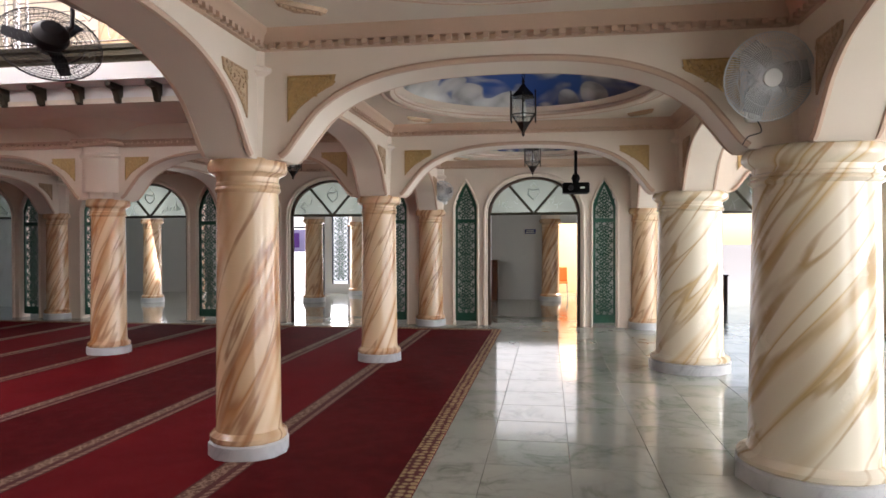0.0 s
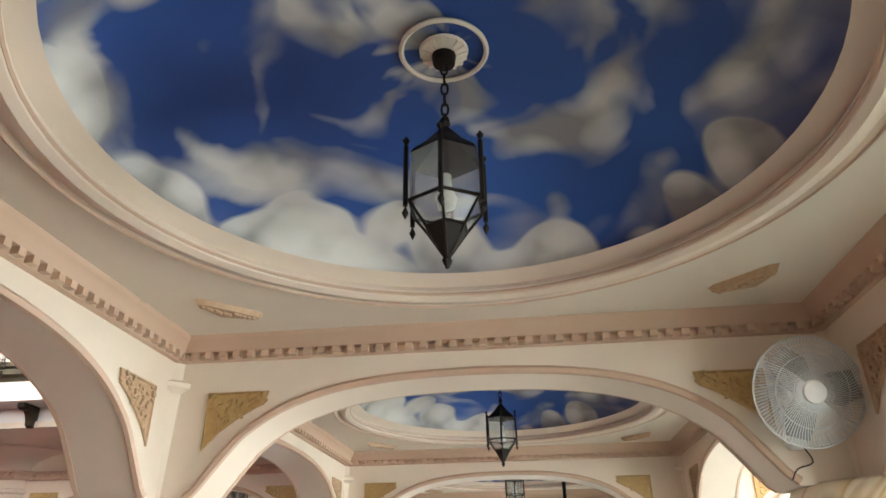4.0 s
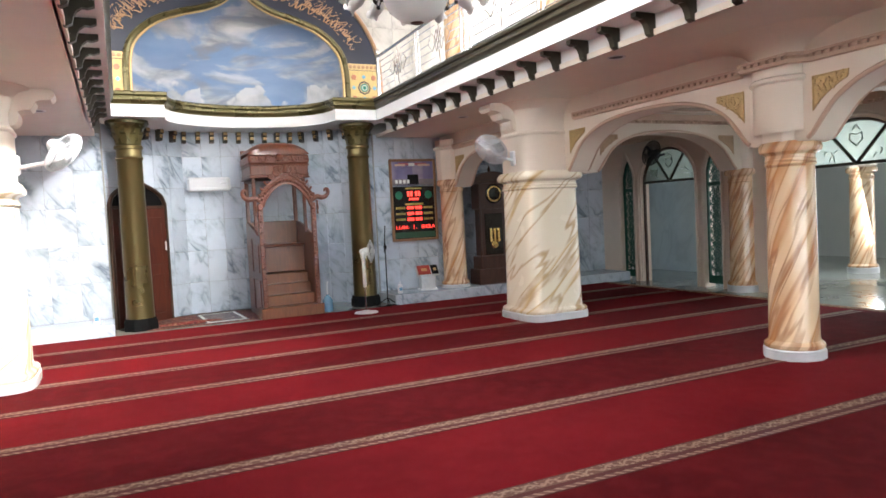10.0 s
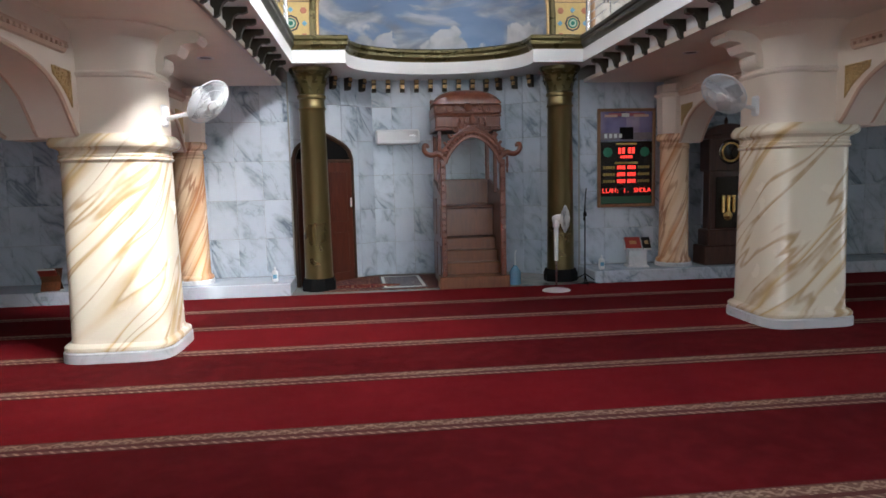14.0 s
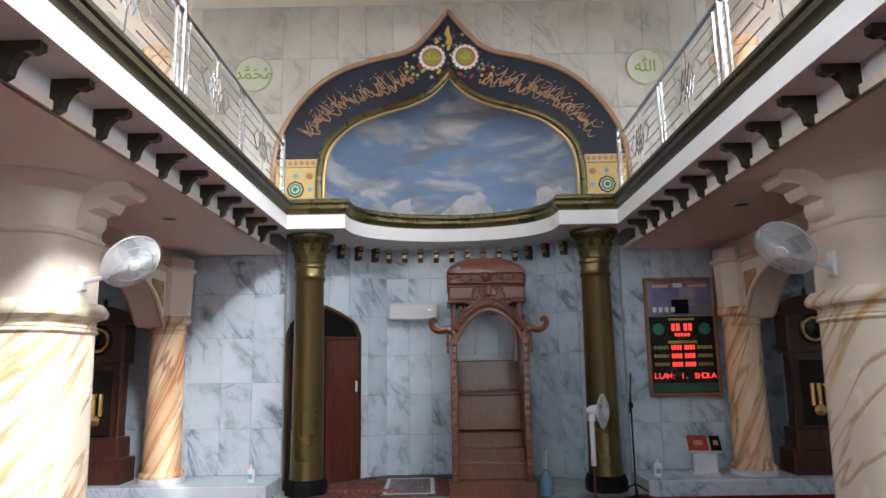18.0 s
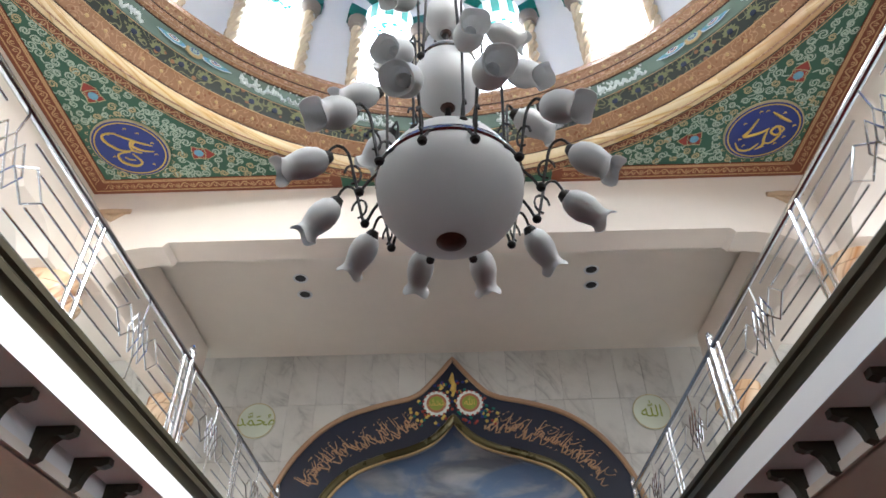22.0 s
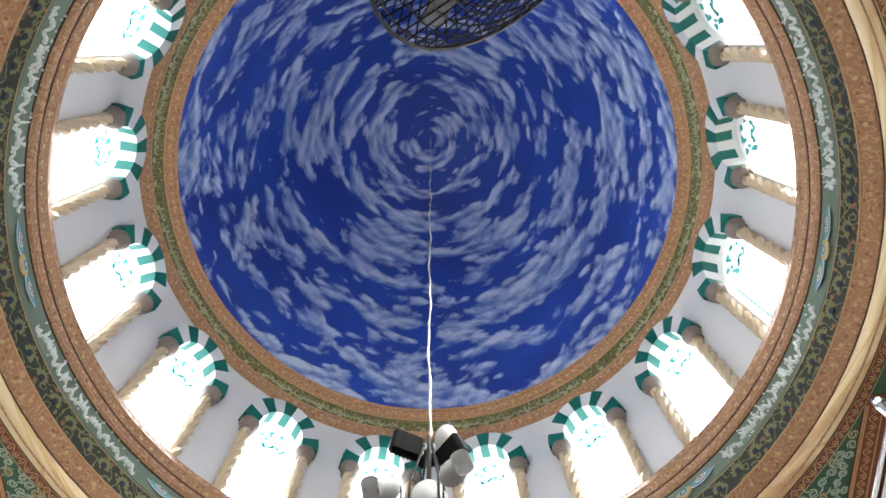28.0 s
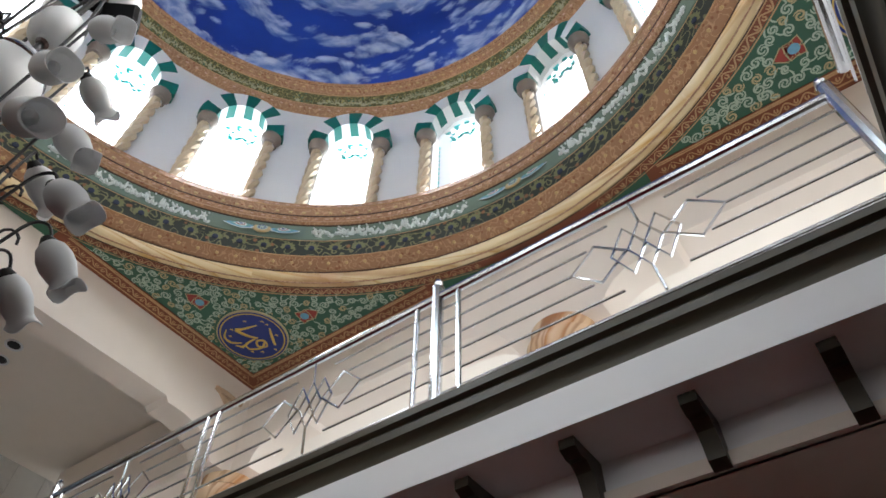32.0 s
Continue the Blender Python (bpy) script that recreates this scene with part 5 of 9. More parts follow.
def ring_script(r, z, slope, a0, a1, h, seed, r_line):
    """Brush script on a ring between two angles."""
    rng, m = random.Random(seed), Mesh()
    for pts, wgt in brush_lines(rng, (a1 - a0) * r / h):
        pts = [((r + slope * h * v), a0 + u * h / r, z + h * v) for u, v in pts]
        m.tube([(rr * math.cos(a), rr * math.sin(a), zz) for rr, a, zz in pts], [r_line * wgt] * (len(pts) - 1) + [r_line * 0.5], 4)
    return m


def leaf_shape(mesh, q, ln, wd, o):
    """A pointed drop lying along local y."""
    mesh.quad(*[q @ Vector(c_) for c_ in ((0, -ln, o), (wd * 0.75, -ln * 0.45, o), (wd, 0.05 * ln, o), (wd * 0.6, ln * 0.6, o), (0, ln * 0.75, o), (-wd * 0.6, ln * 0.6, o), (-wd, 0.05 * ln, o), (-wd * 0.75, -ln * 0.45, o))])


for k in range(8):
    a0 = math.pi / 4 * k + 0.15
    part("script_band", ring_script(3.566, SQ_Z + 0.372, -0.2, a0, a0 + math.pi / 4 - 0.30, 0.165, 40 + k, 0.0165), M_CALWHITE, dome, "white brush script on the band")
    part("script_band", ring_script(3.53, D1 + 0.098, -1.15, a0, a0 + math.pi / 4 - 0.2, 0.055, 60 + k, 0.0055), M_OLIVELIGHT, dome)
    # cartouches between the verses: a gold roundel between two pointed drops
    ac = math.pi / 4 * k
    for off, sg in ((-0.063, 1), (0.063, -1)):
        u = ac + off
        q = Matrix.Translation((3.553 * math.cos(u), 3.553 * math.sin(u), SQ_Z + 0.455)) @ Matrix.Rotation(u, 4, "Z") @ Matrix.Rotation(radians(-79), 4, "Y") @ Matrix.Diagonal((1, sg, 1, 1))
        d_ = Mesh()
        leaf_shape(d_, q, 0.19, 0.078, 0.006)
        c = part("cartouche", d_, M_CALWHITE, dome)
        for ln, wd, o_, mt in ((0.172, 0.066, 0.009, M_CARTBLUE), (0.125, 0.054, 0.0105, M_CARTTEAL), (0.085, 0.045, 0.012, M_CALWHITE), (0.062, 0.033, 0.015, M_REDPAINT), (0.045, 0.025, 0.018, M_CALWHITE), (0.026, 0.016, 0.021, M_BLUE)):
            d_ = Mesh()
            leaf_shape(d_, q, ln, wd, o_)
            part("cartouche_layer", d_, mt, c)
    q = Matrix.Translation((3.553 * math.cos(ac), 3.553 * math.sin(ac), SQ_Z + 0.455)) @ Matrix.Rotation(ac, 4, "Z") @ Matrix.Rotation(radians(-79), 4, "Y")
    c = part("roundel", Mesh().lathe([(0.0, 0.012), (0.086, 0.012), (0.096, 0.0)], 20, m=q), M_CARTYELLOW, dome)
    part("roundel_field", Mesh().lathe([(0.0, 0.015), (0.060, 0.014)], 16, m=q), M_SCROLL, c)
    qf = Mesh()
    for t in range(8):
        qf.lathe([(0.0, 0.019), (0.012, 0.017)], 6, m=q @ Matrix.Translation((0.036 * math.cos(t * math.pi / 4), 0.036 * math.sin(t * math.pi / 4), 0)))
    part("quatrefoil", qf, M_BLUE, c)
# rosettes and leaves on the borders
bead = Mesh().lathe([(0.0, 0.012), (0.018, 0.008), (0.02, 0.0)], 6).data("rosette", M_CARTYELLOW)
leaf = Mesh().quad((0, 0, 0), (0.03, 0.036, 0.007), (0.095, 0, 0.004), (0.03, -0.036, 0.007)).data("leaf", M_LEAFRED)
for k in range(120):
    u = 2 * math.pi * k / 120
    r_ = part("rosette", bead, None, dome)
    r_.matrix_basis = Matrix.Translation((3.69 * math.cos(u), 3.69 * math.sin(u), SQ_Z + 0.10)) @ Matrix.Rotation(u, 4, "Z") @ Matrix.Rotation(radians(-140), 4, "Y")
m = Mesh()
for k in range(150):
    u = 2 * math.pi * k / 150
    q = Matrix.Translation((3.482 * math.cos(u), 3.482 * math.sin(u), SQ_Z + 0.70)) @ Matrix.Rotation(u, 4, "Z") @ Matrix.Rotation(radians(-85), 4, "Y")
    m.lathe([(0.0, 0.014), (0.02, 0.009), (0.024, 0.0)], 5, m=q)
tagged(part("bead_row", m, M_CARTYELLOW, dome, "row of pale beads"), kind="stuff")
for rr, zz, count, size, mt in ((3.475, SQ_Z + 0.815, 190, 0.016, M_LEAFROSE), (3.505, SQ_Z + 0.625, 190, 0.014, M_LEAFROSE), (3.585, D1 + 0.035, 170, 0.014, M_LEAFROSE), (3.37, D1 + 0.228, 170, 0.014, M_CARTYELLOW)):
    m = Mesh()
    for k in range(count):
        u = 2 * math.pi * k / count
        m.box(rr * math.cos(u), rr * math.sin(u), zz, size * 1.2, size * 2.6, size, 0.0, u)
    tagged(part("bead_row", m, mt, dome, "row of small pale dentils"), kind="stuff")
for rr, zz, mt in ((3.772, SQ_Z + 0.045, M_DARKLINE), (3.636, SQ_Z + 0.146, M_BORDERLINE), (3.592, SQ_Z + 0.352, M_BORDERLINE), (3.535, SQ_Z + 0.546, M_DARKLINE), (3.492, SQ_Z + 0.655, M_DARKLINE), (3.462, SQ_Z + 0.765, M_BORDERLINE), (3.555, D1 + 0.085, M_BORDERLINE), (3.432, D1 + 0.187, M_BORDERLINE), (3.335, D1 + 0.262, M_DARKLINE), (3.915, SQ_Z - 0.032, M_DARKLINE), (3.83, SQ_Z - 0.052, M_COPPER2)):
    part("ring_line", Mesh().tube([(rr * math.cos(2 * math.pi * k / 96), rr * math.sin(2 * math.pi * k / 96), zz) for k in range(97)], 0.008, 4, False), mt, dome)
m = Mesh()
for k in range(90):
    u = 2 * math.pi * k / 90
    q = Matrix.Translation((3.622 * math.cos(u), 3.622 * math.sin(u), SQ_Z + 0.17)) @ Matrix.Rotation(u, 4, "Z") @ Matrix.Rotation(radians(-100), 4, "Y")
    for t in range(7):
        a = (t - 3) * 0.52
        c_, s_ = math.cos(a), math.sin(a)
        m.quad(*[q @ Vector((0.075 + u * c_ - v * s_, u * s_ + v * c_, 0.004 + 0.001 * (t % 2))) for u, v in ((0, 0), (0.05, -0.024), (0.085, 0), (0.05, 0.024))])
tagged(part("leaf_row", m, M_FERN, dome, "row of olive painted leaf fans"), kind="stuff")
for k in range(90):
    u = 2 * math.pi * (k + 0.5) / 90
    r_ = part("leaf", leaf, None, dome)
    r_.matrix_basis = Matrix.Translation((3.645 * math.cos(u), 3.645 * math.sin(u), SQ_Z + 0.155)) @ Matrix.Rotation(u, 4, "Z") @ Matrix.Rotation(radians(-100), 4, "Y")

m = Mesh()
for k in range(90):
    u = 2 * math.pi * k / 90
    m.lathe([(0.0, 0.014), (0.03, 0.010), (0.034, 0.004)], 7, m=Matrix.Translation((3.605 * math.cos(u), 3.605 * math.sin(u), SQ_Z + 0.245)) @ Matrix.Rotation(u, 4, "Z") @ Matrix.Rotation(radians(-100), 4, "Y"))
tagged(part("heart_row", m, M_INKBLUE, dome, "row of ink-blue blossom hearts"), kind="stuff")
# green trefoils on the olive band
m = Mesh()
for k in range(72):
    u = 2 * math.pi * (k + 0.5) / 72
    q = Matrix.Translation((3.545 * math.cos(u), 3.545 * math.sin(u), D1 + 0.092)) @ Matrix.Rotation(u, 4, "Z") @ Matrix.Rotation(radians(-130), 4, "Y")
    for a in (-0.9, 0.0, 0.9):
        c_, s_ = math.cos(a), math.sin(a)
        m.quad(*[q @ Vector((u_ * c_ - v_ * s_, u_ * s_ + v_ * c_, 0.010)) for u_, v_ in ((0, 0), (0.025, -0.016), (0.05, 0), (0.025, 0.016))])
tagged(part("trefoil_row", m, M_OLIVELIGHT, dome, "row of pale olive trefoils"), kind="stuff")

# drum wall with arched windows
NW = 16
WW, WT = 0.335, 9.46     # half width and spring of the windows
step = 2 * math.pi / NW
m = Mesh()


def on_drum(u, z, r=DR):
    return (r * math.cos(u), r * math.sin(u), z)


for i in range(NW):
    a = (i + 0.5) * step
    hw, k = WW / DR, 12
    us = [a - hw * math.cos(math.pi * t / k) for t in range(k + 1)]
    zs = [WT + 1.5 * WW * math.sin(math.pi * t / k) for t in range(k + 1)]
    for t in range(k):
        m.quad(on_drum(us[t], zs[t]), on_drum(us[t + 1], zs[t + 1]), on_drum(us[t + 1], D1), on_drum(us[t], D1))
        m.quad(on_drum(us[t], zs[t]), on_drum(us[t + 1], zs[t + 1]), on_drum(us[t + 1], zs[t + 1], DR + 0.2), on_drum(us[t], zs[t], DR + 0.2))
    for u in (us[0], us[-1]):
        m.quad(on_drum(u, D0), on_drum(u, zs[0]), on_drum(u, zs[0], DR + 0.2), on_drum(u, D0, DR + 0.2))
    b0, b1 = us[-1], a + step - hw
    for t in range(4):
        u0, u1 = b0 + (b1 - b0) * t / 4, b0 + (b1 - b0) * (t + 1) / 4
        m.quad(on_drum(u0, D0), on_drum(u1, D0), on_drum(u1, D1), on_drum(u0, D1))
part("drum_wall", m, M_WHITE, dome, "white drum wall with arched windows")
# striped arches, twisted colonnettes and frosted panes; built for one window, then turned
vs = []
for k in range(9):
    t0, t1 = math.pi * k / 9 + 0.004, math.pi * (k + 1) / 9 - 0.004
    v = Mesh()
    inn, out_ = (WW - 0.01, 1.5 * WW - 0.02), (WW + 0.22, 1.5 * WW + 0.27)
    ring = []
    for r_, (ra, rb) in ((DR + 0.05, inn), (DR - 0.15, inn), (DR - 0.15, out_), (DR + 0.05, out_)):
        ring.append([on_drum(-ra * math.cos(t) / DR, WT + rb * math.sin(t), r_) for t in (t0, (t0 + t1) / 2, t1)])
    kk = len(v.v)
    for rr in ring:
        v.v += rr
    for j in range(4):
        l = (j + 1) % 4
        for q in range(2):
            v.f.append((j * 3 + q, j * 3 + q + 1, l * 3 + q + 1, l * 3 + q))
    v.f += [(0, 3, 6, 9), (2, 11, 8, 5)]
    vs.append(v.data("arch_stone", M_GREENSTONE if k % 2 == 0 else M_WHITE))
rope = Mesh()
for s_ in range(2):
    rope.tube([(0.028 * math.cos(z * 16 + s_ * math.pi), 0.028 * math.sin(z * 16 + s_ * math.pi), D0 + z) for z in [j * 1.38 / 48 for j in range(49)]], 0.048, 6)
rope_d = rope.data("colonnette", M_ROPE)
cap_d = Mesh().lathe([(0.07, D0 + 1.33), (0.10, D0 + 1.35), (0.085, D0 + 1.38), (0.105, D0 + 1.42), (0.13, D0 + 1.46), (0.13, D0 + 1.51), (0.0, D0 + 1.51)], 14).data("capital", M_GREYBROWN)
pane = Mesh()
pane.v = [on_drum(-WW / DR, D0, DR + 0.12), on_drum(WW / DR, D0, DR + 0.12)] + [on_drum(WW / DR * math.cos(math.pi * t / 12), WT + 1.5 * WW * math.sin(math.pi * t / 12), DR + 0.12) for t in range(13)]
pane.f = [tuple(range(len(pane.v)))]
pane_d = pane.data("pane", M_FROST)
vine = Mesh()
rng = random.Random(5)
for sgn in (-1, 1):
    for k in range(14):
        z = D0 + 0.1 + k * 0.1
        vine.tube([on_drum(sgn * 0.85 * WW / DR, z, DR + 0.112), on_drum(sgn * 0.85 * WW / DR, z + 0.045, DR + 0.112)], 0.009, 4)
for k in range(15):
    u, z = rng.uniform(-0.5, 0.5) * WW / DR, WT + 0.14 + rng.uniform(-0.18, 0.2)
    vine.tube([on_drum(u, z, DR + 0.112), on_drum(u + rng.uniform(-0.02, 0.02), z + rng.uniform(0.02, 0.07), DR + 0.112)], [0.03, 0.012], 4)
vine_d = vine.data("vine", M_VINE)
for i in range(NW):
    tr = Matrix.Rotation((i + 0.5) * step, 4, "Z")
    w = part("drum_window", pane_d, None, dome, "frosted arched pane with a green vine")
    w.matrix_basis = tr
    w.visible_shadow = False
    v_ = part("vine", vine_d, None, w, "teal painted vine")
    for me in vs:
        part("arch_stone", me, None, dome).matrix_basis = tr
    for sgn in (-1, 1):
        c_ = part("colonnette", rope_d, None, dome, "tan rope-twist colonnette")
        c_.matrix_basis = tr @ Matrix.Rotation(sgn * (WW + 0.075) / DR, 4, "Z") @ Matrix.Translation((DR - 0.06, 0, 0))
        part("capital", cap_d, None, c_, "grey-brown capital")
# bright hazy sky close round the drum, open towards the sun
tagged(new("sky_backdrop", Mesh().lathe([(DR + 1.0, D0 - 0.4), (DR + 1.5, D1 + 2.6)], 64, DC.x, DC.y, 0, radians(22), radians(302)).data("sky_backdrop", glow("hazy_white_sky", (0.95, 0.98, 1.0), 15.0))), "bright hazy sky outside the drum windows", "sky", kind="structure")
tagged(new("sky_backdrop", Mesh().lathe([(DR + 5.0, 14.9), (DR + 5.4, 26.0)], 24, DC.x, DC.y, 0, radians(-60), radians(26)).data("sky_backdrop", glow("hazy_white_high_sky", (0.95, 0.98, 1.0), 15.0))), "bright hazy sky high above the sunny windows", "sky", kind="structure")


# ---------------------------------------------------------------- gallery railing
def rail_run(name, p, q, posts, ornaments):
    """Steel railing from p to q; posts: (metres along, 'thick' or 'thin')."""
    p, q = Vector((*p, 0)), Vector((*q, 0))
    d, L = (q - p).normalized(), (q - p).length
    rl = thing(name, "polished steel railing with diamond lattice panels on the gallery edge", "railing", group="gallery railings")
    def at(u, z):
        return p + d * u + Vector((0, 0, z))
    part("top_rail", Mesh().tube([at(0, 4.60), at(L, 4.60)], 0.026, 10), M_STEEL, rl)
    part("bottom_rail", Mesh().tube([at(0, 3.90), at(L, 3.90)], 0.010, 8), M_STEEL, rl)
    for u, kind in posts:
        r, top = (0.034, 4.68) if kind == "thick" else (0.016, 4.59)
        part("post", Mesh().tube([at(u, 3.85), at(u, top)], r, 10), M_STEEL, rl)
        if kind == "thick":
            c = at(u, top)
            part("finial", Mesh().lathe([(0.0, 0.075), (0.022, 0.06), (0.028, 0.035), (0.018, 0.012), (0.036, 0.0), (0.036, -0.01)], 12, *c), M_STEEL, rl)
    # level bars stop short of each diamond ornament
    spans, u0 = [], 0.0
    for c in sorted(ornaments):
        spans.append((u0, c))
        u0 = c
    spans.append((u0, L))
    for k, z in enumerate((4.02, 4.14, 4.26, 4.38, 4.49)):
        gl = (0.15, 0.28, 0.38, 0.28, 0.15)[k]
        for i, (a, b) in enumerate(spans):
            aa, bb = (a + gl if i else a), (b - gl if i < len(spans) - 1 else b)
            if bb > aa:
                part("bar", Mesh().tube([at(aa, z), at(bb, z)], 0.0075, 6), M_STEEL, rl)
    for c in ornaments:
        m = Mesh()
        w, h = 0.085, 0.08
        for i in range(3):
            o = (i - 1) * w
            m.tube([at(c + o - w, 4.255), at(c + o, 4.255 + 2 * h), at(c + o + w, 4.255), at(c + o, 4.255 - 2 * h), at(c + o - w, 4.255)], 0.0075, 5)
        for sgn in (-1, 1):
            m.tube([at(c + sgn * w * 1.1, 4.26), at(c + sgn * 0.24, 4.39), at(c + sgn * 0.38, 4.26), at(c + sgn * 0.24, 4.13), at(c + sgn * w * 1.1, 4.26)], 0.0075, 5)
            m.tube([at(c + sgn * 0.0, 4.255 + sgn * 2 * h), at(c + sgn * 0.02, 4.255 + sgn * 0.33)], 0.0075, 5)
        part("diamond_panel", m, M_STEEL, rl, "diamond lattice of thin steel bars")
    return rl


side_posts = [(0.0, "thick")]
for y in (3.9, 7.55):
    side_posts += [(y - 1.75 - 0.14, "thin"), (y - 1.75, "thick"), (y - 1.75 + 0.14, "thin")]
for y in (5.72, 9.2):
    side_posts += [(y - 1.75 - 0.05, "thin"), (y - 1.75 + 0.06, "thin")]
side_posts += [(9.28, "thick")]
for k, sx_ in enumerate((1, -1)):
    rail_run("railing", (sx_ * 2.19, 1.74), (sx_ * 2.25, 11.02), side_posts, [0.97, 3.05, 4.85, 6.65, 8.3])
rail_run("railing", (-2.1, 1.66), (2.1, 1.66), [(1.96, "thin"), (2.1, "thick"), (2.24, "thin")], [1.0, 3.2])

# ---------------------------------------------------------------- prayer wall and niche
NICHE = [(-2.38, 11.92), (-1.05, 13.0), (1.05, 13.0), (2.38, 11.92)]
m = Mesh()
for sx_ in (-1, 1):
    m.box(sx_ * 5.3, QIBLA_Y + 0.13, 1.8, 5.85, 0.22, 3.6)
m.strip([Vector((x, y + 0.02, 0)) for x, y in NICHE], [Vector((x, y + 0.02, 3.6)) for x, y in NICHE], (0, 0.2, 0))
wall_qibla = setting("wall_qibla", m, M_GROUT, "blue-grey veined marble wall with a prayer niche")
m = Mesh()
led = [(x, y + 0.15) for x, y, _ in LOOP[4:]]
m.v = [(x, y, 3.462) for x, y in NICHE] + [(2.38, 11.25, 3.462)] + [(x, y, 3.462) for x, y in led] + [(-2.38, 11.25, 3.462)]
m.f = [tuple(range(len(m.v)))]
setting("niche_ceiling", m, M_WHITE, "white soffit of the prayer niche", "ceiling")

UP_Y = 11.94
OUT_L = [(-2.5, 3.86), (-2.47, 4.69), (-2.3, 5.2), (-1.97, 5.65), (-1.56, 5.95), (-1.07, 6.12), (-0.57, 6.25), (-0.29, 6.5), (0, 6.87)]
INN_L = [(-1.84, 3.86), (-1.83, 4.5), (-1.72, 4.86), (-1.39, 5.17), (-0.98, 5.34), (-0.57, 5.46), (-0.29, 5.6), (-0.1, 5.78), (0, 5.92)]

OUT_L = [(x * 1.05, 3.86 + (z - 3.86) * 1.035) for x, z in OUT_L]
INN_L = [(x * 1.05, 3.86 + (z - 3.86) * 1.035) for x, z in INN_L]


def both(pts):
    return pts + [(-x, z) for x, z in reversed(pts[:-1])]


OUTER, INNER = both(smooth_line(OUT_L)), both(smooth_line(INN_L))


def height_in(line, x):
    for (xa, za), (xb, zb) in zip(line, line[1:]):
        if xa <= x <= xb and xb > xa:
            return za + (zb - za) * (x - xa) / (xb - xa)
    return 0.0


m = Mesh()
m.strip([Vector((x, UP_Y, z)) for x, z in INNER], [Vector((x, UP_Y, 7.15)) for x, z in INNER], (0, 0.2, 0))
for sx_ in (-1, 1):
    m.box(sx_ * 5.07, UP_Y + 0.1, 5.35, 6.26, 0.2, 3.6)
wall_qibla_upper = setting("wall_qibla_upper", m, M_GROUT, "warm grey marble wall above the prayer niche", "wall")
panel = thing("niche_arch", "navy onion-arch frame with copper calligraphy round a painted sky", "arch frame", pose(0, UP_Y, 0), kind="structure")
m = Mesh().strip([Vector((x, -0.05, z)) for x, z in INNER], [Vector((x, -0.05, z)) for x, z in OUTER], (0, 0.045, 0))
part("frame", m, M_NAVY, panel)
part("outer_trim", Mesh().tube([(x, -0.06, z) for x, z in OUTER], 0.04, 8), M_COPPER, panel, "copper-brown outer moulding")
part("inner_trim", Mesh().tube([(x, -0.07, z) for x, z in INNER], 0.055, 8), M_OLIVE, panel, "bronze-olive inner moulding")
part("inner_bead", Mesh().tube([(x * 0.965, -0.05, 3.86 + (z - 3.86) * 0.975) for x, z in INNER], 0.03, 8), M_GOLD, panel, "thin gold bead")
# concave painting behind the arch
m = Mesh()
NX, NZ = 40, 16
ZMAX = max(z for x, z in INNER)
for i in range(NX + 1):
    x = -1.93 * math.cos(math.pi * i / NX)
    zt = max(height_in(INNER, x), 3.9 + (ZMAX - 3.9) * math.sqrt(max(0.0, 1 - (x / 1.94) ** 4))) + 0.05
    dep = 1.05 * math.sqrt(max(0.0, 1 - (x / 1.94) ** 2))
    m.v += [(x, 0.02 + dep * math.sqrt(1 - (j / NZ) ** 2), 3.6 + (zt - 3.6) * j / NZ) for j in range(NZ + 1)]
for i in range(NX):
    for j in range(NZ):
        m.f.append((i * (NZ + 1) + j, (i + 1) * (NZ + 1) + j, (i + 1) * (NZ + 1) + j + 1, i * (NZ + 1) + j + 1))
part("painted_sky", m, M_SKYQIBLA, panel, "concave panel painted with grey and white clouds")
# yellow tile squares at the feet of the frame, with a blue and green star
for sx_ in (-1, 1):
    cx = sx_ * 2.27
    sq = part("tile_square", Mesh().box(cx, -0.062, 4.22, 0.60, 0.02, 0.62, 0.006), M_TILEYELLOW, panel, "yellow painted square with a star")
    part("scallop_row", Mesh().box(cx, -0.062, 4.60, 0.62, 0.024, 0.12, 0.006), M_CARTYELLOW, sq, "row of pale scallops")
    for k in range(7):
        part("scallop", Mesh().lathe([(0.0, 0.012), (0.03, 0.008), (0.034, 0.0)], 10, m=Matrix.Translation((cx - 0.255 + k * 0.085, -0.074, 4.60)) @ Matrix.Rotation(radians(90), 4, "X")), M_COPPER, sq)
    q = Matrix.Translation((cx, -0.073, 4.2)) @ Matrix.Rotation(radians(90), 4, "X")
    for rr, h, mt, nn in ((0.13, 0.006, M_NAVY, 8), (0.105, 0.010, M_CARTYELLOW, 8), (0.085, 0.014, M_GREEN, 12), (0.06, 0.018, M_SCROLL, 12), (0.035, 0.021, M_GREEN, 12)):
        part("star", Mesh().lathe([(0.0, h), (rr, h), (rr, 0.0)], nn, m=q), mt, sq)
    for dx, dz in ((0.21, 0), (-0.21, 0), (0, 0.21), (0, -0.21)):
        part("lozenge", Mesh().lathe([(0.0, 0.008), (0.042, 0.008), (0.045, 0.0)], 4, m=Matrix.Translation((cx + dx, -0.073, 4.2 + dz)) @ Matrix.Rotation(radians(90), 4, "X")), M_CARTBLUE, sq)
    for dx, dz in ((0.2, 0.2), (-0.2, 0.2), (0.2, -0.2), (-0.2, -0.2)):
        part("corner_motif", Mesh().lathe([(0.0, 0.008), (0.05, 0.008), (0.055, 0.0)], 6, m=Matrix.Translation((cx + dx, -0.073, 4.2 + dz)) @ Matrix.Rotation(radians(90), 4, "X")), M_LEAFRED, sq)


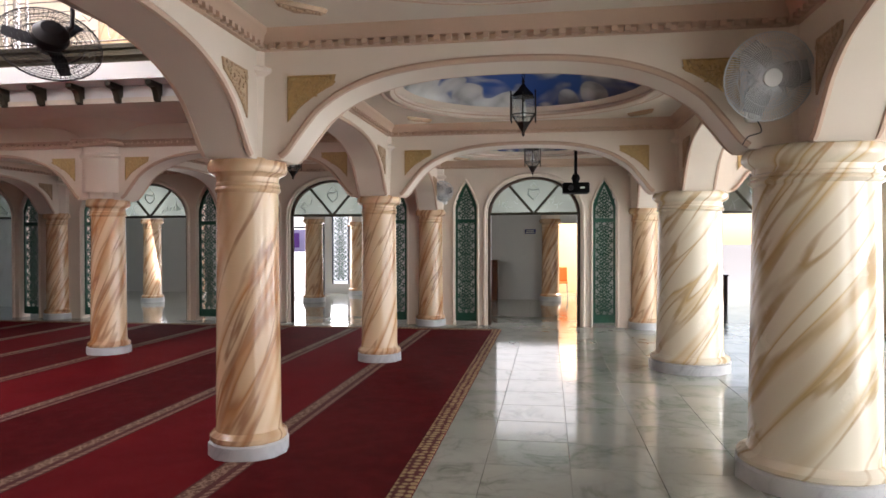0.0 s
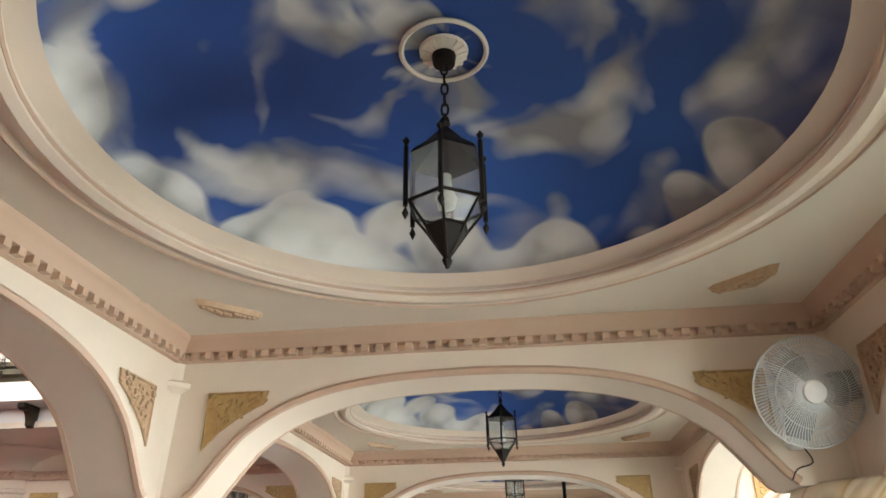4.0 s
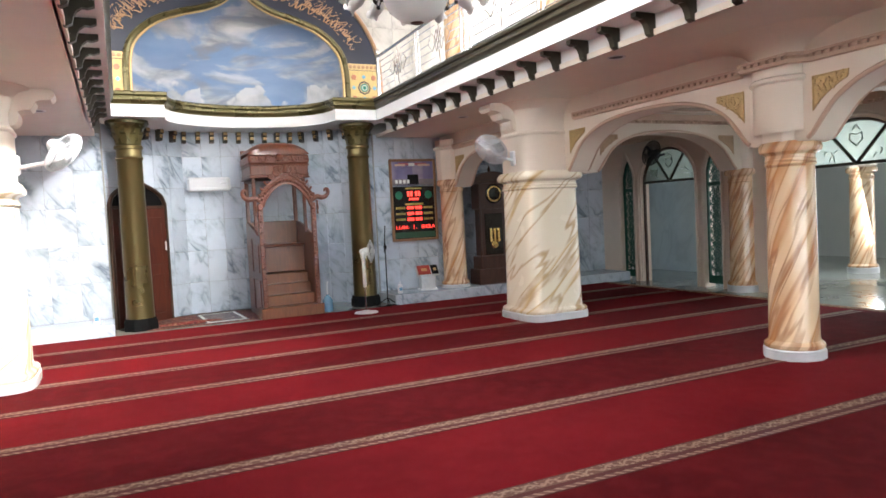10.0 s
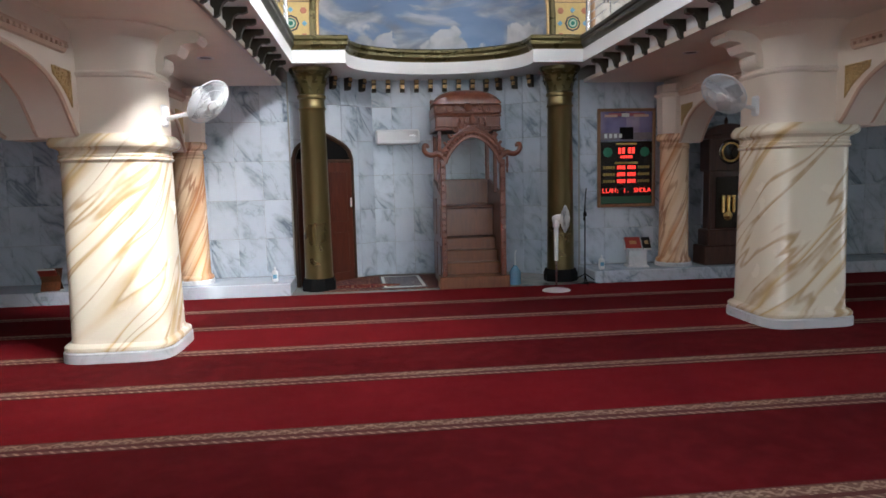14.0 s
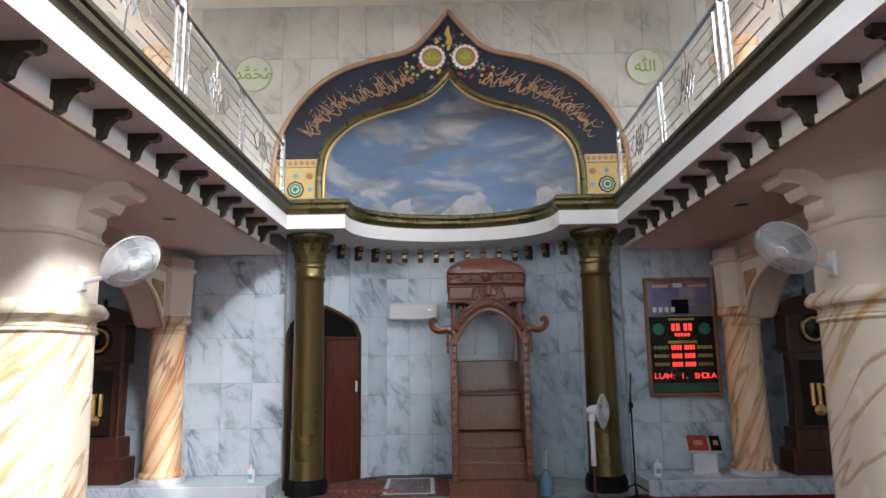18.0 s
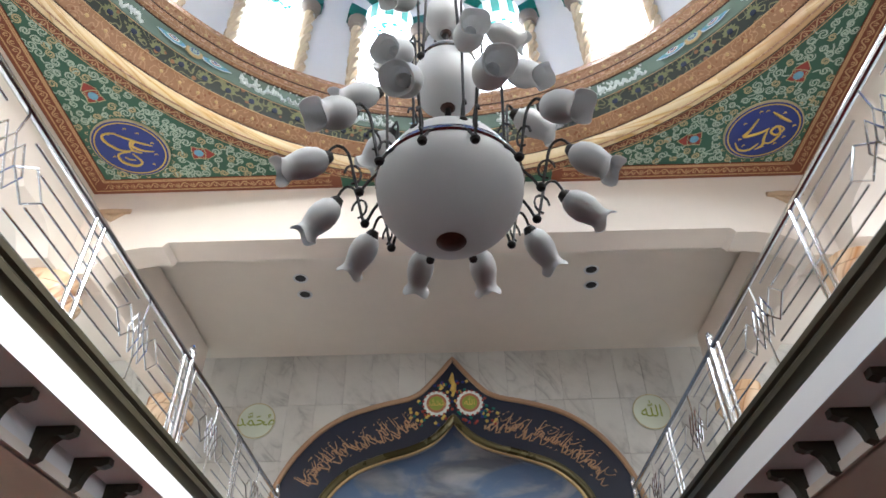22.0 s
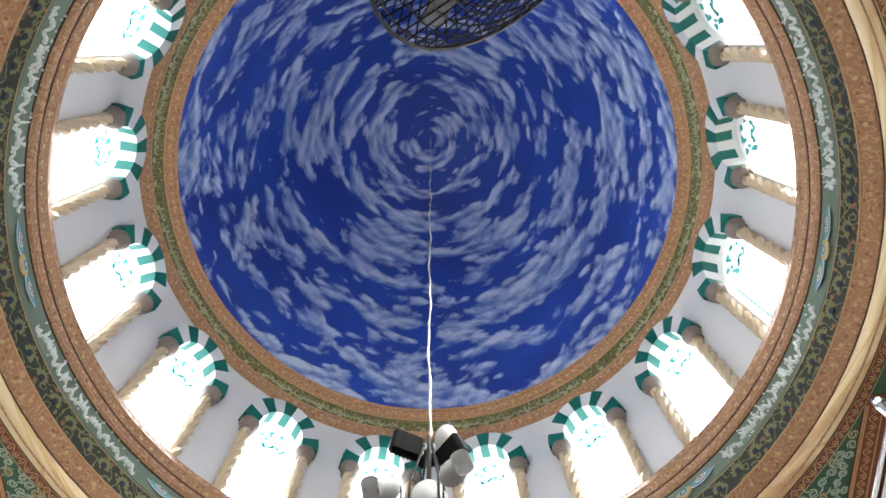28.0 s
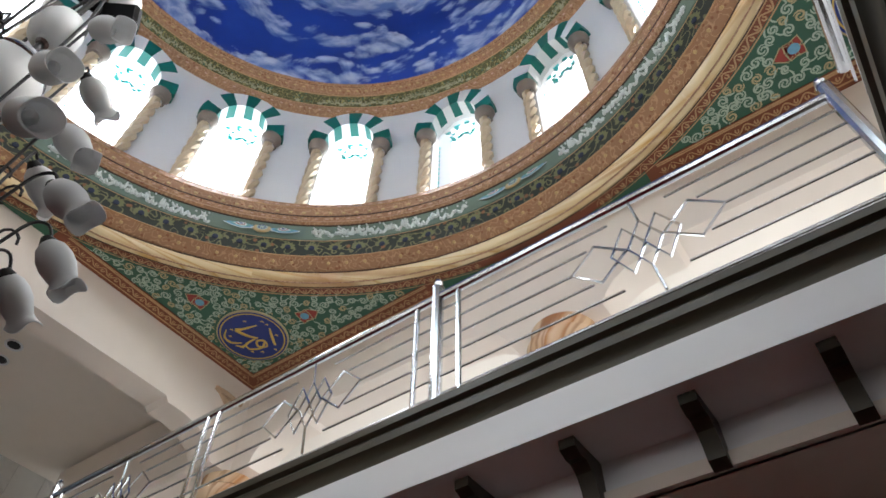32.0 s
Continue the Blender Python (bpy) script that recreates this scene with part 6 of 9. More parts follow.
def script_on_arch(side, seed):
    """Copper brush script between the inner and outer lines of the frame."""
    rng, m = random.Random(seed), Mesh()
    n = len(OUTER) // 2

    def at(t, v):
        i = min(t, 0.999) * (n - 1)
        k, f = int(i), i - int(i)
        o = Vector(OUTER[k]).lerp(Vector(OUTER[k + 1]), f)
        j = Vector(INNER[k]).lerp(Vector(INNER[k + 1]), f)
        p = j.lerp(o, 0.24 + 0.52 * v)
        return (side * p.x, -0.056, p.y)
    for shift, wgt0 in ((0.0, 0.0105), (0.4, 0.008)):
        for pts, wgt in brush_lines(rng, 6.6):
            if side < 0:
                pts = [(6.6 - u, v) for u, v in pts]
            pts = [at(0.245 + (u + shift * 0.2) * 0.50 / 6.6, v) for u, v in pts]
            m.tube(pts, [wgt0 * wgt] * (len(pts) - 1) + [wgt0 * 0.5], 4)
    return m


for side, sd in ((-1, 3), (1, 4)):
    part("script", script_on_arch(1 if side < 0 else -1, sd), M_TAN, panel, "copper brush calligraphy")
# flowers under the tip
for sx_ in (-1, 1):
    q = Matrix.Translation((sx_ * 0.25, -0.056, 6.22)) @ Matrix.Rotation(radians(90), 4, "X")
    fl = Mesh()
    for k in range(16):
        a = k * math.pi / 8
        fl.lathe([(0.0, 0.012), (0.036, 0.008), (0.042, 0.0)], 7, m=q @ Matrix.Translation((0.165 * math.cos(a), 0.165 * math.sin(a), 0)))
    f_ = part("flower", fl, M_CALWHITE, panel, "white and green painted rosette")
    part("flower_ring", Mesh().lathe([(0.11, 0.012), (0.15, 0.014), (0.155, 0.0)], 24, m=q), M_LEAFRED, f_)
    pt = Mesh()
    for k in range(16):
        a = (k + 0.5) * math.pi / 8
        pt.lathe([(0.0, 0.013), (0.016, 0.011), (0.02, 0.004)], 6, m=q @ Matrix.Translation((0.2 * math.cos(a), 0.2 * math.sin(a), 0)))
    part("petal_tips", pt, M_REDPAINT, f_, "red painted petal tips")
    part("flower_heart", Mesh().lathe([(0.0, 0.016), (0.12, 0.012), (0.125, 0.0)], 24, m=q), M_LEAFGREEN, f_, "yellow-green heart")
    lettering("\uFDF2" if sx_ > 0 else "\uFDF4", 0.13, M_YELLOW, "flower_mark", f_, pose(sx_ * 0.25, -0.076, 6.22, 90, 0, 0))
rng = random.Random(8)
dots = Mesh()
for k in range(70):
    x, z = rng.uniform(-0.66, 0.66), rng.uniform(5.9, 6.6)
    if z < height_in(OUTER, x) - 0.1 and z > height_in(INNER, x) + 0.1 and min(math.hypot(x - 0.25, z - 6.22), math.hypot(x + 0.25, z - 6.22)) > 0.21:
        dots.lathe([(0.0, 0.01), (0.024, 0.006), (0.028, 0.0)], 7, m=Matrix.Translation((x, -0.056, z)) @ Matrix.Rotation(radians(90), 4, "X"))
part("blossom_dots", dots, M_YELLOW, panel, "small yellow painted blossoms")
for mt, lab in ((M_BLUE, "small blue painted blossoms"), (M_REDPAINT, "small red painted blossoms"), (M_GREEN, "small green painted leaves")):
    dots = Mesh()
    for k in range(48):
        x, z = rng.uniform(-0.62, 0.62), rng.uniform(5.85, 6.6)
        if z < height_in(OUTER, x) - 0.1 and z > height_in(INNER, x) + 0.1 and min(math.hypot(x - 0.25, z - 6.22), math.hypot(x + 0.25, z - 6.22)) > 0.22:
            dots.lathe([(0.0, 0.012), (0.020, 0.008), (0.026, 0.0)], 6, m=Matrix.Translation((x, -0.058, z)) @ Matrix.Rotation(radians(90), 4, "X"))
    part("blossom_dots", dots, mt, panel, lab)
crest = Mesh().tube([(0, -0.06, 6.42), (0.02, -0.06, 6.52), (-0.02, -0.06, 6.60), (0.0, -0.06, 6.72)], [0.05, 0.04, 0.045, 0.015], 8)
part("crest", crest, M_YELLOW, panel, "yellow tulip crest")

# round calligraphy plates on the upper wall
for sx_ in (-1, 1):
    pl = thing("calligraphy_plate", "round pale green plate with gilt script on the marble wall", "wall plate", pose(sx_ * 2.95, UP_Y - 0.02, 6.02), group="calligraphy plates")
    q = Matrix.Rotation(radians(90), 4, "X")
    part("disc", Mesh().lathe([(0.0, 0.018), (0.255, 0.018), (0.265, 0.024), (0.28, 0.02), (0.285, 0.0)], 40, m=q), M_PALEGREEN, pl)
    lettering("\uFDF2" if sx_ > 0 else "\uFDF4", 0.26, M_LEAFGREEN, "script", pl, pose(0, -0.022, 0, 90, 0, 0), "green-gold script")
    part("rim", Mesh().lathe([(0.262, 0.022), (0.272, 0.026), (0.282, 0.022)], 40, m=q), M_SCROLLGOLD, pl, "thin straw rim")

# brackets under the niche soffit, on the three facets of its wall
# gold plates put the reflected light on the bracket fronts into colour
M_BRFACE = plain("lit_bracket_face", (0.50, 0.33, 0.15), 0.3, 0.6, vary=0.3, scale=20)
nb = Mesh()
pts = [(0.0, 0.0), (0.13, 0.0), (0.13, -0.07), (0.10, -0.085), (0.10, -0.15), (0.08, -0.20), (0.0, -0.21)]
nb.v = [(-0.04, -a, b) for a, b in pts] + [(0.04, -a, b) for a, b in pts]
nb.f = [tuple(range(7)), tuple(range(13, 6, -1))] + [(i, (i + 1) % 7, 7 + (i + 1) % 7, 7 + i) for i in range(7)]
nb_d = nb.data("bracket", M_BRACKET, 20)
nf_d = Mesh().box(0, -0.133, -0.034, 0.07, 0.008, 0.055, 0.003).box(0, -0.104, -0.118, 0.07, 0.008, 0.06, 0.003).data("bracket_face", M_BRFACE)
spots = [(-1.0 + 0.25 * k, 12.98, 0.0) for k in range(9)]
for sx_ in (-1, 1):
    for k in range(5):
        t = 0.14 + 0.18 * k
        spots.append((sx_ * (1.05 + 1.33 * t), 12.98 - 1.08 * t, sx_ * -39.1))
for x, y, a in spots:
    b = part("bracket", nb_d, None, edge)
    b.matrix_basis = pose(x, y, 3.46, 0, 0, a)
    part("bracket_face", nf_d, None, b)

# ---------------------------------------------------------------- dark columns of the niche
ncol = thing("niche_column", "bronze-olive lacquered column with a leafy capital on a black base", "column", pose(-1.98, 11.60, 0), group="niche columns")
part("shaft", Mesh().lathe([(0.225, 0.2), (0.22, 0.3), (0.195, 2.80), (0.205, 2.82), (0.22, 2.84), (0.205, 2.86), (0.195, 2.90), (0.195, 2.98), (0.22, 3.0), (0.22, 3.04), (0.195, 3.06)], 40), M_SHAFT, ncol)
part("base", Mesh().lathe([(0.0, 0.0), (0.28, 0.0), (0.28, 0.14), (0.26, 0.17), (0.26, 0.2), (0.0, 0.2)], 8, a0=math.pi / 8, a1=math.pi / 8 + 2 * math.pi), M_BLACK, ncol, "black octagonal base")
part("bell", Mesh().lathe([(0.195, 3.06), (0.21, 3.2), (0.25, 3.32), (0.31, 3.38), (0.33, 3.40), (0.33, 3.452), (0.0, 3.452)], 24), M_OLIVE, ncol)
lf = Mesh()
for k in range(5):
    w, h, o = ((0.035, 0.0, 0.0), (0.05, 0.07, 0.012), (0.05, 0.14, 0.03), (0.035, 0.19, 0.075), (0.0, 0.17, 0.11))[k]
    lf.v += [(0.2 + o, -w, 3.07 + h), (0.2 + o, w, 3.07 + h)]
lf.f = [(2 * k, 2 * k + 1, 2 * k + 3, 2 * k + 2) for k in range(4)]
lf_d = lf.data("acanthus_leaf", M_OLIVE)
for k in range(10):
    part("acanthus_leaf", lf_d, None, ncol).matrix_basis = Matrix.Rotation(2 * math.pi * k / 10, 4, "Z")
    part("acanthus_leaf", lf_d, None, ncol).matrix_basis = Matrix.Rotation(2 * math.pi * (k + 0.5) / 10, 4, "Z") @ Matrix.Translation((0.02, 0, 0.10))
copy_thing(ncol, pose(1.97, 11.60, 0))

# raised plinth along the wall, and columns on it
for sx_ in (-1, 1):
    setting("plinth_%d" % (1 if sx_ < 0 else 2), Mesh().box(sx_ * 5.19, 11.47, 0.1, 5.64, 0.84, 0.2, 0.012), M_SLAB, "low marble step along the prayer wall", "step")
    copy_thing(round_col, pose(sx_ * 3.87, 11.5, 0.14))

# door in the left side of the niche
fd = Vector((1.33, 1.08, 0)).normalized()
ndoor = thing("niche_door", "arched red-brown wooden door in a dark frame, ajar", "door", Matrix.Translation((-2.30, 11.96, 0)) @ Matrix.Rotation(math.atan2(fd.y, fd.x), 4, "Z"))
def ndtop(t):
    return 2.12 + 0.39 * (1 - abs(t)) ** 0.5


us = [-1 + k / 10 for k in range(21)]
# flat black sheet stands in for the shade inside the doorway
part("recess", Mesh().strip([Vector((0.52 + 0.60 * u, -0.006, 0.0)) for u in us], [Vector((0.52 + 0.60 * u, -0.006, ndtop(u))) for u in us], (0, 0.006, 0)), M_BLACK, ndoor, "black sheet in place of the shade in the doorway")
part("frame", Mesh().tube([(-0.06, -0.02, 0.0), (-0.06, -0.02, 2.10)] + [(0.52 + 0.58 * u, -0.02, ndtop(u)) for u in us[1:-1]] + [(1.10, -0.02, 2.10), (1.10, -0.02, 0.0)], 0.04, 6), M_DOORFRAME, ndoor)
for x0, w, hinge in ((0.80, 0.54, 1), (0.24, 0.54, -1)):
    lfd = part("leaf", Mesh().box(x0, -0.03, 1.02, w, 0.035, 2.02, 0.006), M_WOODDOOR, ndoor, "dark red-brown door leaf")
    for z0, h in ((0.5, 0.7), (1.45, 0.85)):
        part("door_panel", Mesh().box(x0, -0.05, z0, w * 0.62, 0.02, h, 0.012), M_WOODDOOR, lfd)
part("transom", Mesh().box(0.52, -0.035, 2.06, 1.10, 0.05, 0.05, 0.008), M_DOORFRAME, ndoor)
part("handle", Mesh().box(1.03, -0.065, 1.35, 0.03, 0.03, 0.16, 0.008), M_PLASTIC, ndoor, "white handle plate")

# ---------------------------------------------------------------- pulpit
minbar = thing("pulpit", "carved red-brown wooden pulpit with steps, a seat and a barrel canopy", "pulpit", pose(0.455, 11.1, 0))


def knob(r=0.02):
    return [(0.0, r * 0.9), (r * 0.7, r * 0.6), (r, 0.0)]


def face(x, y, z):
    """A spot on an upright face that looks towards -y."""
    return Matrix.Translation((x, y, z)) @ Matrix.Rotation(radians(90), 4, "X")


part("base_step", Mesh().box(0, 0.12, 0.10, 1.10, 0.36, 0.20, 0.012), M_WOODLIGHT, minbar)
for k in range(3):
    part("step", Mesh().box(0, 0.72 + 0.10 * k, 0.20 + 0.09 * (k + 1), 0.90, 1.02 - 0.20 * k, 0.18 * (k + 1), 0.008), M_WOODLIGHT, minbar)
part("seat_front", Mesh().box(0, 1.03, 0.99, 0.90, 0.46, 0.46, 0.006), M_WOODLIGHT, minbar, "plain honey-brown seat front")
part("seat_lip", Mesh().box(0, 0.99, 1.245, 0.92, 0.56, 0.05, 0.02), M_WOODRED, minbar, "dark rounded seat board")
part("seat_back", Mesh().box(0, 1.30, 1.48, 0.90, 0.05, 0.44, 0.01), M_WOODLIGHT, minbar, "honey-brown backrest")
for sx_ in (-1, 1):
    prof = [(0.06, 0.0), (1.34, 0.0), (1.34, 1.70), (1.05, 1.66), (0.06, 1.42)]
    m = Mesh()
    k = len(prof)
    m.v = [(sx_ * 0.455, a, b) for a, b in prof] + [(sx_ * 0.495, a, b) for a, b in prof]
    m.f = [tuple(range(k)), tuple(range(2 * k - 1, k - 1, -1))] + [(i, (i + 1) % k, k + (i + 1) % k, k + i) for i in range(k)]
    sp = part("side_panel", m, M_WOODRED, minbar)
    for y0, z0, w, h in ((0.42, 0.4, 0.5, 0.55), (1.02, 0.4, 0.5, 0.55), (0.42, 1.05, 0.5, 0.5), (1.02, 1.1, 0.5, 0.6)):
        part("carved_panel", Mesh().box(sx_ * 0.50, y0, z0, 0.02, w, h, 0.01), M_WOODCARVED, sp, "carved panel")
    post = part("front_post", Mesh().box(sx_ * 0.462, 0.02, 1.10, 0.085, 0.08, 1.80, 0.012), M_WOODRED, minbar)
    for k in range(17):
        part("post_boss", Mesh().lathe(knob(0.022 if k % 2 else 0.03), 8, m=face(sx_ * 0.462, -0.018, 0.30 + k * 0.10)), M_WOODCARVED, post)
    part("rear_post", Mesh().box(sx_ * 0.45, 1.30, 2.08, 0.07, 0.07, 0.80, 0.01), M_WOODRED, minbar)
    part("mid_post", Mesh().box(sx_ * 0.45, 0.56, 1.98, 0.06, 0.06, 1.0, 0.008), M_WOODRED, minbar)
    hook = smooth_line([(sx_ * 0.46, 0.0, 2.06), (sx_ * 0.54, 0.0, 2.10), (sx_ * 0.62, 0.0, 2.08), (sx_ * 0.70, 0.0, 2.10), (sx_ * 0.745, 0.0, 2.17), (sx_ * 0.73, 0.0, 2.23), (sx_ * 0.69, 0.0, 2.225), (sx_ * 0.685, 0.0, 2.185)], 3)
    part("hook", Mesh().tube(hook, [0.05 - 0.028 * k / len(hook) for k in range(len(hook))], 8), M_WOODRED, minbar, "upturned scroll finial")
    part("drop", Mesh().lathe([(0.0, 0.0), (0.022, 0.03), (0.012, 0.07), (0.026, 0.12), (0.016, 0.2), (0.02, 0.26)], 10, sx_ * 0.535, -0.01, 1.78), M_WOODCARVED, minbar, "turned pendant")
    part("side_rail", Mesh().tube([(sx_ * 0.455, 0.56, 2.40), (sx_ * 0.455, 1.30, 2.46)], 0.03, 6), M_WOODRED, minbar)
arch_pts = [(-0.455 + 0.91 * t, 1.98 + 0.40 * math.sin(math.pi * t) ** 0.72) for t in [k / 28 for k in range(29)]]
low = [Vector((x * 0.90, -0.02, z - 0.04)) for x, z in arch_pts]
high = [Vector((x * 1.09, -0.02, z + 0.075 + 0.06 * (1 - abs(x) / 0.46) ** 2)) for x, z in arch_pts]
fa = part("front_arch", Mesh().strip(low, high, (0, 0.08, 0)), M_WOODCARVED, minbar, "carved round front arch")
part("arch_bead", Mesh().tube([(p.x, -0.03, p.z) for p in low], 0.014, 6), M_WOODRED, fa)
part("arch_bead", Mesh().tube([(p.x, -0.03, p.z) for p in high], 0.018, 6), M_WOODRED, fa)
for k, (x, z) in enumerate(arch_pts[1:-1]):
    part("arch_boss", Mesh().lathe(knob(0.026 if k % 2 else 0.034), 8, m=face(x * 1.0, -0.022, z + 0.025)), M_WOODCARVED, fa)


def curl(cx, cz, r, turns, a0, sg, thick):
    n = 16
    return Mesh().tube([(cx + sg * r * (1 - 0.75 * k / n) * math.cos(a0 + turns * k / n), -0.035, cz + r * (1 - 0.75 * k / n) * math.sin(a0 + turns * k / n)) for k in range(n + 1)], [thick * (1 - 0.6 * k / n) for k in range(n + 1)], 6)


for sg in (-1, 1):
    for cx, cz, r, a0 in ((0.07, 2.58, 0.055, 1.2), (0.15, 2.52, 0.065, 0.9), (0.06, 2.50, 0.05, 3.6), (0.24, 2.46, 0.055, 0.6), (0.32, 2.37, 0.05, 0.4), (0.39, 2.27, 0.045, 0.2), (0.44, 2.17, 0.04, 0.0), (0.17, 2.60, 0.03, 2.0)):
        part("scroll", curl(sg * cx, cz, r, -5.2, a0, sg, 0.022), M_WOODCARVED, fa)
part("crest", Mesh().lathe([(0.0, 0.17), (0.03, 0.14), (0.05, 0.09), (0.045, 0.05), (0.06, 0.02), (0.03, 0.0)], 14, 0, -0.03, 2.52), M_WOODCARVED, fa, "carved bud at the top of the arch")
can = part("canopy", Mesh().box(0, 0.86, 2.59, 1.04, 0.90, 0.24, 0.02), M_WOODRED, minbar, "barrel-roofed canopy")
for z, w in ((2.485, 1.08), (2.53, 1.06), (2.70, 1.08)):
    part("cornice", Mesh().box(0, 0.86, z, w, 0.90 + w - 1.04, 0.03, 0.012), M_WOODRED, can)
part("canopy_band", Mesh().box(0, 0.86, 2.80, 1.08, 0.95, 0.17, 0.03), M_WOODCARVED, can, "carved band round the canopy")
for sg in (-1, 1):
    for k, cx in enumerate((0.09, 0.19, 0.29, 0.39, 0.48)):
        part("band_scroll", curl(sg * cx, 2.80 + 0.02 * (k % 2), 0.06 - 0.004 * k, -5.0 if k % 2 else 5.0, 1.0 + k, sg, 0.022), M_WOODCARVED, can).location = (0, 0.405, 0)
part("band_boss", Mesh().lathe(knob(0.075), 14, m=face(0, 0.385, 2.83)), M_WOODCARVED, can)
roof = [(x, 2.885 + 0.23 * max(0.0, 1 - (abs(x) / 0.545) ** 2.6) ** 0.5) for x in [-0.54 + 1.08 * k / 24 for k in range(25)]]
rf = Mesh()
for j, (dy, sc) in enumerate(((0.38, 0.0), (0.40, 0.55), (0.46, 0.85), (0.55, 1.0), (1.30, 1.0))):
    rf.v += [(x, dy, 2.885 + (z - 2.885) * sc) for x, z in roof]
rf.f = [(j * 25 + i, j * 25 + i + 1, (j + 1) * 25 + i + 1, (j + 1) * 25 + i) for j in range(4) for i in range(24)]
part("canopy_roof", rf, M_WOODRED, can, "polished rounded roof")
part("back_board", Mesh().box(0, 1.31, 2.90, 1.04, 0.03, 0.30, 0.01), M_WOODRED, can)

# ---------------------------------------------------------------- things along the prayer wall
def clock(m_, label):
    c = thing("grandfather_clock", label, "clock", m_, group="grandfather clocks")
    part("plinth", Mesh().box(0, 0, 0.16, 0.86, 0.42, 0.32, 0.02), M_WOODDARK, c)
    part("base", Mesh().box(0, 0, 0.44, 0.72, 0.36, 0.28, 0.02), M_WOODDARK, c)
    part("trunk", Mesh().box(0, 0.03, 1.05, 0.56, 0.28, 0.98, 0.01), M_WOODDARK, c)
    part("hood", Mesh().box(0, 0.0, 1.80, 0.70, 0.34, 0.54, 0.02), M_WOODDARK, c)
    part("cornice", Mesh().box(0, -0.01, 2.09, 0.92, 0.44, 0.08, 0.02), M_WOODDARK, c)
    pts = [(-0.44 + 0.88 * t, 2.13 + 0.17 * math.sin(math.pi * t) ** 0.7) for t in [k / 16 for k in range(17)]]
    part("crest", Mesh().strip([Vector((x, -0.15, 2.12)) for x, z in pts], [Vector((x, -0.15, z)) for x, z in pts], (0, 0.25, 0)), M_WOODDARK, c, "arched carved crest")
    part("finial", Mesh().lathe([(0.0, 0.14), (0.02, 0.11), (0.035, 0.06), (0.02, 0.02), (0.04, 0.0)], 12, 0, -0.02, 2.28), M_WOODDARK, c)
    q = Matrix.Translation((0, -0.175, 1.84)) @ Matrix.Rotation(radians(90), 4, "X")
    d = part("dial", Mesh().lathe([(0.0, 0.01), (0.17, 0.01), (0.19, 0.018), (0.20, 0.0)], 36, m=q), M_CLOCKGLASS, c, "dark glazed dial")
    part("dial_ring", Mesh().lathe([(0.13, 0.02), (0.16, 0.022), (0.165, 0.012)], 36, m=q), M_BRASS, d, "brass hour ring")
    for a in (40, 160):
        part("hand", Mesh().tube([(0, -0.195, 1.84), (0.12 * math.sin(radians(a)), -0.195, 1.84 + 0.12 * math.cos(radians(a)))], 0.006, 5), M_BLACK, d)
    part("door", Mesh().box(0, -0.125, 1.02, 0.42, 0.02, 0.84, 0.006), M_CLOCKGLASS, c, "dark glazed trunk door")
    for x in (-0.09, 0.0, 0.09):
        part("weight", Mesh().tube([(x, -0.15, 0.86), (x, -0.15, 1.14)], 0.03, 10), M_BRASS, c, "brass weight")
    part("pendulum", Mesh().lathe([(0.0, 0.02), (0.07, 0.012), (0.08, 0.0)], 20, m=Matrix.Translation((0, -0.14, 0.80)) @ Matrix.Rotation(radians(90), 4, "X")), M_BRASS, c)
    for x in (-0.31, 0.31):
        part("colonnette", Mesh().lathe([(0.028, 0.58), (0.034, 0.66), (0.022, 0.75), (0.026, 1.05), (0.022, 1.35), (0.034, 1.45), (0.028, 1.52)], 10, x, -0.12, 0), M_WOODDARK, c)
    return c


clock(pose(4.72, 11.46, 0.2), "dark carved wooden grandfather clock with brass weights on the step")
clock(pose(-4.72, 11.46, 0.2), "dark carved wooden grandfather clock with brass weights on the step")

board = thing("prayer_time_board", "framed digital prayer-time board with red numerals and a picture on top", "display board", pose(3.175, 11.86, 1.99))
BW, BH = 1.0, 1.64
for sx_ in (-1, 1):
    part("frame_side", Mesh().box(sx_ * (BW / 2 - 0.025), -0.04, 0, 0.05, 0.06, BH, 0.012), M_BOARDFRAME, board)
    part("frame_rail", Mesh().box(0, -0.04, sx_ * (BH / 2 - 0.025), BW - 0.1, 0.06, 0.05, 0.012), M_BOARDFRAME, board)
part("panel", Mesh().box(0, -0.03, -0.25, BW - 0.1, 0.02, BH - 0.6, 0.0), M_BOARDBLACK, board, "black display panel")
part("picture", Mesh().box(0, -0.031, 0.53, BW - 0.1, 0.02, 0.48, 0.0), cloud_paint("violet_dusk_print", (0.22, 0.20, 0.36), (0.12, 0.10, 0.22), (0.42, 0.38, 0.46), (0.26, 0.22, 0.32), 3.0), board, "picture of a violet sky over arcades")
part("picture_arcade", Mesh().box(0, -0.044, 0.36, BW - 0.1, 0.006, 0.12, 0.0), plain("grey_arcade_print", (0.24, 0.22, 0.24), 0.5, vary=0.4, scale=18), board)
part("picture_cube", Mesh().box(0.0, -0.046, 0.41, 0.24, 0.008, 0.20, 0.004), M_BLACK, board, "black cube in the picture")
part("picture_title", Mesh().box(0, -0.046, 0.72, 0.62, 0.006, 0.05, 0.0), plain("rose_title_bar", (0.42, 0.12, 0.14), 0.5), board)
part("green_strip", Mesh().box(0, -0.043, -0.70, BW - 0.12, 0.006, 0.12, 0.0), plain("dark_green_strip", (0.03, 0.09, 0.05), 0.5), board)
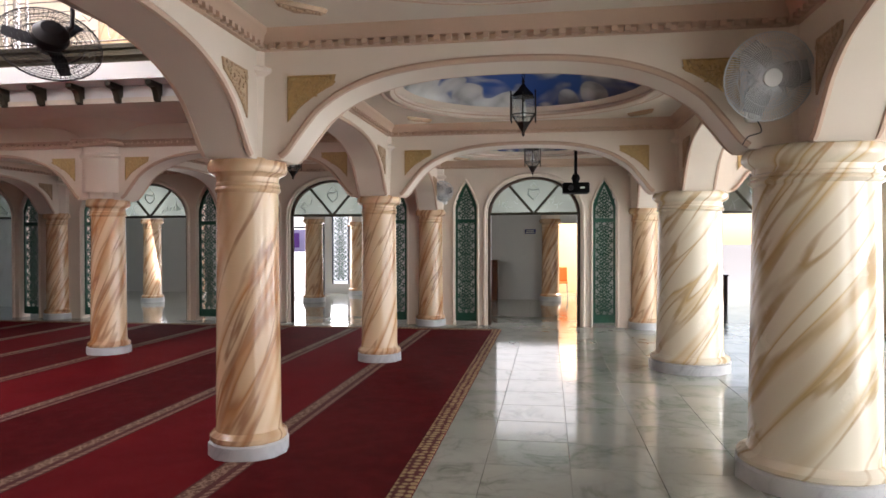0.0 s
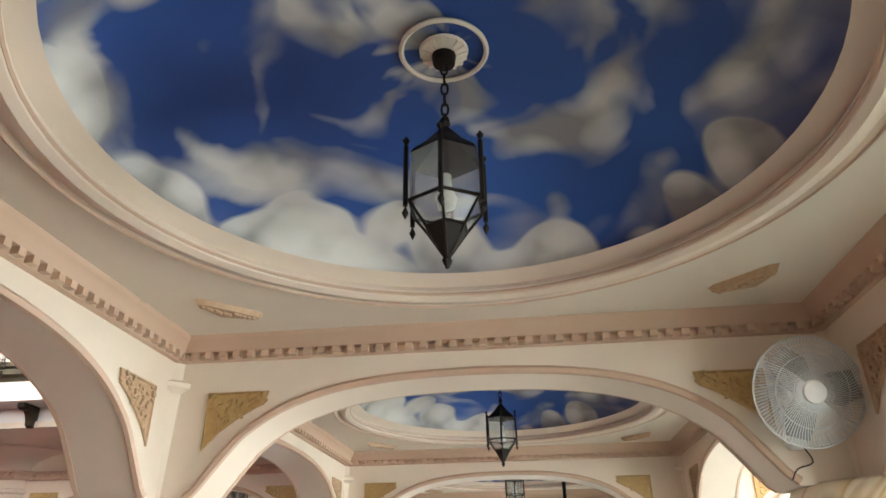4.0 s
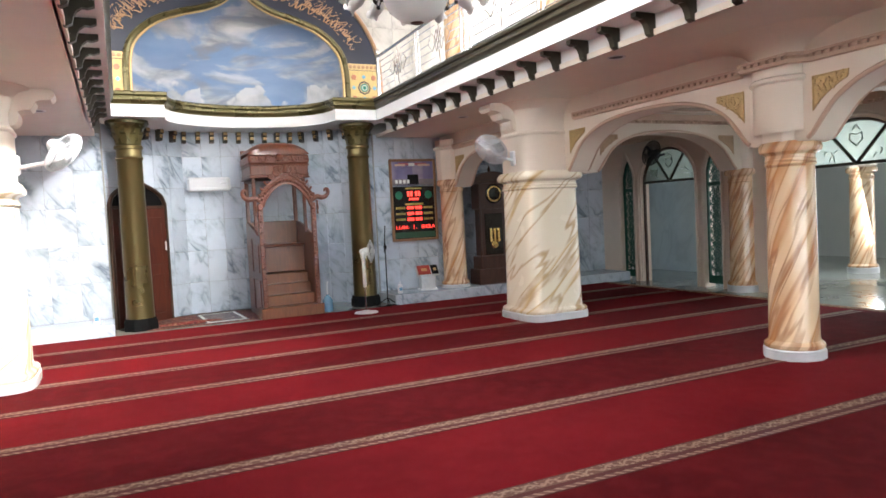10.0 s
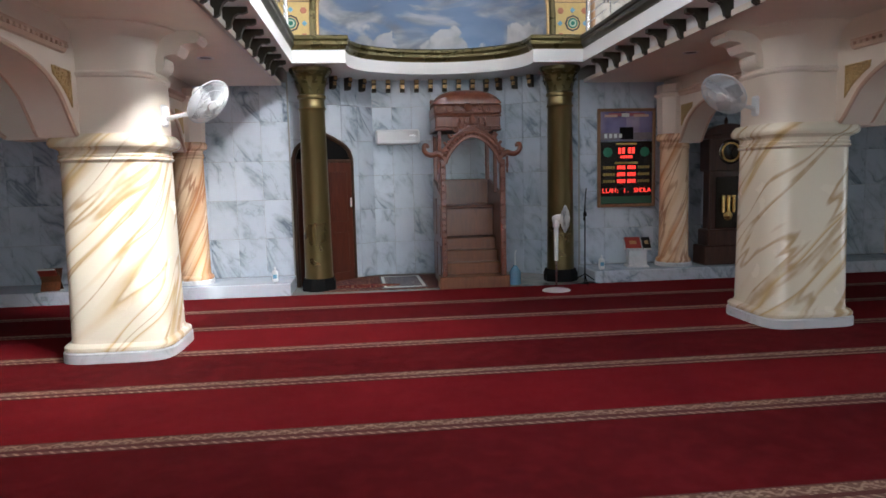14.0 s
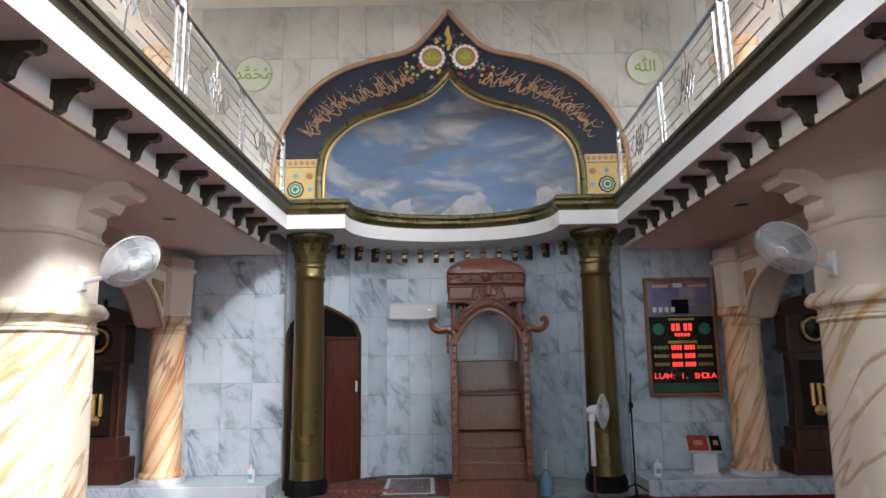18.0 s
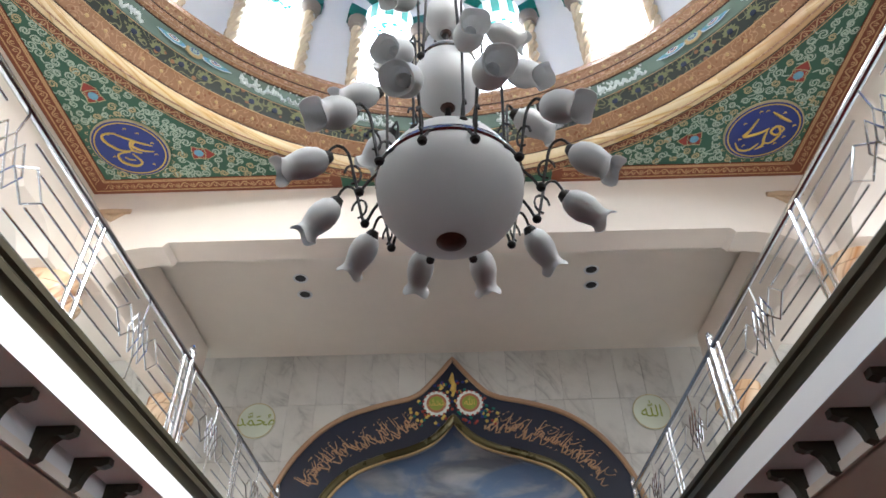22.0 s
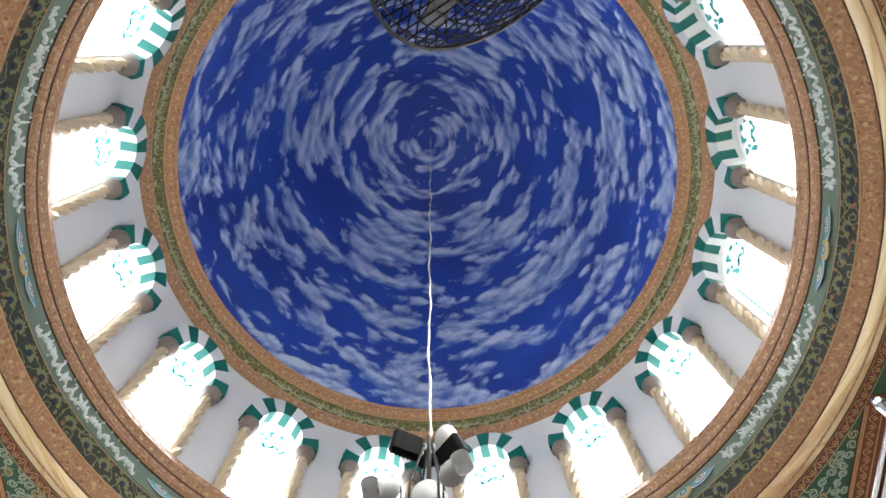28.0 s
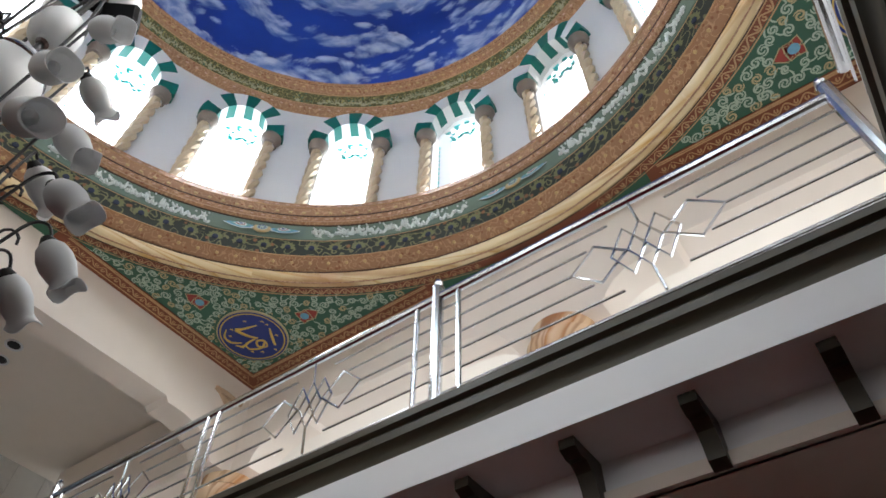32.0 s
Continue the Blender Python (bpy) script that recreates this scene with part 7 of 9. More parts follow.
for sx_ in (-1, 1):
    part("green_rosette", Mesh().lathe([(0.0, 0.008), (0.07, 0.006), (0.085, 0.0)], 8, m=Matrix.Translation((sx_ * 0.32, -0.04, 0.10)) @ Matrix.Rotation(radians(90), 4, "X")), plain("green_rosette_print", (0.02, 0.22, 0.12), 0.5, vary=0.5, scale=40), board)


def lit_digits(x, z, w, h, count, name):
    """A group of lit red numerals, each an upright bar cluster."""
    for k in range(count):
        cx = x + w * ((k + 0.5) / count - 0.5)
        part(name, Mesh().box(cx, -0.046, z, w / count * 0.72, 0.006, h, 0.006), M_LEDRED, board, "lit red numeral" if k == 0 else "")


lit_digits(-0.085, 0.125, 0.13, 0.10, 2, "clock_numeral")
lit_digits(0.085, 0.125, 0.13, 0.10, 2, "clock_numeral")
lit_digits(0, 0.02, 0.22, 0.045, 5, "lit_date")
for r_ in range(3):
    z = -0.155 - r_ * 0.115
    lit_digits(-0.09, z, 0.15, 0.062, 4, "lit_time")
    lit_digits(0.09, z, 0.15, 0.062, 4, "lit_time")
    for sx_ in (-1, 1):
        for k in range(5):
            part("caption_bar", Mesh().box(sx_ * 0.30 - 0.085 + k * 0.042, -0.044, z, 0.032, 0.006, 0.045), M_CAPTION, board)
for k, ch_ in enumerate("LLAH: 1. SHOLA"):
    if ch_ != " ":
        lettering(ch_, 0.105, M_LEDRED, "lit_letter", board, pose(-0.395 + k * 0.061, -0.046, -0.545, 90, 0, 0), "lit red letter of the running line" if k == 0 else "")
for k in range(4):
    part("arcade_bay", Mesh().box(-0.36 + k * 0.085, -0.049, 0.37, 0.05, 0.006, 0.07, 0.002), M_CALWHITE, board, "pale arcade in the picture" if k == 0 else "")
for k, w in enumerate((0.22, 0.13, 0.26)):
    part("title_bar", Mesh().box((-0.27, -0.02, 0.25)[k], -0.05, 0.70 + (0.01 if k == 1 else 0), w, 0.006, 0.06 if k == 1 else 0.04), M_CALWHITE if k == 1 else M_LEAFROSE, board)
for z, w in ((0.235, 0.36), (-0.08, 0.40)):
    part("caption_bar", Mesh().box(0, -0.044, z, w, 0.006, 0.035), M_CAPTION, board)

ac = thing("air_conditioner", "white wall-mounted split air conditioner on the marble", "air conditioner", pose(-0.61, 12.97, 2.465))
part("casing", Mesh().box(0, -0.10, 0.0, 0.78, 0.19, 0.26, 0.035), M_PLASTIC, ac)
part("flap", Mesh().box(0, -0.20, -0.09, 0.70, 0.012, 0.05, 0.004), M_PLASTIC, ac)
part("label", Mesh().box(0.25, -0.198, 0.02, 0.10, 0.004, 0.02), M_STEEL, ac, "small grey marking")


def fan_head(parent, dark, r=0.2, m_=None):
    """Cage, blades, hub and motor of a fan that faces -y."""
    mt = M_DARKSTEEL if dark else M_FANWIRE
    m_ = m_ or Matrix.Identity(4)
    cage = Mesh()
    q = Matrix.Rotation(radians(90), 4, "X")
    nr = 64 if dark else 100
    for k in range(nr):
        a = 2 * math.pi * k / nr
        for sgn in (1, -1):
            pts = [((0.2 + 0.8 * t) * r * math.cos(a + 0.25 * t), sgn * (-0.055 if not dark else -0.1) * math.cos(t * math.pi / 2), (0.2 + 0.8 * t) * r * math.sin(a + 0.25 * t)) for t in (0, 0.35, 0.7, 1.0)]
            cage.tube(pts, 0.0026 if not dark else 0.0022, 3, False)
    for rr, yy in ((r, 0.0), (0.66 * r, -0.038), (0.66 * r, 0.038), (0.35 * r, -0.05)):
        cage.tube([(rr * math.cos(2 * math.pi * k / 32), yy, rr * math.sin(2 * math.pi * k / 32)) for k in range(33)], 0.006 if rr == r else 0.003, 4, False)
    if dark:
        for k in range(1, 9):
            t = 0.2 + 0.095 * k
            for sgn in (-1, 1):
                cage.tube([(t * r * math.cos(2 * math.pi * j / 28), sgn * 0.1 * math.cos((t - 0.2) / 0.8 * math.pi / 2), t * r * math.sin(2 * math.pi * j / 28)) for j in range(29)], 0.0025, 3, False)
    tagged(part("cage", cage, mt, parent, "wire cage", m_), "wire cage", kind="stuff")
    for k in range(3):
        a = 2 * math.pi * k / 3 + 0.3
        pts = [(0.15, -0.12), (0.45, -0.2), (0.85, -0.17), (0.88, 0.06), (0.5, 0.1), (0.15, 0.1)] if dark else [(0.15, -0.25), (0.45, -0.42), (0.85, -0.34), (0.88, 0.12), (0.5, 0.2), (0.15, 0.2)]
        row = [(r * (x * math.cos(a) - y * math.sin(a)), 0.02 * (y / 0.4), r * (x * math.sin(a) + y * math.cos(a))) for x, y in pts]
        bl = Mesh()
        bl.v = row + [(x, y + 0.004, z) for x, y, z in row]
        bl.f = [tuple(range(6)), tuple(range(11, 5, -1))] + [(i, (i + 1) % 6, 6 + (i + 1) % 6, 6 + i) for i in range(6)]
        part("blade", bl, M_DARKSTEEL if dark else M_FANBLADE, parent, "", m_)
    part("hub", Mesh().lathe([(0.0, 0.07), (0.2 * r, 0.065), (0.24 * r, 0.045), (0.24 * r, 0.0)], 20, m=q), M_DARKSTEEL if dark else M_PLASTIC, parent, "", m_)
    part("motor", Mesh().lathe([(0.0, -0.20), (0.2 * r, -0.19), (0.34 * r, -0.13), (0.36 * r, -0.06), (0.2 * r, -0.03)], 20, m=q), M_DARKSTEEL if dark else M_PLASTIC, parent, "", m_)


sf = thing("standing_fan", "white pedestal fan on the red carpet", "fan", pose(1.60, 10.52, 0.016))
part("foot", Mesh().lathe([(0.0, 0.045), (0.05, 0.045), (0.09, 0.03), (0.20, 0.015), (0.21, 0.0), (0.0, 0.0)], 32), M_PLASTIC, sf)
part("pole", Mesh().tube([(0, 0, 0.02), (0, 0, 0.55)], 0.013, 10), M_STEEL, sf)
part("sleeve", Mesh().tube([(0, 0, 0.45), (0, 0, 0.95)], [0.03, 0.034], 12), M_PLASTIC, sf)
part("neck", Mesh().box(0.0, 0.0, 1.0, 0.09, 0.09, 0.12, 0.02), M_PLASTIC, sf)
fan_head(sf, False, 0.20, pose(0.13, -0.03, 1.07, 0, 0, 62))

mic = thing("microphone_stand", "black microphone stand beside the bronze column", "microphone stand", pose(2.2, 11.02, 0.016))
part("pole", Mesh().tube([(0, 0, 0.02), (0, 0, 1.25)], 0.011, 8), M_BLACK, mic)
part("boom", Mesh().tube([(-0.02, 0, 1.0), (0.02, 0, 1.5)], 0.009, 8), M_BLACK, mic)
part("clutch", Mesh().box(0, 0, 1.1, 0.05, 0.05, 0.07, 0.01), M_BLACK, mic)
for k in range(3):
    a = 2 * math.pi * k / 3 + 0.4
    part("leg", Mesh().tube([(0, 0, 0.16), (0.24 * math.cos(a), 0.24 * math.sin(a), 0.012)], 0.009, 6), M_BLACK, mic)
cable = thing("cable", "loose black cable lying by the microphone stand", "cable", pose(0, 0, 0.016))
part("cord", Mesh().tube([(2.05, 11.0, 0.01), (2.2, 10.97, 0.01), (2.35, 10.99, 0.02), (2.3, 11.01, 0.03), (2.15, 10.99, 0.02), (2.4, 10.98, 0.01)], 0.008, 5), M_BLACK, cable)

rug = thing("prayer_rug", "white and blue patterned prayer rug on the niche floor", "rug", pose(-0.64, 12.0, 0.012, 0, 0, 2))
part("field", Mesh().box(0, 0, 0.004, 0.72, 1.3, 0.008, 0.002), M_RUGFIELD, rug)
for sx_ in (-1, 1):
    part("edge_band", Mesh().box(sx_ * 0.31, 0, 0.009, 0.05, 1.2, 0.006, 0.001), M_CALWHITE, rug, "pale woven edge")
    part("edge_band", Mesh().box(0, sx_ * 0.58, 0.009, 0.66, 0.05, 0.006, 0.001), M_CALWHITE, rug, "pale woven edge")
runner = thing("niche_carpet", "dark red patterned carpet folded in the niche", "carpet", pose(-0.8, 12.05, 0.0))
part("fold", Mesh().box(0, 0, 0.005, 2.2, 1.5, 0.01, 0.002), scroll_paint("dark_red_rug", (0.10, 0.02, 0.018), (0.25, 0.13, 0.08), (0.05, 0.02, 0.03), 8.0, rough=0.9), runner)
part("fold", Mesh().tube([(-0.9, -0.45, 0.02), (-0.3, -0.5, 0.025), (0.1, -0.42, 0.02)], [0.03, 0.045, 0.02], 8), scroll_paint("dark_red_fold", (0.16, 0.03, 0.025), (0.25, 0.13, 0.08), (0.06, 0.02, 0.03), 10.0, rough=0.9), runner)

jug = thing("water_bottle", "blue-tinted plastic water jug with a pump beside the pulpit", "water jug", pose(1.15, 11.35, 0.0))
part("body", Mesh().lathe([(0.0, 0.0), (0.09, 0.0), (0.095, 0.02), (0.09, 0.10), (0.095, 0.2), (0.06, 0.26), (0.03, 0.29), (0.03, 0.31)], 24), plain("blue_tinted_plastic", (0.16, 0.30, 0.42), 0.15, vary=0.2), jug)
part("pump", Mesh().tube([(0, 0, 0.30), (0, 0, 0.50), (0.02, 0, 0.55)], 0.012, 8), M_PLASTIC, jug)
for x in (2.55, -2.62):
    tb = thing("tissue_bottle", "white plastic bottle standing on the marble step", "bottle", pose(x, 11.25, 0.2), group="white bottles")
    part("body", Mesh().box(0, 0, 0.09, 0.09, 0.07, 0.18, 0.02), M_PLASTIC, tb)
    part("cap", Mesh().tube([(0, 0, 0.18), (0, 0, 0.23)], 0.015, 8), M_PLASTIC, tb)
    part("label", Mesh().box(0, -0.036, 0.09, 0.06, 0.003, 0.06), M_CARTBLUE, tb, "small printed marking")
lec = thing("book_lectern", "small grey-white lectern on the marble step", "lectern", pose(3.22, 11.45, 0.2, 0, 0, -12))
part("body", Mesh().box(0, 0.02, 0.16, 0.30, 0.22, 0.32, 0.012), M_PLINTH, lec)
part("foot", Mesh().box(0, 0.02, 0.015, 0.36, 0.28, 0.03, 0.008), M_PLINTH, lec)
part("top", Mesh().box(0, 0, 0, 0.44, 0.26, 0.025, 0.008), M_PLINTH, lec, "sloping top", pose(0, 0.0, 0.36, 38, 0, 0))
for dx, w, mt, lb in ((-0.07, 0.25, M_REDPAINT, "red-bound book lying on the sloping lectern"), (0.145, 0.13, M_BLACK, "black-bound book lying on the sloping lectern")):
    bk = thing("book", lb, "book", pose(3.22, 11.45, 0.2, 0, 0, -12) @ pose(dx, 0.0, 0.36, 38, 0, 0) @ pose(0, 0.0, 0.034))
    part("cover", Mesh().box(0, 0, 0, w, 0.27, 0.035, 0.006), mt, bk)
    part("page_block", Mesh().box(0.003, -0.003, 0, w - 0.004, 0.268, 0.026, 0.002), M_CALWHITE, bk)
    part("title", Mesh().box(0, 0, 0.019, w * 0.45, 0.08, 0.003), M_GOLD, bk, "gilt cover ornament")
for bx, by, bt in ((-5.3, 11.3, -15), (-5.9, 11.3, 10)):
    rs = thing("book_stand", "wooden folding book stand with an open red book", "book stand", pose(bx, by, 0.2, 0, 0, bt), group="book stands")
    for sgn in (-1, 1):
        part("leaf", Mesh().strip([Vector((-0.13, 0, 0.12)), Vector((-0.13, sgn * 0.13, 0.30))], [Vector((0.13, 0, 0.12)), Vector((0.13, sgn * 0.13, 0.30))], (0, 0, 0.015)), M_WOODLIGHT, rs)
        part("leg", Mesh().strip([Vector((-0.13, 0, 0.12)), Vector((-0.13, sgn * 0.10, 0.0))], [Vector((0.13, 0, 0.12)), Vector((0.13, sgn * 0.10, 0.0))], (0, 0, 0.015)), M_WOODLIGHT, rs)
    bk = thing("book", "red-bound book lying on the folding stand", "book", pose(bx, by - 0.07, 0.44, -38, 0, bt))
    part("cover", Mesh().box(0, 0, 0, 0.24, 0.30, 0.035, 0.006), M_REDPAINT, bk)
    part("page_block", Mesh().box(0, -0.004, 0.0, 0.235, 0.295, 0.026, 0.002), M_CALWHITE, bk)
    part("title", Mesh().box(0, 0, 0.019, 0.12, 0.10, 0.003), M_GOLD, bk, "gilt cover ornament")

# ---------------------------------------------------------------- east doors and lattices
def strokes_mesh(seed, x0, x1, z0, z1, n, r, y):
    """Decorative marks within a field, as short curved strokes on an upright plane."""
    rng, m = random.Random(seed), Mesh()
    for k in range(n):
        x, z = rng.uniform(x0, x1), rng.uniform(z0, z1)
        a, b = rng.uniform(0, 6.28), rng.uniform(-1.5, 1.5)
        pts = []
        for t in range(6):
            pts.append((x, y, z))
            x, z = x + 0.022 * math.cos(a), z + 0.022 * math.sin(a)
            a += b / 5
        m.tube(pts, [r * 0.5, r, r, r, r, r * 0.5], 4)
    return m


def fan_door(c_, w_):
    """Frame, fanlight and glass of one arched doorway; the doorway itself stands open."""
    d = thing("arched_doorway", "open arched doorway with a dark frame and a glazed fanlight", "doorway", pose(WALL_X + 0.10, c_, 0, 0, 0, -90), group="arched doorways", kind="structure")
    rise = 0.70
    arcp = [(w_ * math.cos(math.pi * k / 20), 0, 2.13 + rise * math.sin(math.pi * k / 20)) for k in range(21)]
    part("frame", Mesh().tube([(w_ - 0.03, 0, 0.0), (w_ - 0.03, 0, 2.13)] + [(x * 0.965, y, z - 0.02) for x, y, z in arcp[1:-1]] + [(-w_ + 0.03, 0, 2.13), (-w_ + 0.03, 0, 0.0)], 0.035, 6), M_DOORFRAME, d)
    part("transom", Mesh().box(0, 0, 2.13, 2 * w_ - 0.06, 0.07, 0.05, 0.01), M_FANBAR, d)
    for sgn in (-1, 1):
        part("spoke", Mesh().tube([(sgn * 0.02, 0, 2.15), (sgn * w_ * 0.56, 0, 2.13 + rise * 0.81)], 0.028, 6), M_FANBAR, d)
    m = Mesh()
    m.v = [(0, 0.012, 2.15)] + [(x * 0.97, 0.012, z - 0.01) for x, y, z in arcp]
    m.f = [(0, k, k + 1) for k in range(1, 21)]
    g = part("fanlight", m, M_FANGLASS, d, "pale green etched glass")
    part("etching", strokes_mesh(int(c_ * 7), -w_ * 0.78, -w_ * 0.34, 2.24, 2.42, 8, 0.011, -0.01), M_LETTER, g)
    part("etching", strokes_mesh(int(c_ * 7) + 1, w_ * 0.34, w_ * 0.78, 2.24, 2.42, 8, 0.011, -0.01), M_LETTER, g)
    part("etching", Mesh().tube([(0.0, -0.01, 2.40), (0.10, -0.01, 2.50), (0.09, -0.01, 2.60), (0, -0.01, 2.57), (-0.09, -0.01, 2.60), (-0.10, -0.01, 2.50), (0.0, -0.01, 2.40)], 0.014, 4), M_LETTER, g)
    part("etching", Mesh().tube([(-0.06, -0.01, 2.66), (0.0, -0.01, 2.72), (0.06, -0.01, 2.66)], 0.016, 4), M_LETTER, g)
    # plaster surround
    sur = [((w_ + 0.055) * (x / w_), -0.115, 2.13 + (rise + 0.055) * ((z - 2.13) / rise)) for x, y, z in arcp]
    part("surround", Mesh().tube([(w_ + 0.055, -0.115, 0.0)] + sur + [(-w_ - 0.055, -0.115, 0.0)], 0.03, 6), M_PLASTER, d)
    return d


def lattice_mesh(w=0.405, z0=0.08, zs=2.28, tip=2.74):
    """Pointed lattice: a frame filled with interlaced rings and stars."""
    frame_, fill = Mesh(), Mesh()
    hw = w / 2
    outline = [(-hw, z0), (-hw, zs)] + [(-hw * (1 - t), zs + (tip - zs) * t ** 0.8) for t in (0.2, 0.4, 0.6, 0.8, 1.0)] + [(hw * (1 - t), zs + (tip - zs) * t ** 0.8) for t in (0.8, 0.6, 0.4, 0.2)] + [(hw, zs), (hw, z0), (-hw, z0)]
    inner = [(x * 0.80, z0 + 0.05 + (z - z0 - 0.02) * 0.955) for x, z in outline]
    frame_.strip([Vector((x, -0.02, z)) for x, z in inner], [Vector((x, -0.02, z)) for x, z in outline], (0, 0.04, 0))
    frame_.box(0, 0, 2.0, w * 0.85, 0.03, 0.07)
    frame_.box(0, 0, 0.16, w * 0.85, 0.03, 0.14)
    r = 0.084
    z, row = z0 + 0.22, 0
    while z < 2.60:
        lim = hw * 0.84 if z < zs else hw * 0.84 * max(0.0, 1 - ((z - zs) / (tip - zs)) ** 1.25)
        for k in range(-2, 3):
            x = k * 0.108 + (0.054 if row % 2 else 0)
            if abs(x) + r * 0.5 < lim + 0.02 and not 1.94 < z < 2.06:
                fill.tube([(x + r * math.cos(2 * math.pi * a / 8), 0, z + r * math.sin(2 * math.pi * a / 8)) for a in range(9)], 0.0105, 4, False)
        if row % 3 == 0 and z < 1.9:
            fill.tube([(-lim, 0.004, z - 0.05), (lim, 0.004, z + 0.07)], 0.008, 4, False)
            fill.tube([(lim, 0.004, z - 0.05), (-lim, 0.004, z + 0.07)], 0.008, 4, False)
        z += 0.088
        row += 1
    return frame_, fill


lf_, lp_ = lattice_mesh()
lf_d, lp_d = lf_.data("lattice_frame", M_LATTICE), lp_.data("lattice_pattern", M_LATTICE)
lp_glare = lattice_mesh()[1].data("lattice_pattern", M_TEALGLARE)
for c_, w_ in DOORS:
    fan_door(c_, w_)
    for off in (-w_ - 0.44, w_ + 0.42):
        la = thing("lattice_window", "narrow pointed window with a dark green interlaced lattice", "window", pose(WALL_X + 0.09, c_ + off, 0, 0, 0, -90), group="lattice windows", kind="structure")
        part("lattice_frame", lf_d, None, la)
        part("lattice_pattern", lp_d, None, la)
        pts = [(-0.24, -0.105, 0.0), (-0.24, -0.105, 2.3)] + [(-0.24 * (1 - t), -0.105, 2.3 + 0.50 * t ** 0.8) for t in (0.25, 0.5, 0.75, 1.0)] + [(0.24 * (1 - t), -0.105, 2.3 + 0.50 * t ** 0.8) for t in (0.75, 0.5, 0.25)] + [(0.24, -0.105, 2.3), (0.24, -0.105, 0.0)]
        part("surround", Mesh().tube(pts, 0.022, 6), M_PLASTER, la)

# ---------------------------------------------------------------- the porch beyond the east doors
m = Mesh()
wall_strip(m, (15.4, -0.2), (15.4, 13.0), (1, 0), 0, 3.4, [(4.345, 0.26, lambda t: 2.45), (6.23, 1.37, lambda t: 2.45)])
setting("wall_porch", m, M_PORCH, "pale grey-white wall of the porch with a doorway and a window", "wall")
m = Mesh()
wall_strip(m, (13.9, -8.2), (13.9, -0.2), (1, 0), 0, 3.4, [(5.45, 0.45, lambda t: 2.1), (1.2, 0.6, lambda t: 2.4)])
setting("wall_porch_0", m, M_PORCH, "pale grey-white wall of the porch with openings", "wall")
for k, (px, py, sx_, sy_) in enumerate(((14.65, -0.12, 1.5, 0.16), (11.9, 13.05, 7.3, 0.2), (11.0, -8.1, 6.0, 0.2), (10.25, 10.8, 0.2, 4.2))):
    setting("wall_porch_%d" % (k + 1), Mesh().box(px, py, 1.7, sx_, sy_, 3.4), M_PORCHSTONE if k == 3 else M_PORCH, "polished white-green marble wall of the porch" if k == 3 else "plain pale grey-white wall of the porch", "wall")
setting("ceiling_porch", Mesh().box(11.9, 2.4, 3.46, 7.8, 21.5, 0.12), M_WHITE, "white porch ceiling", "ceiling")
for x, y in ((12.5, 3.97), (14.0, 8.2), (15.15, 3.52), (13.7, -2.3), (10.4, -4.0), (11.9, 8.3)):
    copy_thing(round_col, pose(x, y, 0))
cab = thing("cupboard", "brown wooden cupboard against the porch wall", "cupboard", pose(13.65, -0.62, 0))
part("body", Mesh().box(0, 0, 0.55, 0.4, 0.5, 1.1, 0.01), M_WOODLIGHT, cab)
part("door", Mesh().box(-0.205, 0, 0.55, 0.015, 0.46, 1.0, 0.004), M_WOODRED, cab)
sg = thing("door_sign", "small dark blue sign on the pale wall", "sign", pose(13.88, -1.75, 1.88))
part("plate", Mesh().box(-0.01, 0, 0, 0.012, 0.3, 0.12, 0.003), M_BLUE, sg)
part("text_bar", Mesh().box(-0.018, 0, 0.02, 0.004, 0.2, 0.025), M_CALWHITE, sg)
part("text_bar", Mesh().box(-0.018, 0, -0.025, 0.004, 0.24, 0.025), M_CALWHITE, sg)
ch_ = thing("chair", "orange plastic chair in the bright room", "chair", pose(14.9, -2.6, -0.01))
part("seat", Mesh().box(0, 0, 0.43, 0.4, 0.4, 0.04, 0.015), plain("orange_plastic", (0.75, 0.22, 0.05), 0.4), ch_)
part("backrest", Mesh().box(0.19, 0, 0.66, 0.04, 0.38, 0.42, 0.015), plain("orange_plastic_back", (0.75, 0.22, 0.05), 0.4), ch_)
for a, b in ((-1, -1), (-1, 1), (1, -1), (1, 1)):
    part("leg", Mesh().tube([(a * 0.17, b * 0.17, 0.42), (a * 0.2, b * 0.2, 0.0)], 0.015, 6), M_STEEL, ch_)
setting("floor_room", Mesh().box(16.0, -2.7, -0.055, 1.9, 3.0, 0.13), M_FLOOR, "tile floor of the lit room", "floor")
setting("wall_room", Mesh().box(16.5, -2.7, 1.6, 0.15, 3.2, 3.4), plain("warm_cream_room_wall", (0.80, 0.62, 0.42), 0.6), "warm cream wall of the lit room", "wall")
# warm lamp added to brighten the room, which has no window of its own
area_lamp("room_daylight", look((15.2, -4.0, 2.6), (15.8, -2.6, 0.8)), 1.4, 1.4, 160, (1.0, 0.80, 0.55))
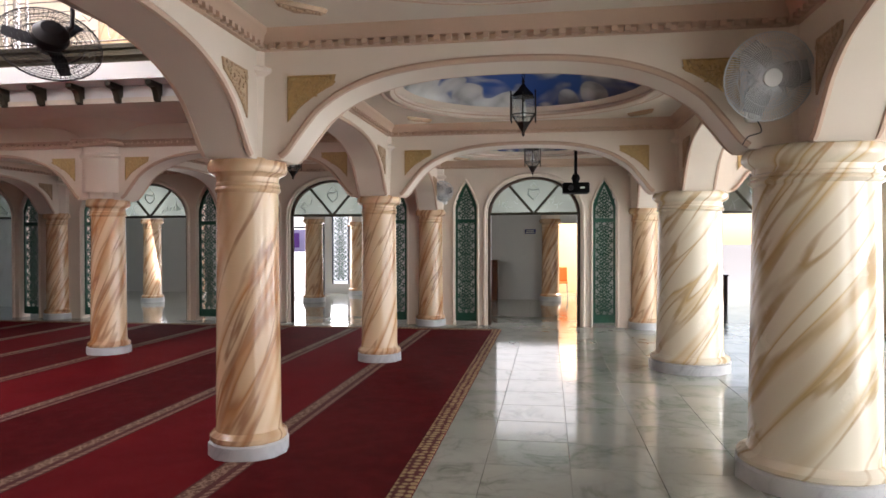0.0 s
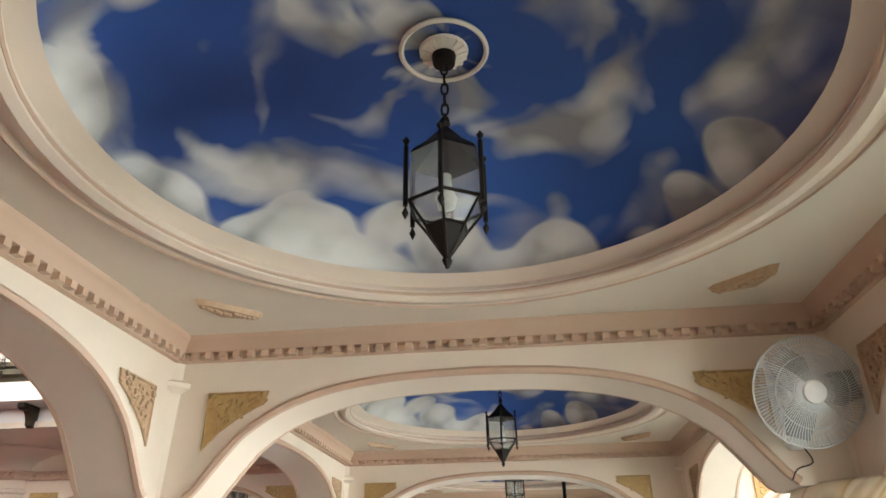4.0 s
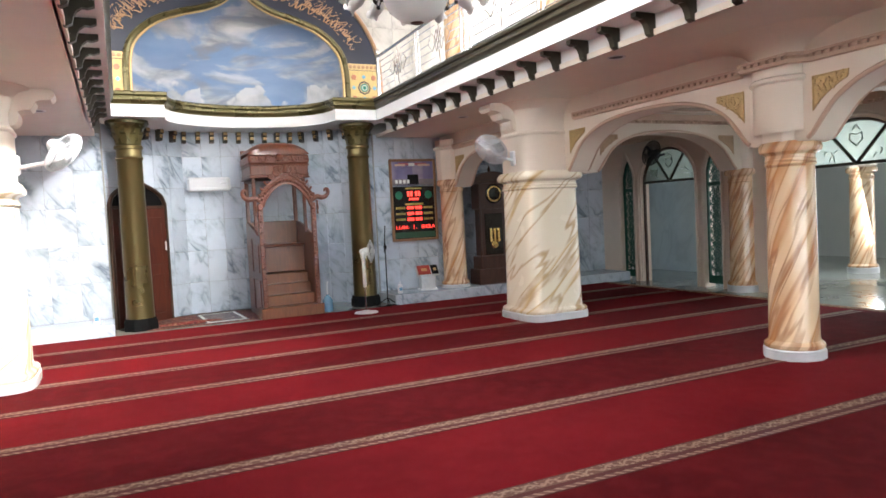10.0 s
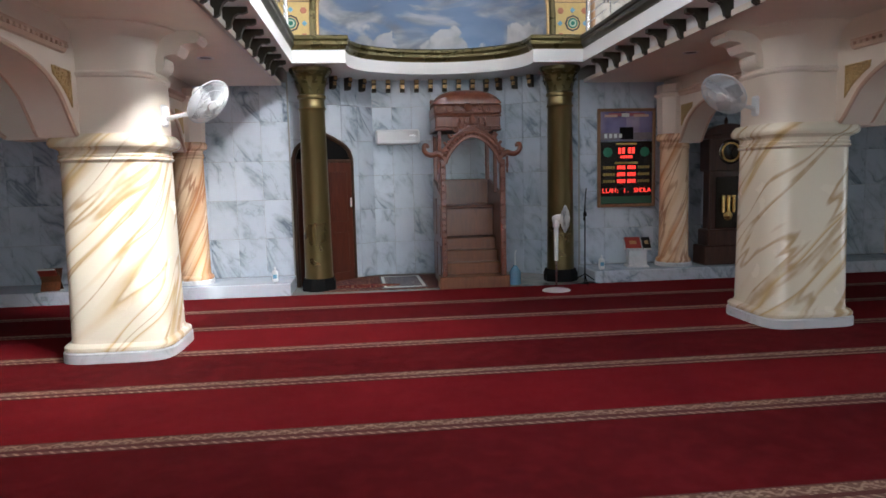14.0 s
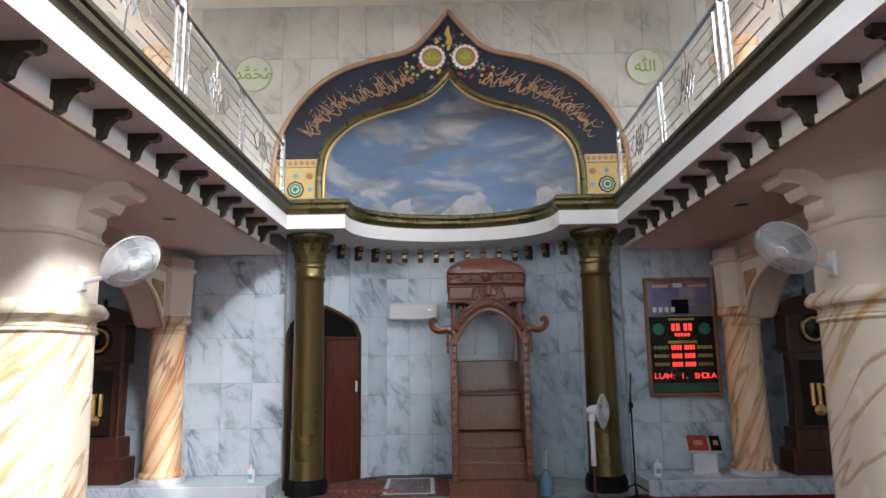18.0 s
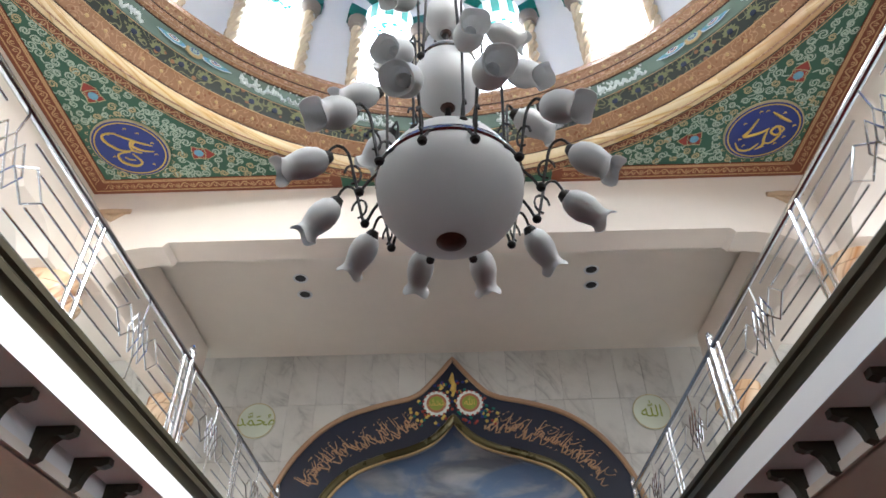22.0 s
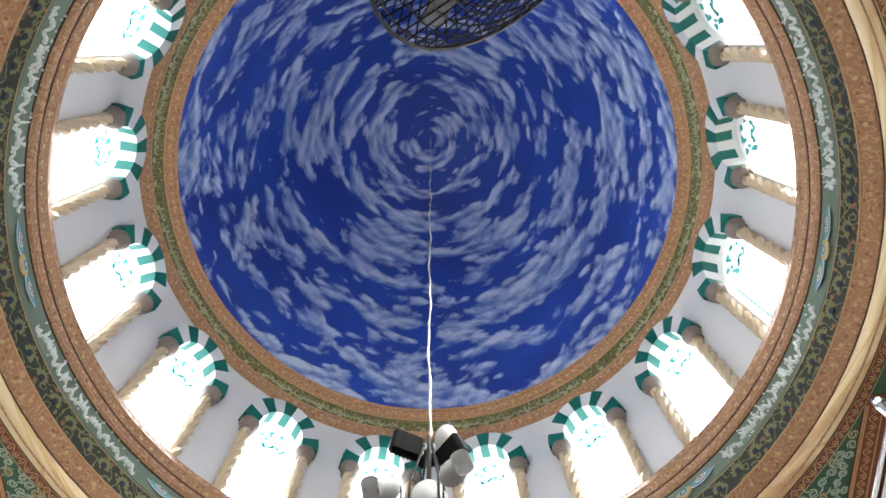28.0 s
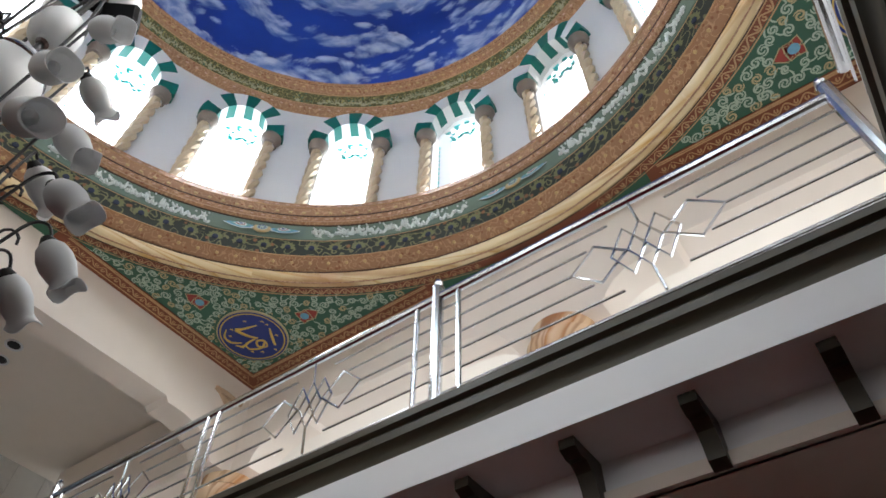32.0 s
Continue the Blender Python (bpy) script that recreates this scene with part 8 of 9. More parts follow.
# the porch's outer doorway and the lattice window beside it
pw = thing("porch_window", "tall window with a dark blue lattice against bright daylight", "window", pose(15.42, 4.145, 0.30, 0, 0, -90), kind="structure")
# the pane itself glows, standing in for daylight from the yard
part("pane", Mesh().box(0, 0.05, 1.07, 0.50, 0.01, 2.14), M_LIT, pw, "pane glowing in place of daylight behind the lattice")
for sgn in (-1, 1):
    part("frame", Mesh().box(sgn * 0.255, -0.02, 1.07, 0.03, 0.06, 2.14, 0.006), M_INKBLUE, pw)
f2 = part("lattice_pattern", lp_d, None, pw)
f2.matrix_basis = pose(0, -0.03, -0.08) @ Matrix.Diagonal((1.2, 1, 0.84, 1))
setting("wall_porch_sill", Mesh().box(15.44, 4.145, 0.15, 0.12, 0.52, 0.30), M_PORCH, "low wall under the lattice window", "wall")
pd = thing("porch_doorway", "dark framed doorway open to the bright yard", "doorway", pose(15.40, 6.03, 0, 0, 0, -90), kind="structure")
for jx in (-1.34, -0.08, 1.34):
    part("jamb", Mesh().box(jx, -0.03, 1.2, 0.05, 0.10, 2.4, 0.008), M_DARKSTEEL, pd)
part("transom", Mesh().box(0, -0.03, 2.06, 2.64, 0.06, 0.05, 0.008), M_DARKSTEEL, pd)
ban = thing("banner", "purple and white cloth banner hanging in the yard", "banner", pose(17.0, 6.3, 1.65, 0, 0, -90))
part("cloth", Mesh().box(0, 0, 0, 0.9, 0.01, 0.75, 0.003), plain("pale_violet_cloth", (0.32, 0.28, 0.50), 0.8), ban)
part("print", Mesh().box(0.05, -0.008, 0.02, 0.3, 0.006, 0.5), plain("purple_print", (0.10, 0.03, 0.22), 0.8), ban, "dark purple print")
for sgn in (-1, 1):
    part("pole", Mesh().tube([(sgn * 0.46, 0, -2.0), (sgn * 0.46, 0, 0.45)], 0.015, 6), M_IRON, ban)
desk = thing("desk", "dark brown desk with a monitor in the side room", "desk", pose(13.2, -6.1, 0))
part("top", Mesh().box(0, 0, 0.74, 0.6, 1.2, 0.04, 0.008), M_WOODDARK, desk)
part("front", Mesh().box(-0.27, 0, 0.36, 0.03, 1.16, 0.72, 0.005), M_WOODDARK, desk)
nb = thing("notice_board", "dark framed notice board on the porch wall", "notice board", pose(13.86, -5.6, 1.5))
part("board", Mesh().box(-0.02, 0, 0, 0.03, 0.5, 0.9, 0.008), M_DARKSTEEL, nb)
part("sheet", Mesh().box(-0.038, 0.02, 0.1, 0.004, 0.36, 0.5), M_CARTBLUE, nb)

# daylight seen through the outer openings
setting("backdrop_east", Mesh().quad((17.6, 1.5, -0.3), (17.6, 14.5, -0.3), (17.6, 14.5, 4), (17.6, 1.5, 4)), glow("bright_yard", (0.95, 0.98, 1.0), 1.9), "bright hazy yard outside", "backdrop")
setting("backdrop_south", Mesh().quad((-9, -9.6, -0.3), (9, -9.6, -0.3), (9, -9.6, 4.5), (-9, -9.6, 4.5)), glow("bright_street", (0.97, 0.99, 1.0), 3.5), "bright hazy daylight outside", "backdrop")
for x in (-6, -2, 2, 6):
    sw = thing("south_window", "tall arched window with white mullions and a teal lattice paled as by glare", "window", pose(x, SOUTH_Y - 0.12, 0), group="south windows", kind="structure")
    arcp = [(1.12 * math.cos(math.pi * k / 20), 0, 2.15 + 0.70 * math.sin(math.pi * k / 20)) for k in range(21)]
    part("frame", Mesh().tube([(1.12, 0, 0)] + arcp + [(-1.12, 0, 0)], 0.03, 6), M_GREEN, sw)
    for px in (-0.7, 0.0, 0.7):
        f2 = part("lattice_pattern", lp_glare, None, sw)
        f2.matrix_basis = pose(px, 0, 0.0) @ Matrix.Diagonal((1.5, 1, 0.95, 1))
        part("mullion", Mesh().box(px + 0.35, 0, 1.1, 0.04, 0.04, 2.2, 0.006), M_PLASTIC, sw)

# ---------------------------------------------------------------- plaster ornaments
def spandrel_mesh():
    """Carved corner panel that follows the arch, in the x-z plane, facing -y; x from the springing, z from its height."""
    m = Mesh()

    def rise(x):
        return min(0.575, arch_rise(x + 0.14) + 0.035)

    cur = [0.06 + 0.34 * k / 8 for k in range(9)]
    pts = [(0.06, 0.595), (0.42, 0.595)] + [(x, rise(x)) for x in reversed(cur)]
    cx, cz, k = 0.16, 0.50, len(pts)
    m.v = [(x, 0, z) for x, z in pts] + [(x, -0.012, z) for x, z in pts] + [(cx + (x - cx) * 0.9, -0.016, cz + (z - cz) * 0.9) for x, z in pts] + [(cx + (x - cx) * 0.86, -0.006, cz + (z - cz) * 0.86) for x, z in pts]
    for q in range(3):
        m.f += [(q * k + i, q * k + (i + 1) % k, q * k + k + (i + 1) % k, q * k + k + i) for i in range(k)]
    m.f.append(tuple(range(4 * k - 1, 3 * k - 1, -1)))
    rng = random.Random(3)
    done = 0
    while done < 60:
        x, z = rng.uniform(0.07, 0.40), rng.uniform(0.26, 0.575)
        if z < rise(x) + 0.012:
            continue
        a, b = rng.uniform(0, 6.28), rng.uniform(-2.5, 2.5)
        row = []
        for q in range(4):
            row.append((x, -0.012, z))
            x, z, a = x + 0.011 * math.cos(a), z + 0.011 * math.sin(a), a + b / 3
        m.tube(row, [0.006, 0.012, 0.012, 0.004], 4)
        done += 1
    return m


# one carving in two colours: gold where faces catch light, tan for shaded ones
sp_lit = spandrel_mesh().data("spandrel_ornament", M_GOLD)
sp_shaded = spandrel_mesh().data("spandrel_ornament", M_WOODCARVE)
n_arch = 0
for ob in list(bpy.data.objects):
    if not ob.name.startswith("arch_") or ob.get("category") != "arch":
        continue
    vs_ = [Vector(v.co) for v in ob.data.vertices]
    n_ = len(vs_) // 4
    p0, p1 = vs_[0], vs_[n_ - 1]
    d = (p1 - p0)
    d.z = 0
    L = d.length
    d.normalize()
    s = Vector((-d.y, d.x, 0))
    for end, sd in ((0, 1), (1, -1)):
        for face in (0, 1):
            base = (p0 if end == 0 else p1) + s * (-0.003 if face == 0 else 0.343)
            q = Matrix.Translation((base.x, base.y, SPRING)) @ Matrix((( *(d * sd), 0), (*(s * (1 if face == 0 else -1)), 0), (0, 0, 1, 0), (0, 0, 0, 1))).transposed()
            o = part("spandrel_ornament", sp_lit if abs(d.y) > 0.5 else sp_shaded, None, ob, "gilded carved leaf ornament" if n_arch == 0 else "")
            o.matrix_basis = q
            n_arch += 1

# carved ornaments on the ceilings' corners
co = Mesh()
pts = [(-0.17, 0.0), (-0.19, 0.03), (-0.15, 0.05), (0.15, 0.05), (0.19, 0.03), (0.17, 0.0), (0.08, -0.05), (0.0, -0.085), (-0.08, -0.05)]
co.v = [(x, y, 0) for x, y in pts] + [(x * 0.9, y * 0.9, -0.03) for x, y in pts]
co.f = [tuple(range(9)), tuple(range(17, 8, -1))] + [(i, (i + 1) % 9, 9 + (i + 1) % 9, 9 + i) for i in range(9)]
rng = random.Random(6)
for k in range(12):
    x = -0.14 + 0.28 * k / 11
    co.lathe([(0.0, -0.045), (0.014, -0.04), (0.02, -0.028)], 6, x, 0.02 - 0.05 * (1 - abs(x) / 0.15) * rng.random(), 0)
co_d = co.data("corner_ornament", M_WOODCARVE)
for x, y in BAYS:
    for sx_, sy_ in ((1, 1), (-1, 1), (-1, -1), (1, -1)):
        o = tagged(new("ceiling_ornament", co_d), "tan carved leaf ornament on the ceiling", "ornament", "ceiling ornaments")
        o.matrix_basis = pose(x + sx_ * 1.33, y + sy_ * 1.33, CEIL, 0, 0, math.degrees(math.atan2(sy_, sx_)) + 90)

# rope cornice along the arches on the void side, breaking forward round each pier
CORN = [(0.0, 2.93), (0.03, 2.94), (0.045, 2.97), (0.03, 3.0), (0.05, 3.01), (0.055, 3.03), (0.0, 3.04)]
for sx_ in (-1, 1):
    x, o = sx_ * 3.825, sx_ * 3.66
    m = Mesh()
    for run in ([(x, 0.3), (x, 3.62), (o, 3.74), (o, 4.26), (x, 4.38), (x, 7.32)], [(x, 8.75), (x, 11.2)]):
        run = [(a, b, 0) for a, b in run]
        m.sweep(run if sx_ < 0 else run[::-1], CORN)
        for (ax, ay, _), (bx, by, _) in zip(run, run[1:]):
            n = int(abs(by - ay) / 0.085)
            for i in range(n if abs(bx - ax) < 0.01 else 0):
                m.box(ax - sx_ * 0.05, ay + (by - ay) * (i + 0.5) / n, 2.985, 0.035, 0.045, 0.03)
    setting("cornice_void_%d" % (1 if sx_ < 0 else 2), m, M_TRIM, "rose-beige rope cornice above the arches", "cornice")
    pl = setting("pier_head_%d" % (1 if sx_ < 0 else 2), Mesh().lathe([(0.33, 2.30), (0.33, 2.78), (0.36, 2.80), (0.36, 2.83), (0.33, 2.85), (0.33, 3.02), (0.36, 3.08), (0.44, 3.15), (0.60, 3.21), (0.82, 3.247)], 36, sx_ * 4.0, 4.0, 0), M_PLASTER, "cream plaster pier head flaring into the soffit", "column head")
m = Mesh()
m.sweep([(-3.8, 0.185, 0), (3.8, 0.185, 0)], [(0.0, 2.93), (-0.03, 2.94), (-0.045, 2.97), (-0.03, 3.0), (-0.05, 3.01), (-0.055, 3.03), (0.0, 3.04)])
setting("cornice_void_3", m, M_TRIM, "rose-beige rope cornice above the arches", "cornice")

# wide heads and scroll corbels of the two large columns
for (bx, by), sgn, half in ((BIG[0], 1, 0.47), (BIG[1], -1, 0.47)):
    hd = Mesh()
    prof = [(half, 2.225), (half, 2.76), (half + 0.02, 2.775), (half + 0.025, 2.80), (half, 2.825), (half, 2.97), (half + 0.02, 3.06), (half + 0.06, 3.14), (half + 0.13, 3.205), (half + 0.22, 3.235), (half + 0.23, 3.249)]
    mm = 40
    for i in range(mm):
        a = 2 * math.pi * i / mm
        ca, sa = math.cos(a), math.sin(a)
        for rr, h in prof:
            e_ = 4 if rr < half + 0.03 else 2.3
            s = rr / (abs(ca) ** e_ + abs(sa) ** e_) ** (1 / e_)
            hd.v.append((bx + s * ca, by + s * sa, h))
    q = len(prof)
    hd.f = [(i * q + t, (i + 1) % mm * q + t, (i + 1) % mm * q + t + 1, i * q + t + 1) for i in range(mm) for t in range(q - 1)]
    head = setting("column_head", hd, M_PLASTER, "cream plaster head of the large column flaring into the soffit", "column head")
    cb = Mesh()
    pts = [(0.0, 2.62), (0.06, 2.64), (0.10, 2.70), (0.11, 2.78), (0.10, 2.84), (0.15, 2.87), (0.22, 2.88), (0.25, 2.93), (0.27, 3.0), (0.33, 3.03), (0.42, 3.04), (0.46, 3.10), (0.45, 3.17), (0.40, 3.21), (0.0, 3.21)]
    pts = [(a, 2.84 + (b - 2.62) * 0.70) for a, b in pts]
    k = len(pts)
    cb.v = [(bx - sgn * (half - 0.02 + a), by - 0.16, b) for a, b in pts] + [(bx - sgn * (half - 0.02 + a), by + 0.16, b) for a, b in pts]
    cb.f = [tuple(range(k)), tuple(range(2 * k - 1, k - 1, -1))] + [(i, (i + 1) % k, k + (i + 1) % k, k + i) for i in range(k)]
    part("corbel", cb, M_PLASTER, head, "scrolled plaster corbel")

# ---------------------------------------------------------------- lanterns
lan = thing("lantern", "dark metal hexagonal lantern hanging from a painted ceiling dish", "lantern", pose(-2, -2, 0), group="hanging lanterns")
rose = part("ceiling_rose", Mesh().lathe([(0.0, 3.505), (0.06, 3.505), (0.085, 3.515), (0.09, 3.525)], 36), M_CEIL, lan, "round plaster rose")
part("rose_ring", Mesh().tube(circle(0.155, 3.522, 40), 0.010, 5, False), M_CEIL, rose, "beaded plaster ring")
for k in range(16):
    part("rose_petal", Mesh().tube([(0.05 * math.cos(k * math.pi / 8), 0.05 * math.sin(k * math.pi / 8), 3.50), (0.085 * math.cos(k * math.pi / 8), 0.085 * math.sin(k * math.pi / 8), 3.512)], [0.004, 0.008], 4), M_CEIL, rose)
part("canopy", Mesh().lathe([(0.0, 3.46), (0.04, 3.465), (0.045, 3.50)], 16), M_IRON, lan)
chn = Mesh()
for k in range(6):
    z = 3.46 - k * 0.045
    chn.tube([(0.012 * math.cos(a) if k % 2 else 0, 0 if k % 2 else 0.012 * math.cos(a), z - 0.02 + 0.028 * math.sin(a)) for a in [j * math.pi / 4 for j in range(9)]], 0.004, 4, False)
part("chain", chn, M_IRON, lan)
part("crown", Mesh().lathe([(0.0, 3.24), (0.015, 3.22), (0.02, 3.20), (0.01, 3.185), (0.03, 3.16), (0.07, 3.11), (0.115, 3.07), (0.125, 3.05)], 6), M_IRON, lan)
hexp = [(math.cos(k * math.pi / 3), math.sin(k * math.pi / 3)) for k in range(6)]
for k, (c, s) in enumerate(hexp):
    part("rod", Mesh().tube([(0.14 * c, 0.14 * s, 3.07), (0.14 * c, 0.14 * s, 2.845)], 0.008, 6), M_IRON, lan)
    part("finial", Mesh().lathe([(0.0, 0.04), (0.013, 0.02), (0.0, 0.0)], 6, 0.14 * c, 0.14 * s, 3.07), M_IRON, lan)
    part("drop", Mesh().lathe([(0.0, 0.0), (0.012, -0.025), (0.0, -0.05)], 6, 0.14 * c, 0.14 * s, 2.845), M_IRON, lan)
    c2, s2 = hexp[(k + 1) % 6]
    part("pane", Mesh().quad((0.125 * c, 0.125 * s, 3.05), (0.125 * c2, 0.125 * s2, 3.05), (0.125 * c2, 0.125 * s2, 2.87), (0.125 * c, 0.125 * s, 2.87)), M_LANTERN, lan)
    part("pane", Mesh().quad((0.125 * c, 0.125 * s, 2.87), (0.125 * c2, 0.125 * s2, 2.87), (0.07 * c2, 0.07 * s2, 2.79), (0.07 * c, 0.07 * s, 2.79)), M_LANTERN, lan)
    part("edge_bar", Mesh().tube([(0.128 * c, 0.128 * s, 2.87), (0.07 * c, 0.07 * s, 2.79), (0.012 * c, 0.012 * s, 2.70)], 0.005, 5), M_IRON, lan)
    part("edge_bar", Mesh().tube([(0.128 * c, 0.128 * s, 2.87), (0.128 * c2, 0.128 * s2, 2.87)], 0.006, 5), M_IRON, lan)
    part("edge_bar", Mesh().tube([(0.07 * c, 0.07 * s, 2.79), (0.07 * c2, 0.07 * s2, 2.79)], 0.005, 5), M_IRON, lan)
part("bowl", Mesh().lathe([(0.07, 2.79), (0.05, 2.75), (0.02, 2.71), (0.012, 2.69), (0.018, 2.68), (0.006, 2.655)], 6), M_IRON, lan)
part("bulb", Mesh().lathe([(0.0, 2.86), (0.03, 2.87), (0.036, 2.90), (0.02, 2.94), (0.018, 2.99), (0.0, 3.0)], 14), M_BULB, lan, "white energy-saving bulb")
for x, y in BAYS:
    if (x, y) != (-2, -2):
        copy_thing(lan, pose(x, y, 0))

# ---------------------------------------------------------------- fans and small fixtures
def wall_fan(m_, label, dark=False, r=0.265, head=(16, 0), wall=0.26):
    """A fan on a bracket; the wall lies just behind local y = wall, the fan faces -y."""
    f = thing("wall_fan", label, "fan", m_, group="wall fans")
    part("mount", Mesh().box(0, wall, -0.12, 0.11, 0.06, 0.22, 0.02), M_DARKSTEEL if dark else M_PLASTIC, f)
    part("arm", Mesh().tube([(0, wall - 0.02, -0.15), (0, 0.17, -0.10), (0, 0.11, 0.02)], 0.022, 8), M_DARKSTEEL if dark else M_PLASTIC, f)
    fan_head(f, dark, r, pose(0, 0, 0, 0, 0, head[1]) @ pose(0, 0, 0, head[0], 0, 0))
    return f


wall_fan(pose(2.74, 7.88, 2.57, 0, 0, -75), "white wall fan on the large column's head", r=0.255, head=(38, 12), wall=0.46)
wall_fan(pose(-2.70, 7.88, 2.55, 0, 0, 75), "white wall fan on the large column's head", r=0.25, head=(38, -14), wall=0.49)
wf = wall_fan(pose(-0.44, -3.58, 2.60, 0, 0, -86), "white wall fan on the thick column's pier")
part("cord", Mesh().tube(smooth_line([(0.02, 0.24, -0.22), (0.03, 0.2, -0.30), (-0.05, 0.2, -0.33), (-0.08, 0.22, -0.38)], 4), 0.004, 5), M_DARKSTEEL, wf, "short hanging cord")
wall_fan(pose(7.72, -0.28, 2.55, 0, 0, -90), "white wall fan beside the arched doorway", r=0.2)
wall_fan(pose(7.72, 3.7, 2.55, 0, 0, -90), "white wall fan beside the arched doorway", r=0.2)
bf = thing("black_fan", "large black wire-caged fan hung under the gallery edge", "fan", pose(0.30, 1.91, 3.28))
fan_head(bf, True, 0.404, pose(0, 0, 0, 0, 0, 135) @ pose(0, 0, 0, 30, 0, 0))
part("arm", Mesh().tube([(-0.08, -0.08, 0.07), (-0.02, -0.14, 0.07), (0.06, -0.16, 0.14), (0.13, -0.12, 0.28), (0.14, -0.10, 0.42)], 0.02, 8), M_DARKSTEEL, bf)
part("mount", Mesh().box(0.14, -0.098, 0.46, 0.12, 0.03, 0.16, 0.01), M_DARKSTEEL, bf)
b2 = thing("black_fan", "black wire-caged fan above the doorway", "fan", pose(7.66, 9.9, 2.70))
fan_head(b2, True, 0.26, pose(0, 0, 0, -12, 0, -90))
part("arm", Mesh().tube([(0.1, 0, 0.0), (0.2, 0, -0.05), (0.34, 0, -0.02)], 0.02, 8), M_DARKSTEEL, b2)
pj = thing("projector", "black projector hanging from the ceiling near the doorway", "projector", pose(6.15, -2.68, 2.45))
part("body", Mesh().box(0, 0, 0, 0.30, 0.42, 0.17, 0.02), M_BLACK, pj)
part("lens", Mesh().tube([(-0.15, 0.08, 0), (-0.19, 0.08, 0)], 0.045, 14), M_DARKSTEEL, pj)
part("pole", Mesh().tube([(0, 0, 0.08), (0, 0, 1.04)], 0.025, 8), M_BLACK, pj)
part("knuckle", Mesh().lathe([(0.0, 0.24), (0.05, 0.22), (0.07, 0.16), (0.05, 0.1), (0.0, 0.08)], 14), M_BLACK, pj)
part("label", Mesh().box(-0.152, -0.1, 0.0, 0.004, 0.07, 0.03), M_CALWHITE, pj, "small white marking")
dbx = thing("donation_box", "dark green metal donation box on steel legs", "donation box", pose(-1.05, -4.35, 0, 0, 0, 20))
part("box", Mesh().box(0, 0, 0.84, 0.36, 0.30, 0.30, 0.01), plain("dark_green_enamel", (0.02, 0.07, 0.055), 0.35), dbx)
for a, b in ((-1, -1), (-1, 1), (1, -1), (1, 1)):
    part("leg", Mesh().tube([(a * 0.15, b * 0.12, 0.69), (a * 0.15, b * 0.12, 0.0)], 0.013, 6), M_STEEL, dbx)
part("padlock", Mesh().box(0.185, 0.05, 0.88, 0.02, 0.05, 0.06, 0.01), M_STEEL, dbx)
for x, y in ((-2.02, 9.83), (1.91, 9.80), (-2.03, 10.21), (1.96, 10.16)):
    dl = thing("downlight", "recessed round ceiling downlight, unlit", "lamp", pose(x, y, SQ_Z + 0.02), group="recessed downlights")
    part("ring", Mesh().lathe([(0.075, -0.002), (0.10, -0.012), (0.105, -0.004), (0.105, 0.0)], 24), M_PLASTIC, dl)
    part("bulb", Mesh().lathe([(0.0, -0.006), (0.04, -0.006), (0.075, -0.002)], 16), M_DARKSTEEL, dl)
for x, y in ((-3.1, 5.3), (2.72, 5.08), (-3.05, 9.4), (3.0, 9.2)):
    dl = thing("downlight", "recessed round downlight in the peach soffit, unlit", "lamp", pose(x, y, SOFFIT), group="soffit downlights")
    part("ring", Mesh().lathe([(0.07, -0.002), (0.095, -0.012), (0.10, -0.004), (0.10, 0.0)], 24), M_PLASTIC, dl)
    part("bulb", Mesh().lathe([(0.0, -0.006), (0.04, -0.006), (0.072, -0.003)], 16), M_DARKSTEEL, dl)
for x in (-0.55, 0.5):
    sp = thing("ceiling_speaker", "small square white ceiling fixture", "fixture", pose(x, 8.9, SQ_Z + 0.02), group="ceiling fixtures")
    part("case", Mesh().box(0, 0, -0.03, 0.2, 0.16, 0.06, 0.01), M_PLASTIC, sp)

# ---------------------------------------------------------------- chandelier
CHM = pose(0.035, 4.27, 3.18)
ch = thing("chandelier", "tiered chandelier with frosted white bowls and tulip shades on dark arms", "chandelier", CHM)
line = [CHM.inverted() @ Vector((0.035 - 0.035 * t + 0.008 * math.sin(t * 40), 4.27 - 0.27 * t + 0.008 * math.cos(t * 31), 4.98 + 10.92 * t)) for t in [k / 60 for k in range(61)]]
part("chain", Mesh().tube(line, 0.0075, 5), M_CHAIN, ch, "long pale chain to the dome's crown")
part("cord", Mesh().tube([p + Vector((0.012 * math.sin(k * 1.9), 0.012 * math.cos(k * 1.3), 0)) for k, p in enumerate(line)], 0.004, 4), M_CALWHITE, ch, "white cord twisted along the chain")
part("bowl", Mesh().lathe([(0.27 * math.cos(radians(a)), 0.26 + 0.262 * math.sin(radians(a))) for a in range(-84, 1, 7)] + [(0.267, 0.275)], 48), M_SHADE, ch, "large frosted bowl")
part("bowl_eye", Mesh().lathe([(0.0, -0.010), (0.03, -0.008), (0.052, 0.002), (0.056, 0.008)], 20), M_WOODDARK, ch, "dark brown bottom cap")
part("band", Mesh().lathe([(0.262, 0.268), (0.276, 0.278), (0.270, 0.30), (0.252, 0.318), (0.245, 0.312)], 48), M_STEEL, ch, "steel band with a beaded edge")
part("shoulder", Mesh().lathe([(0.248, 0.315), (0.238, 0.36), (0.21, 0.41), (0.165, 0.452), (0.13, 0.47), (0.12, 0.49), (0.02, 0.495)], 40), M_SHADE, ch, "frosted shoulder above the large bowl")
part("bowl", Mesh().lathe([(0.02, 0.702), (0.05, 0.705), (0.09, 0.728), (0.12, 0.77), (0.137, 0.82), (0.142, 0.87), (0.136, 0.925), (0.124, 0.96)], 40), M_SHADE, ch, "middle frosted bowl")
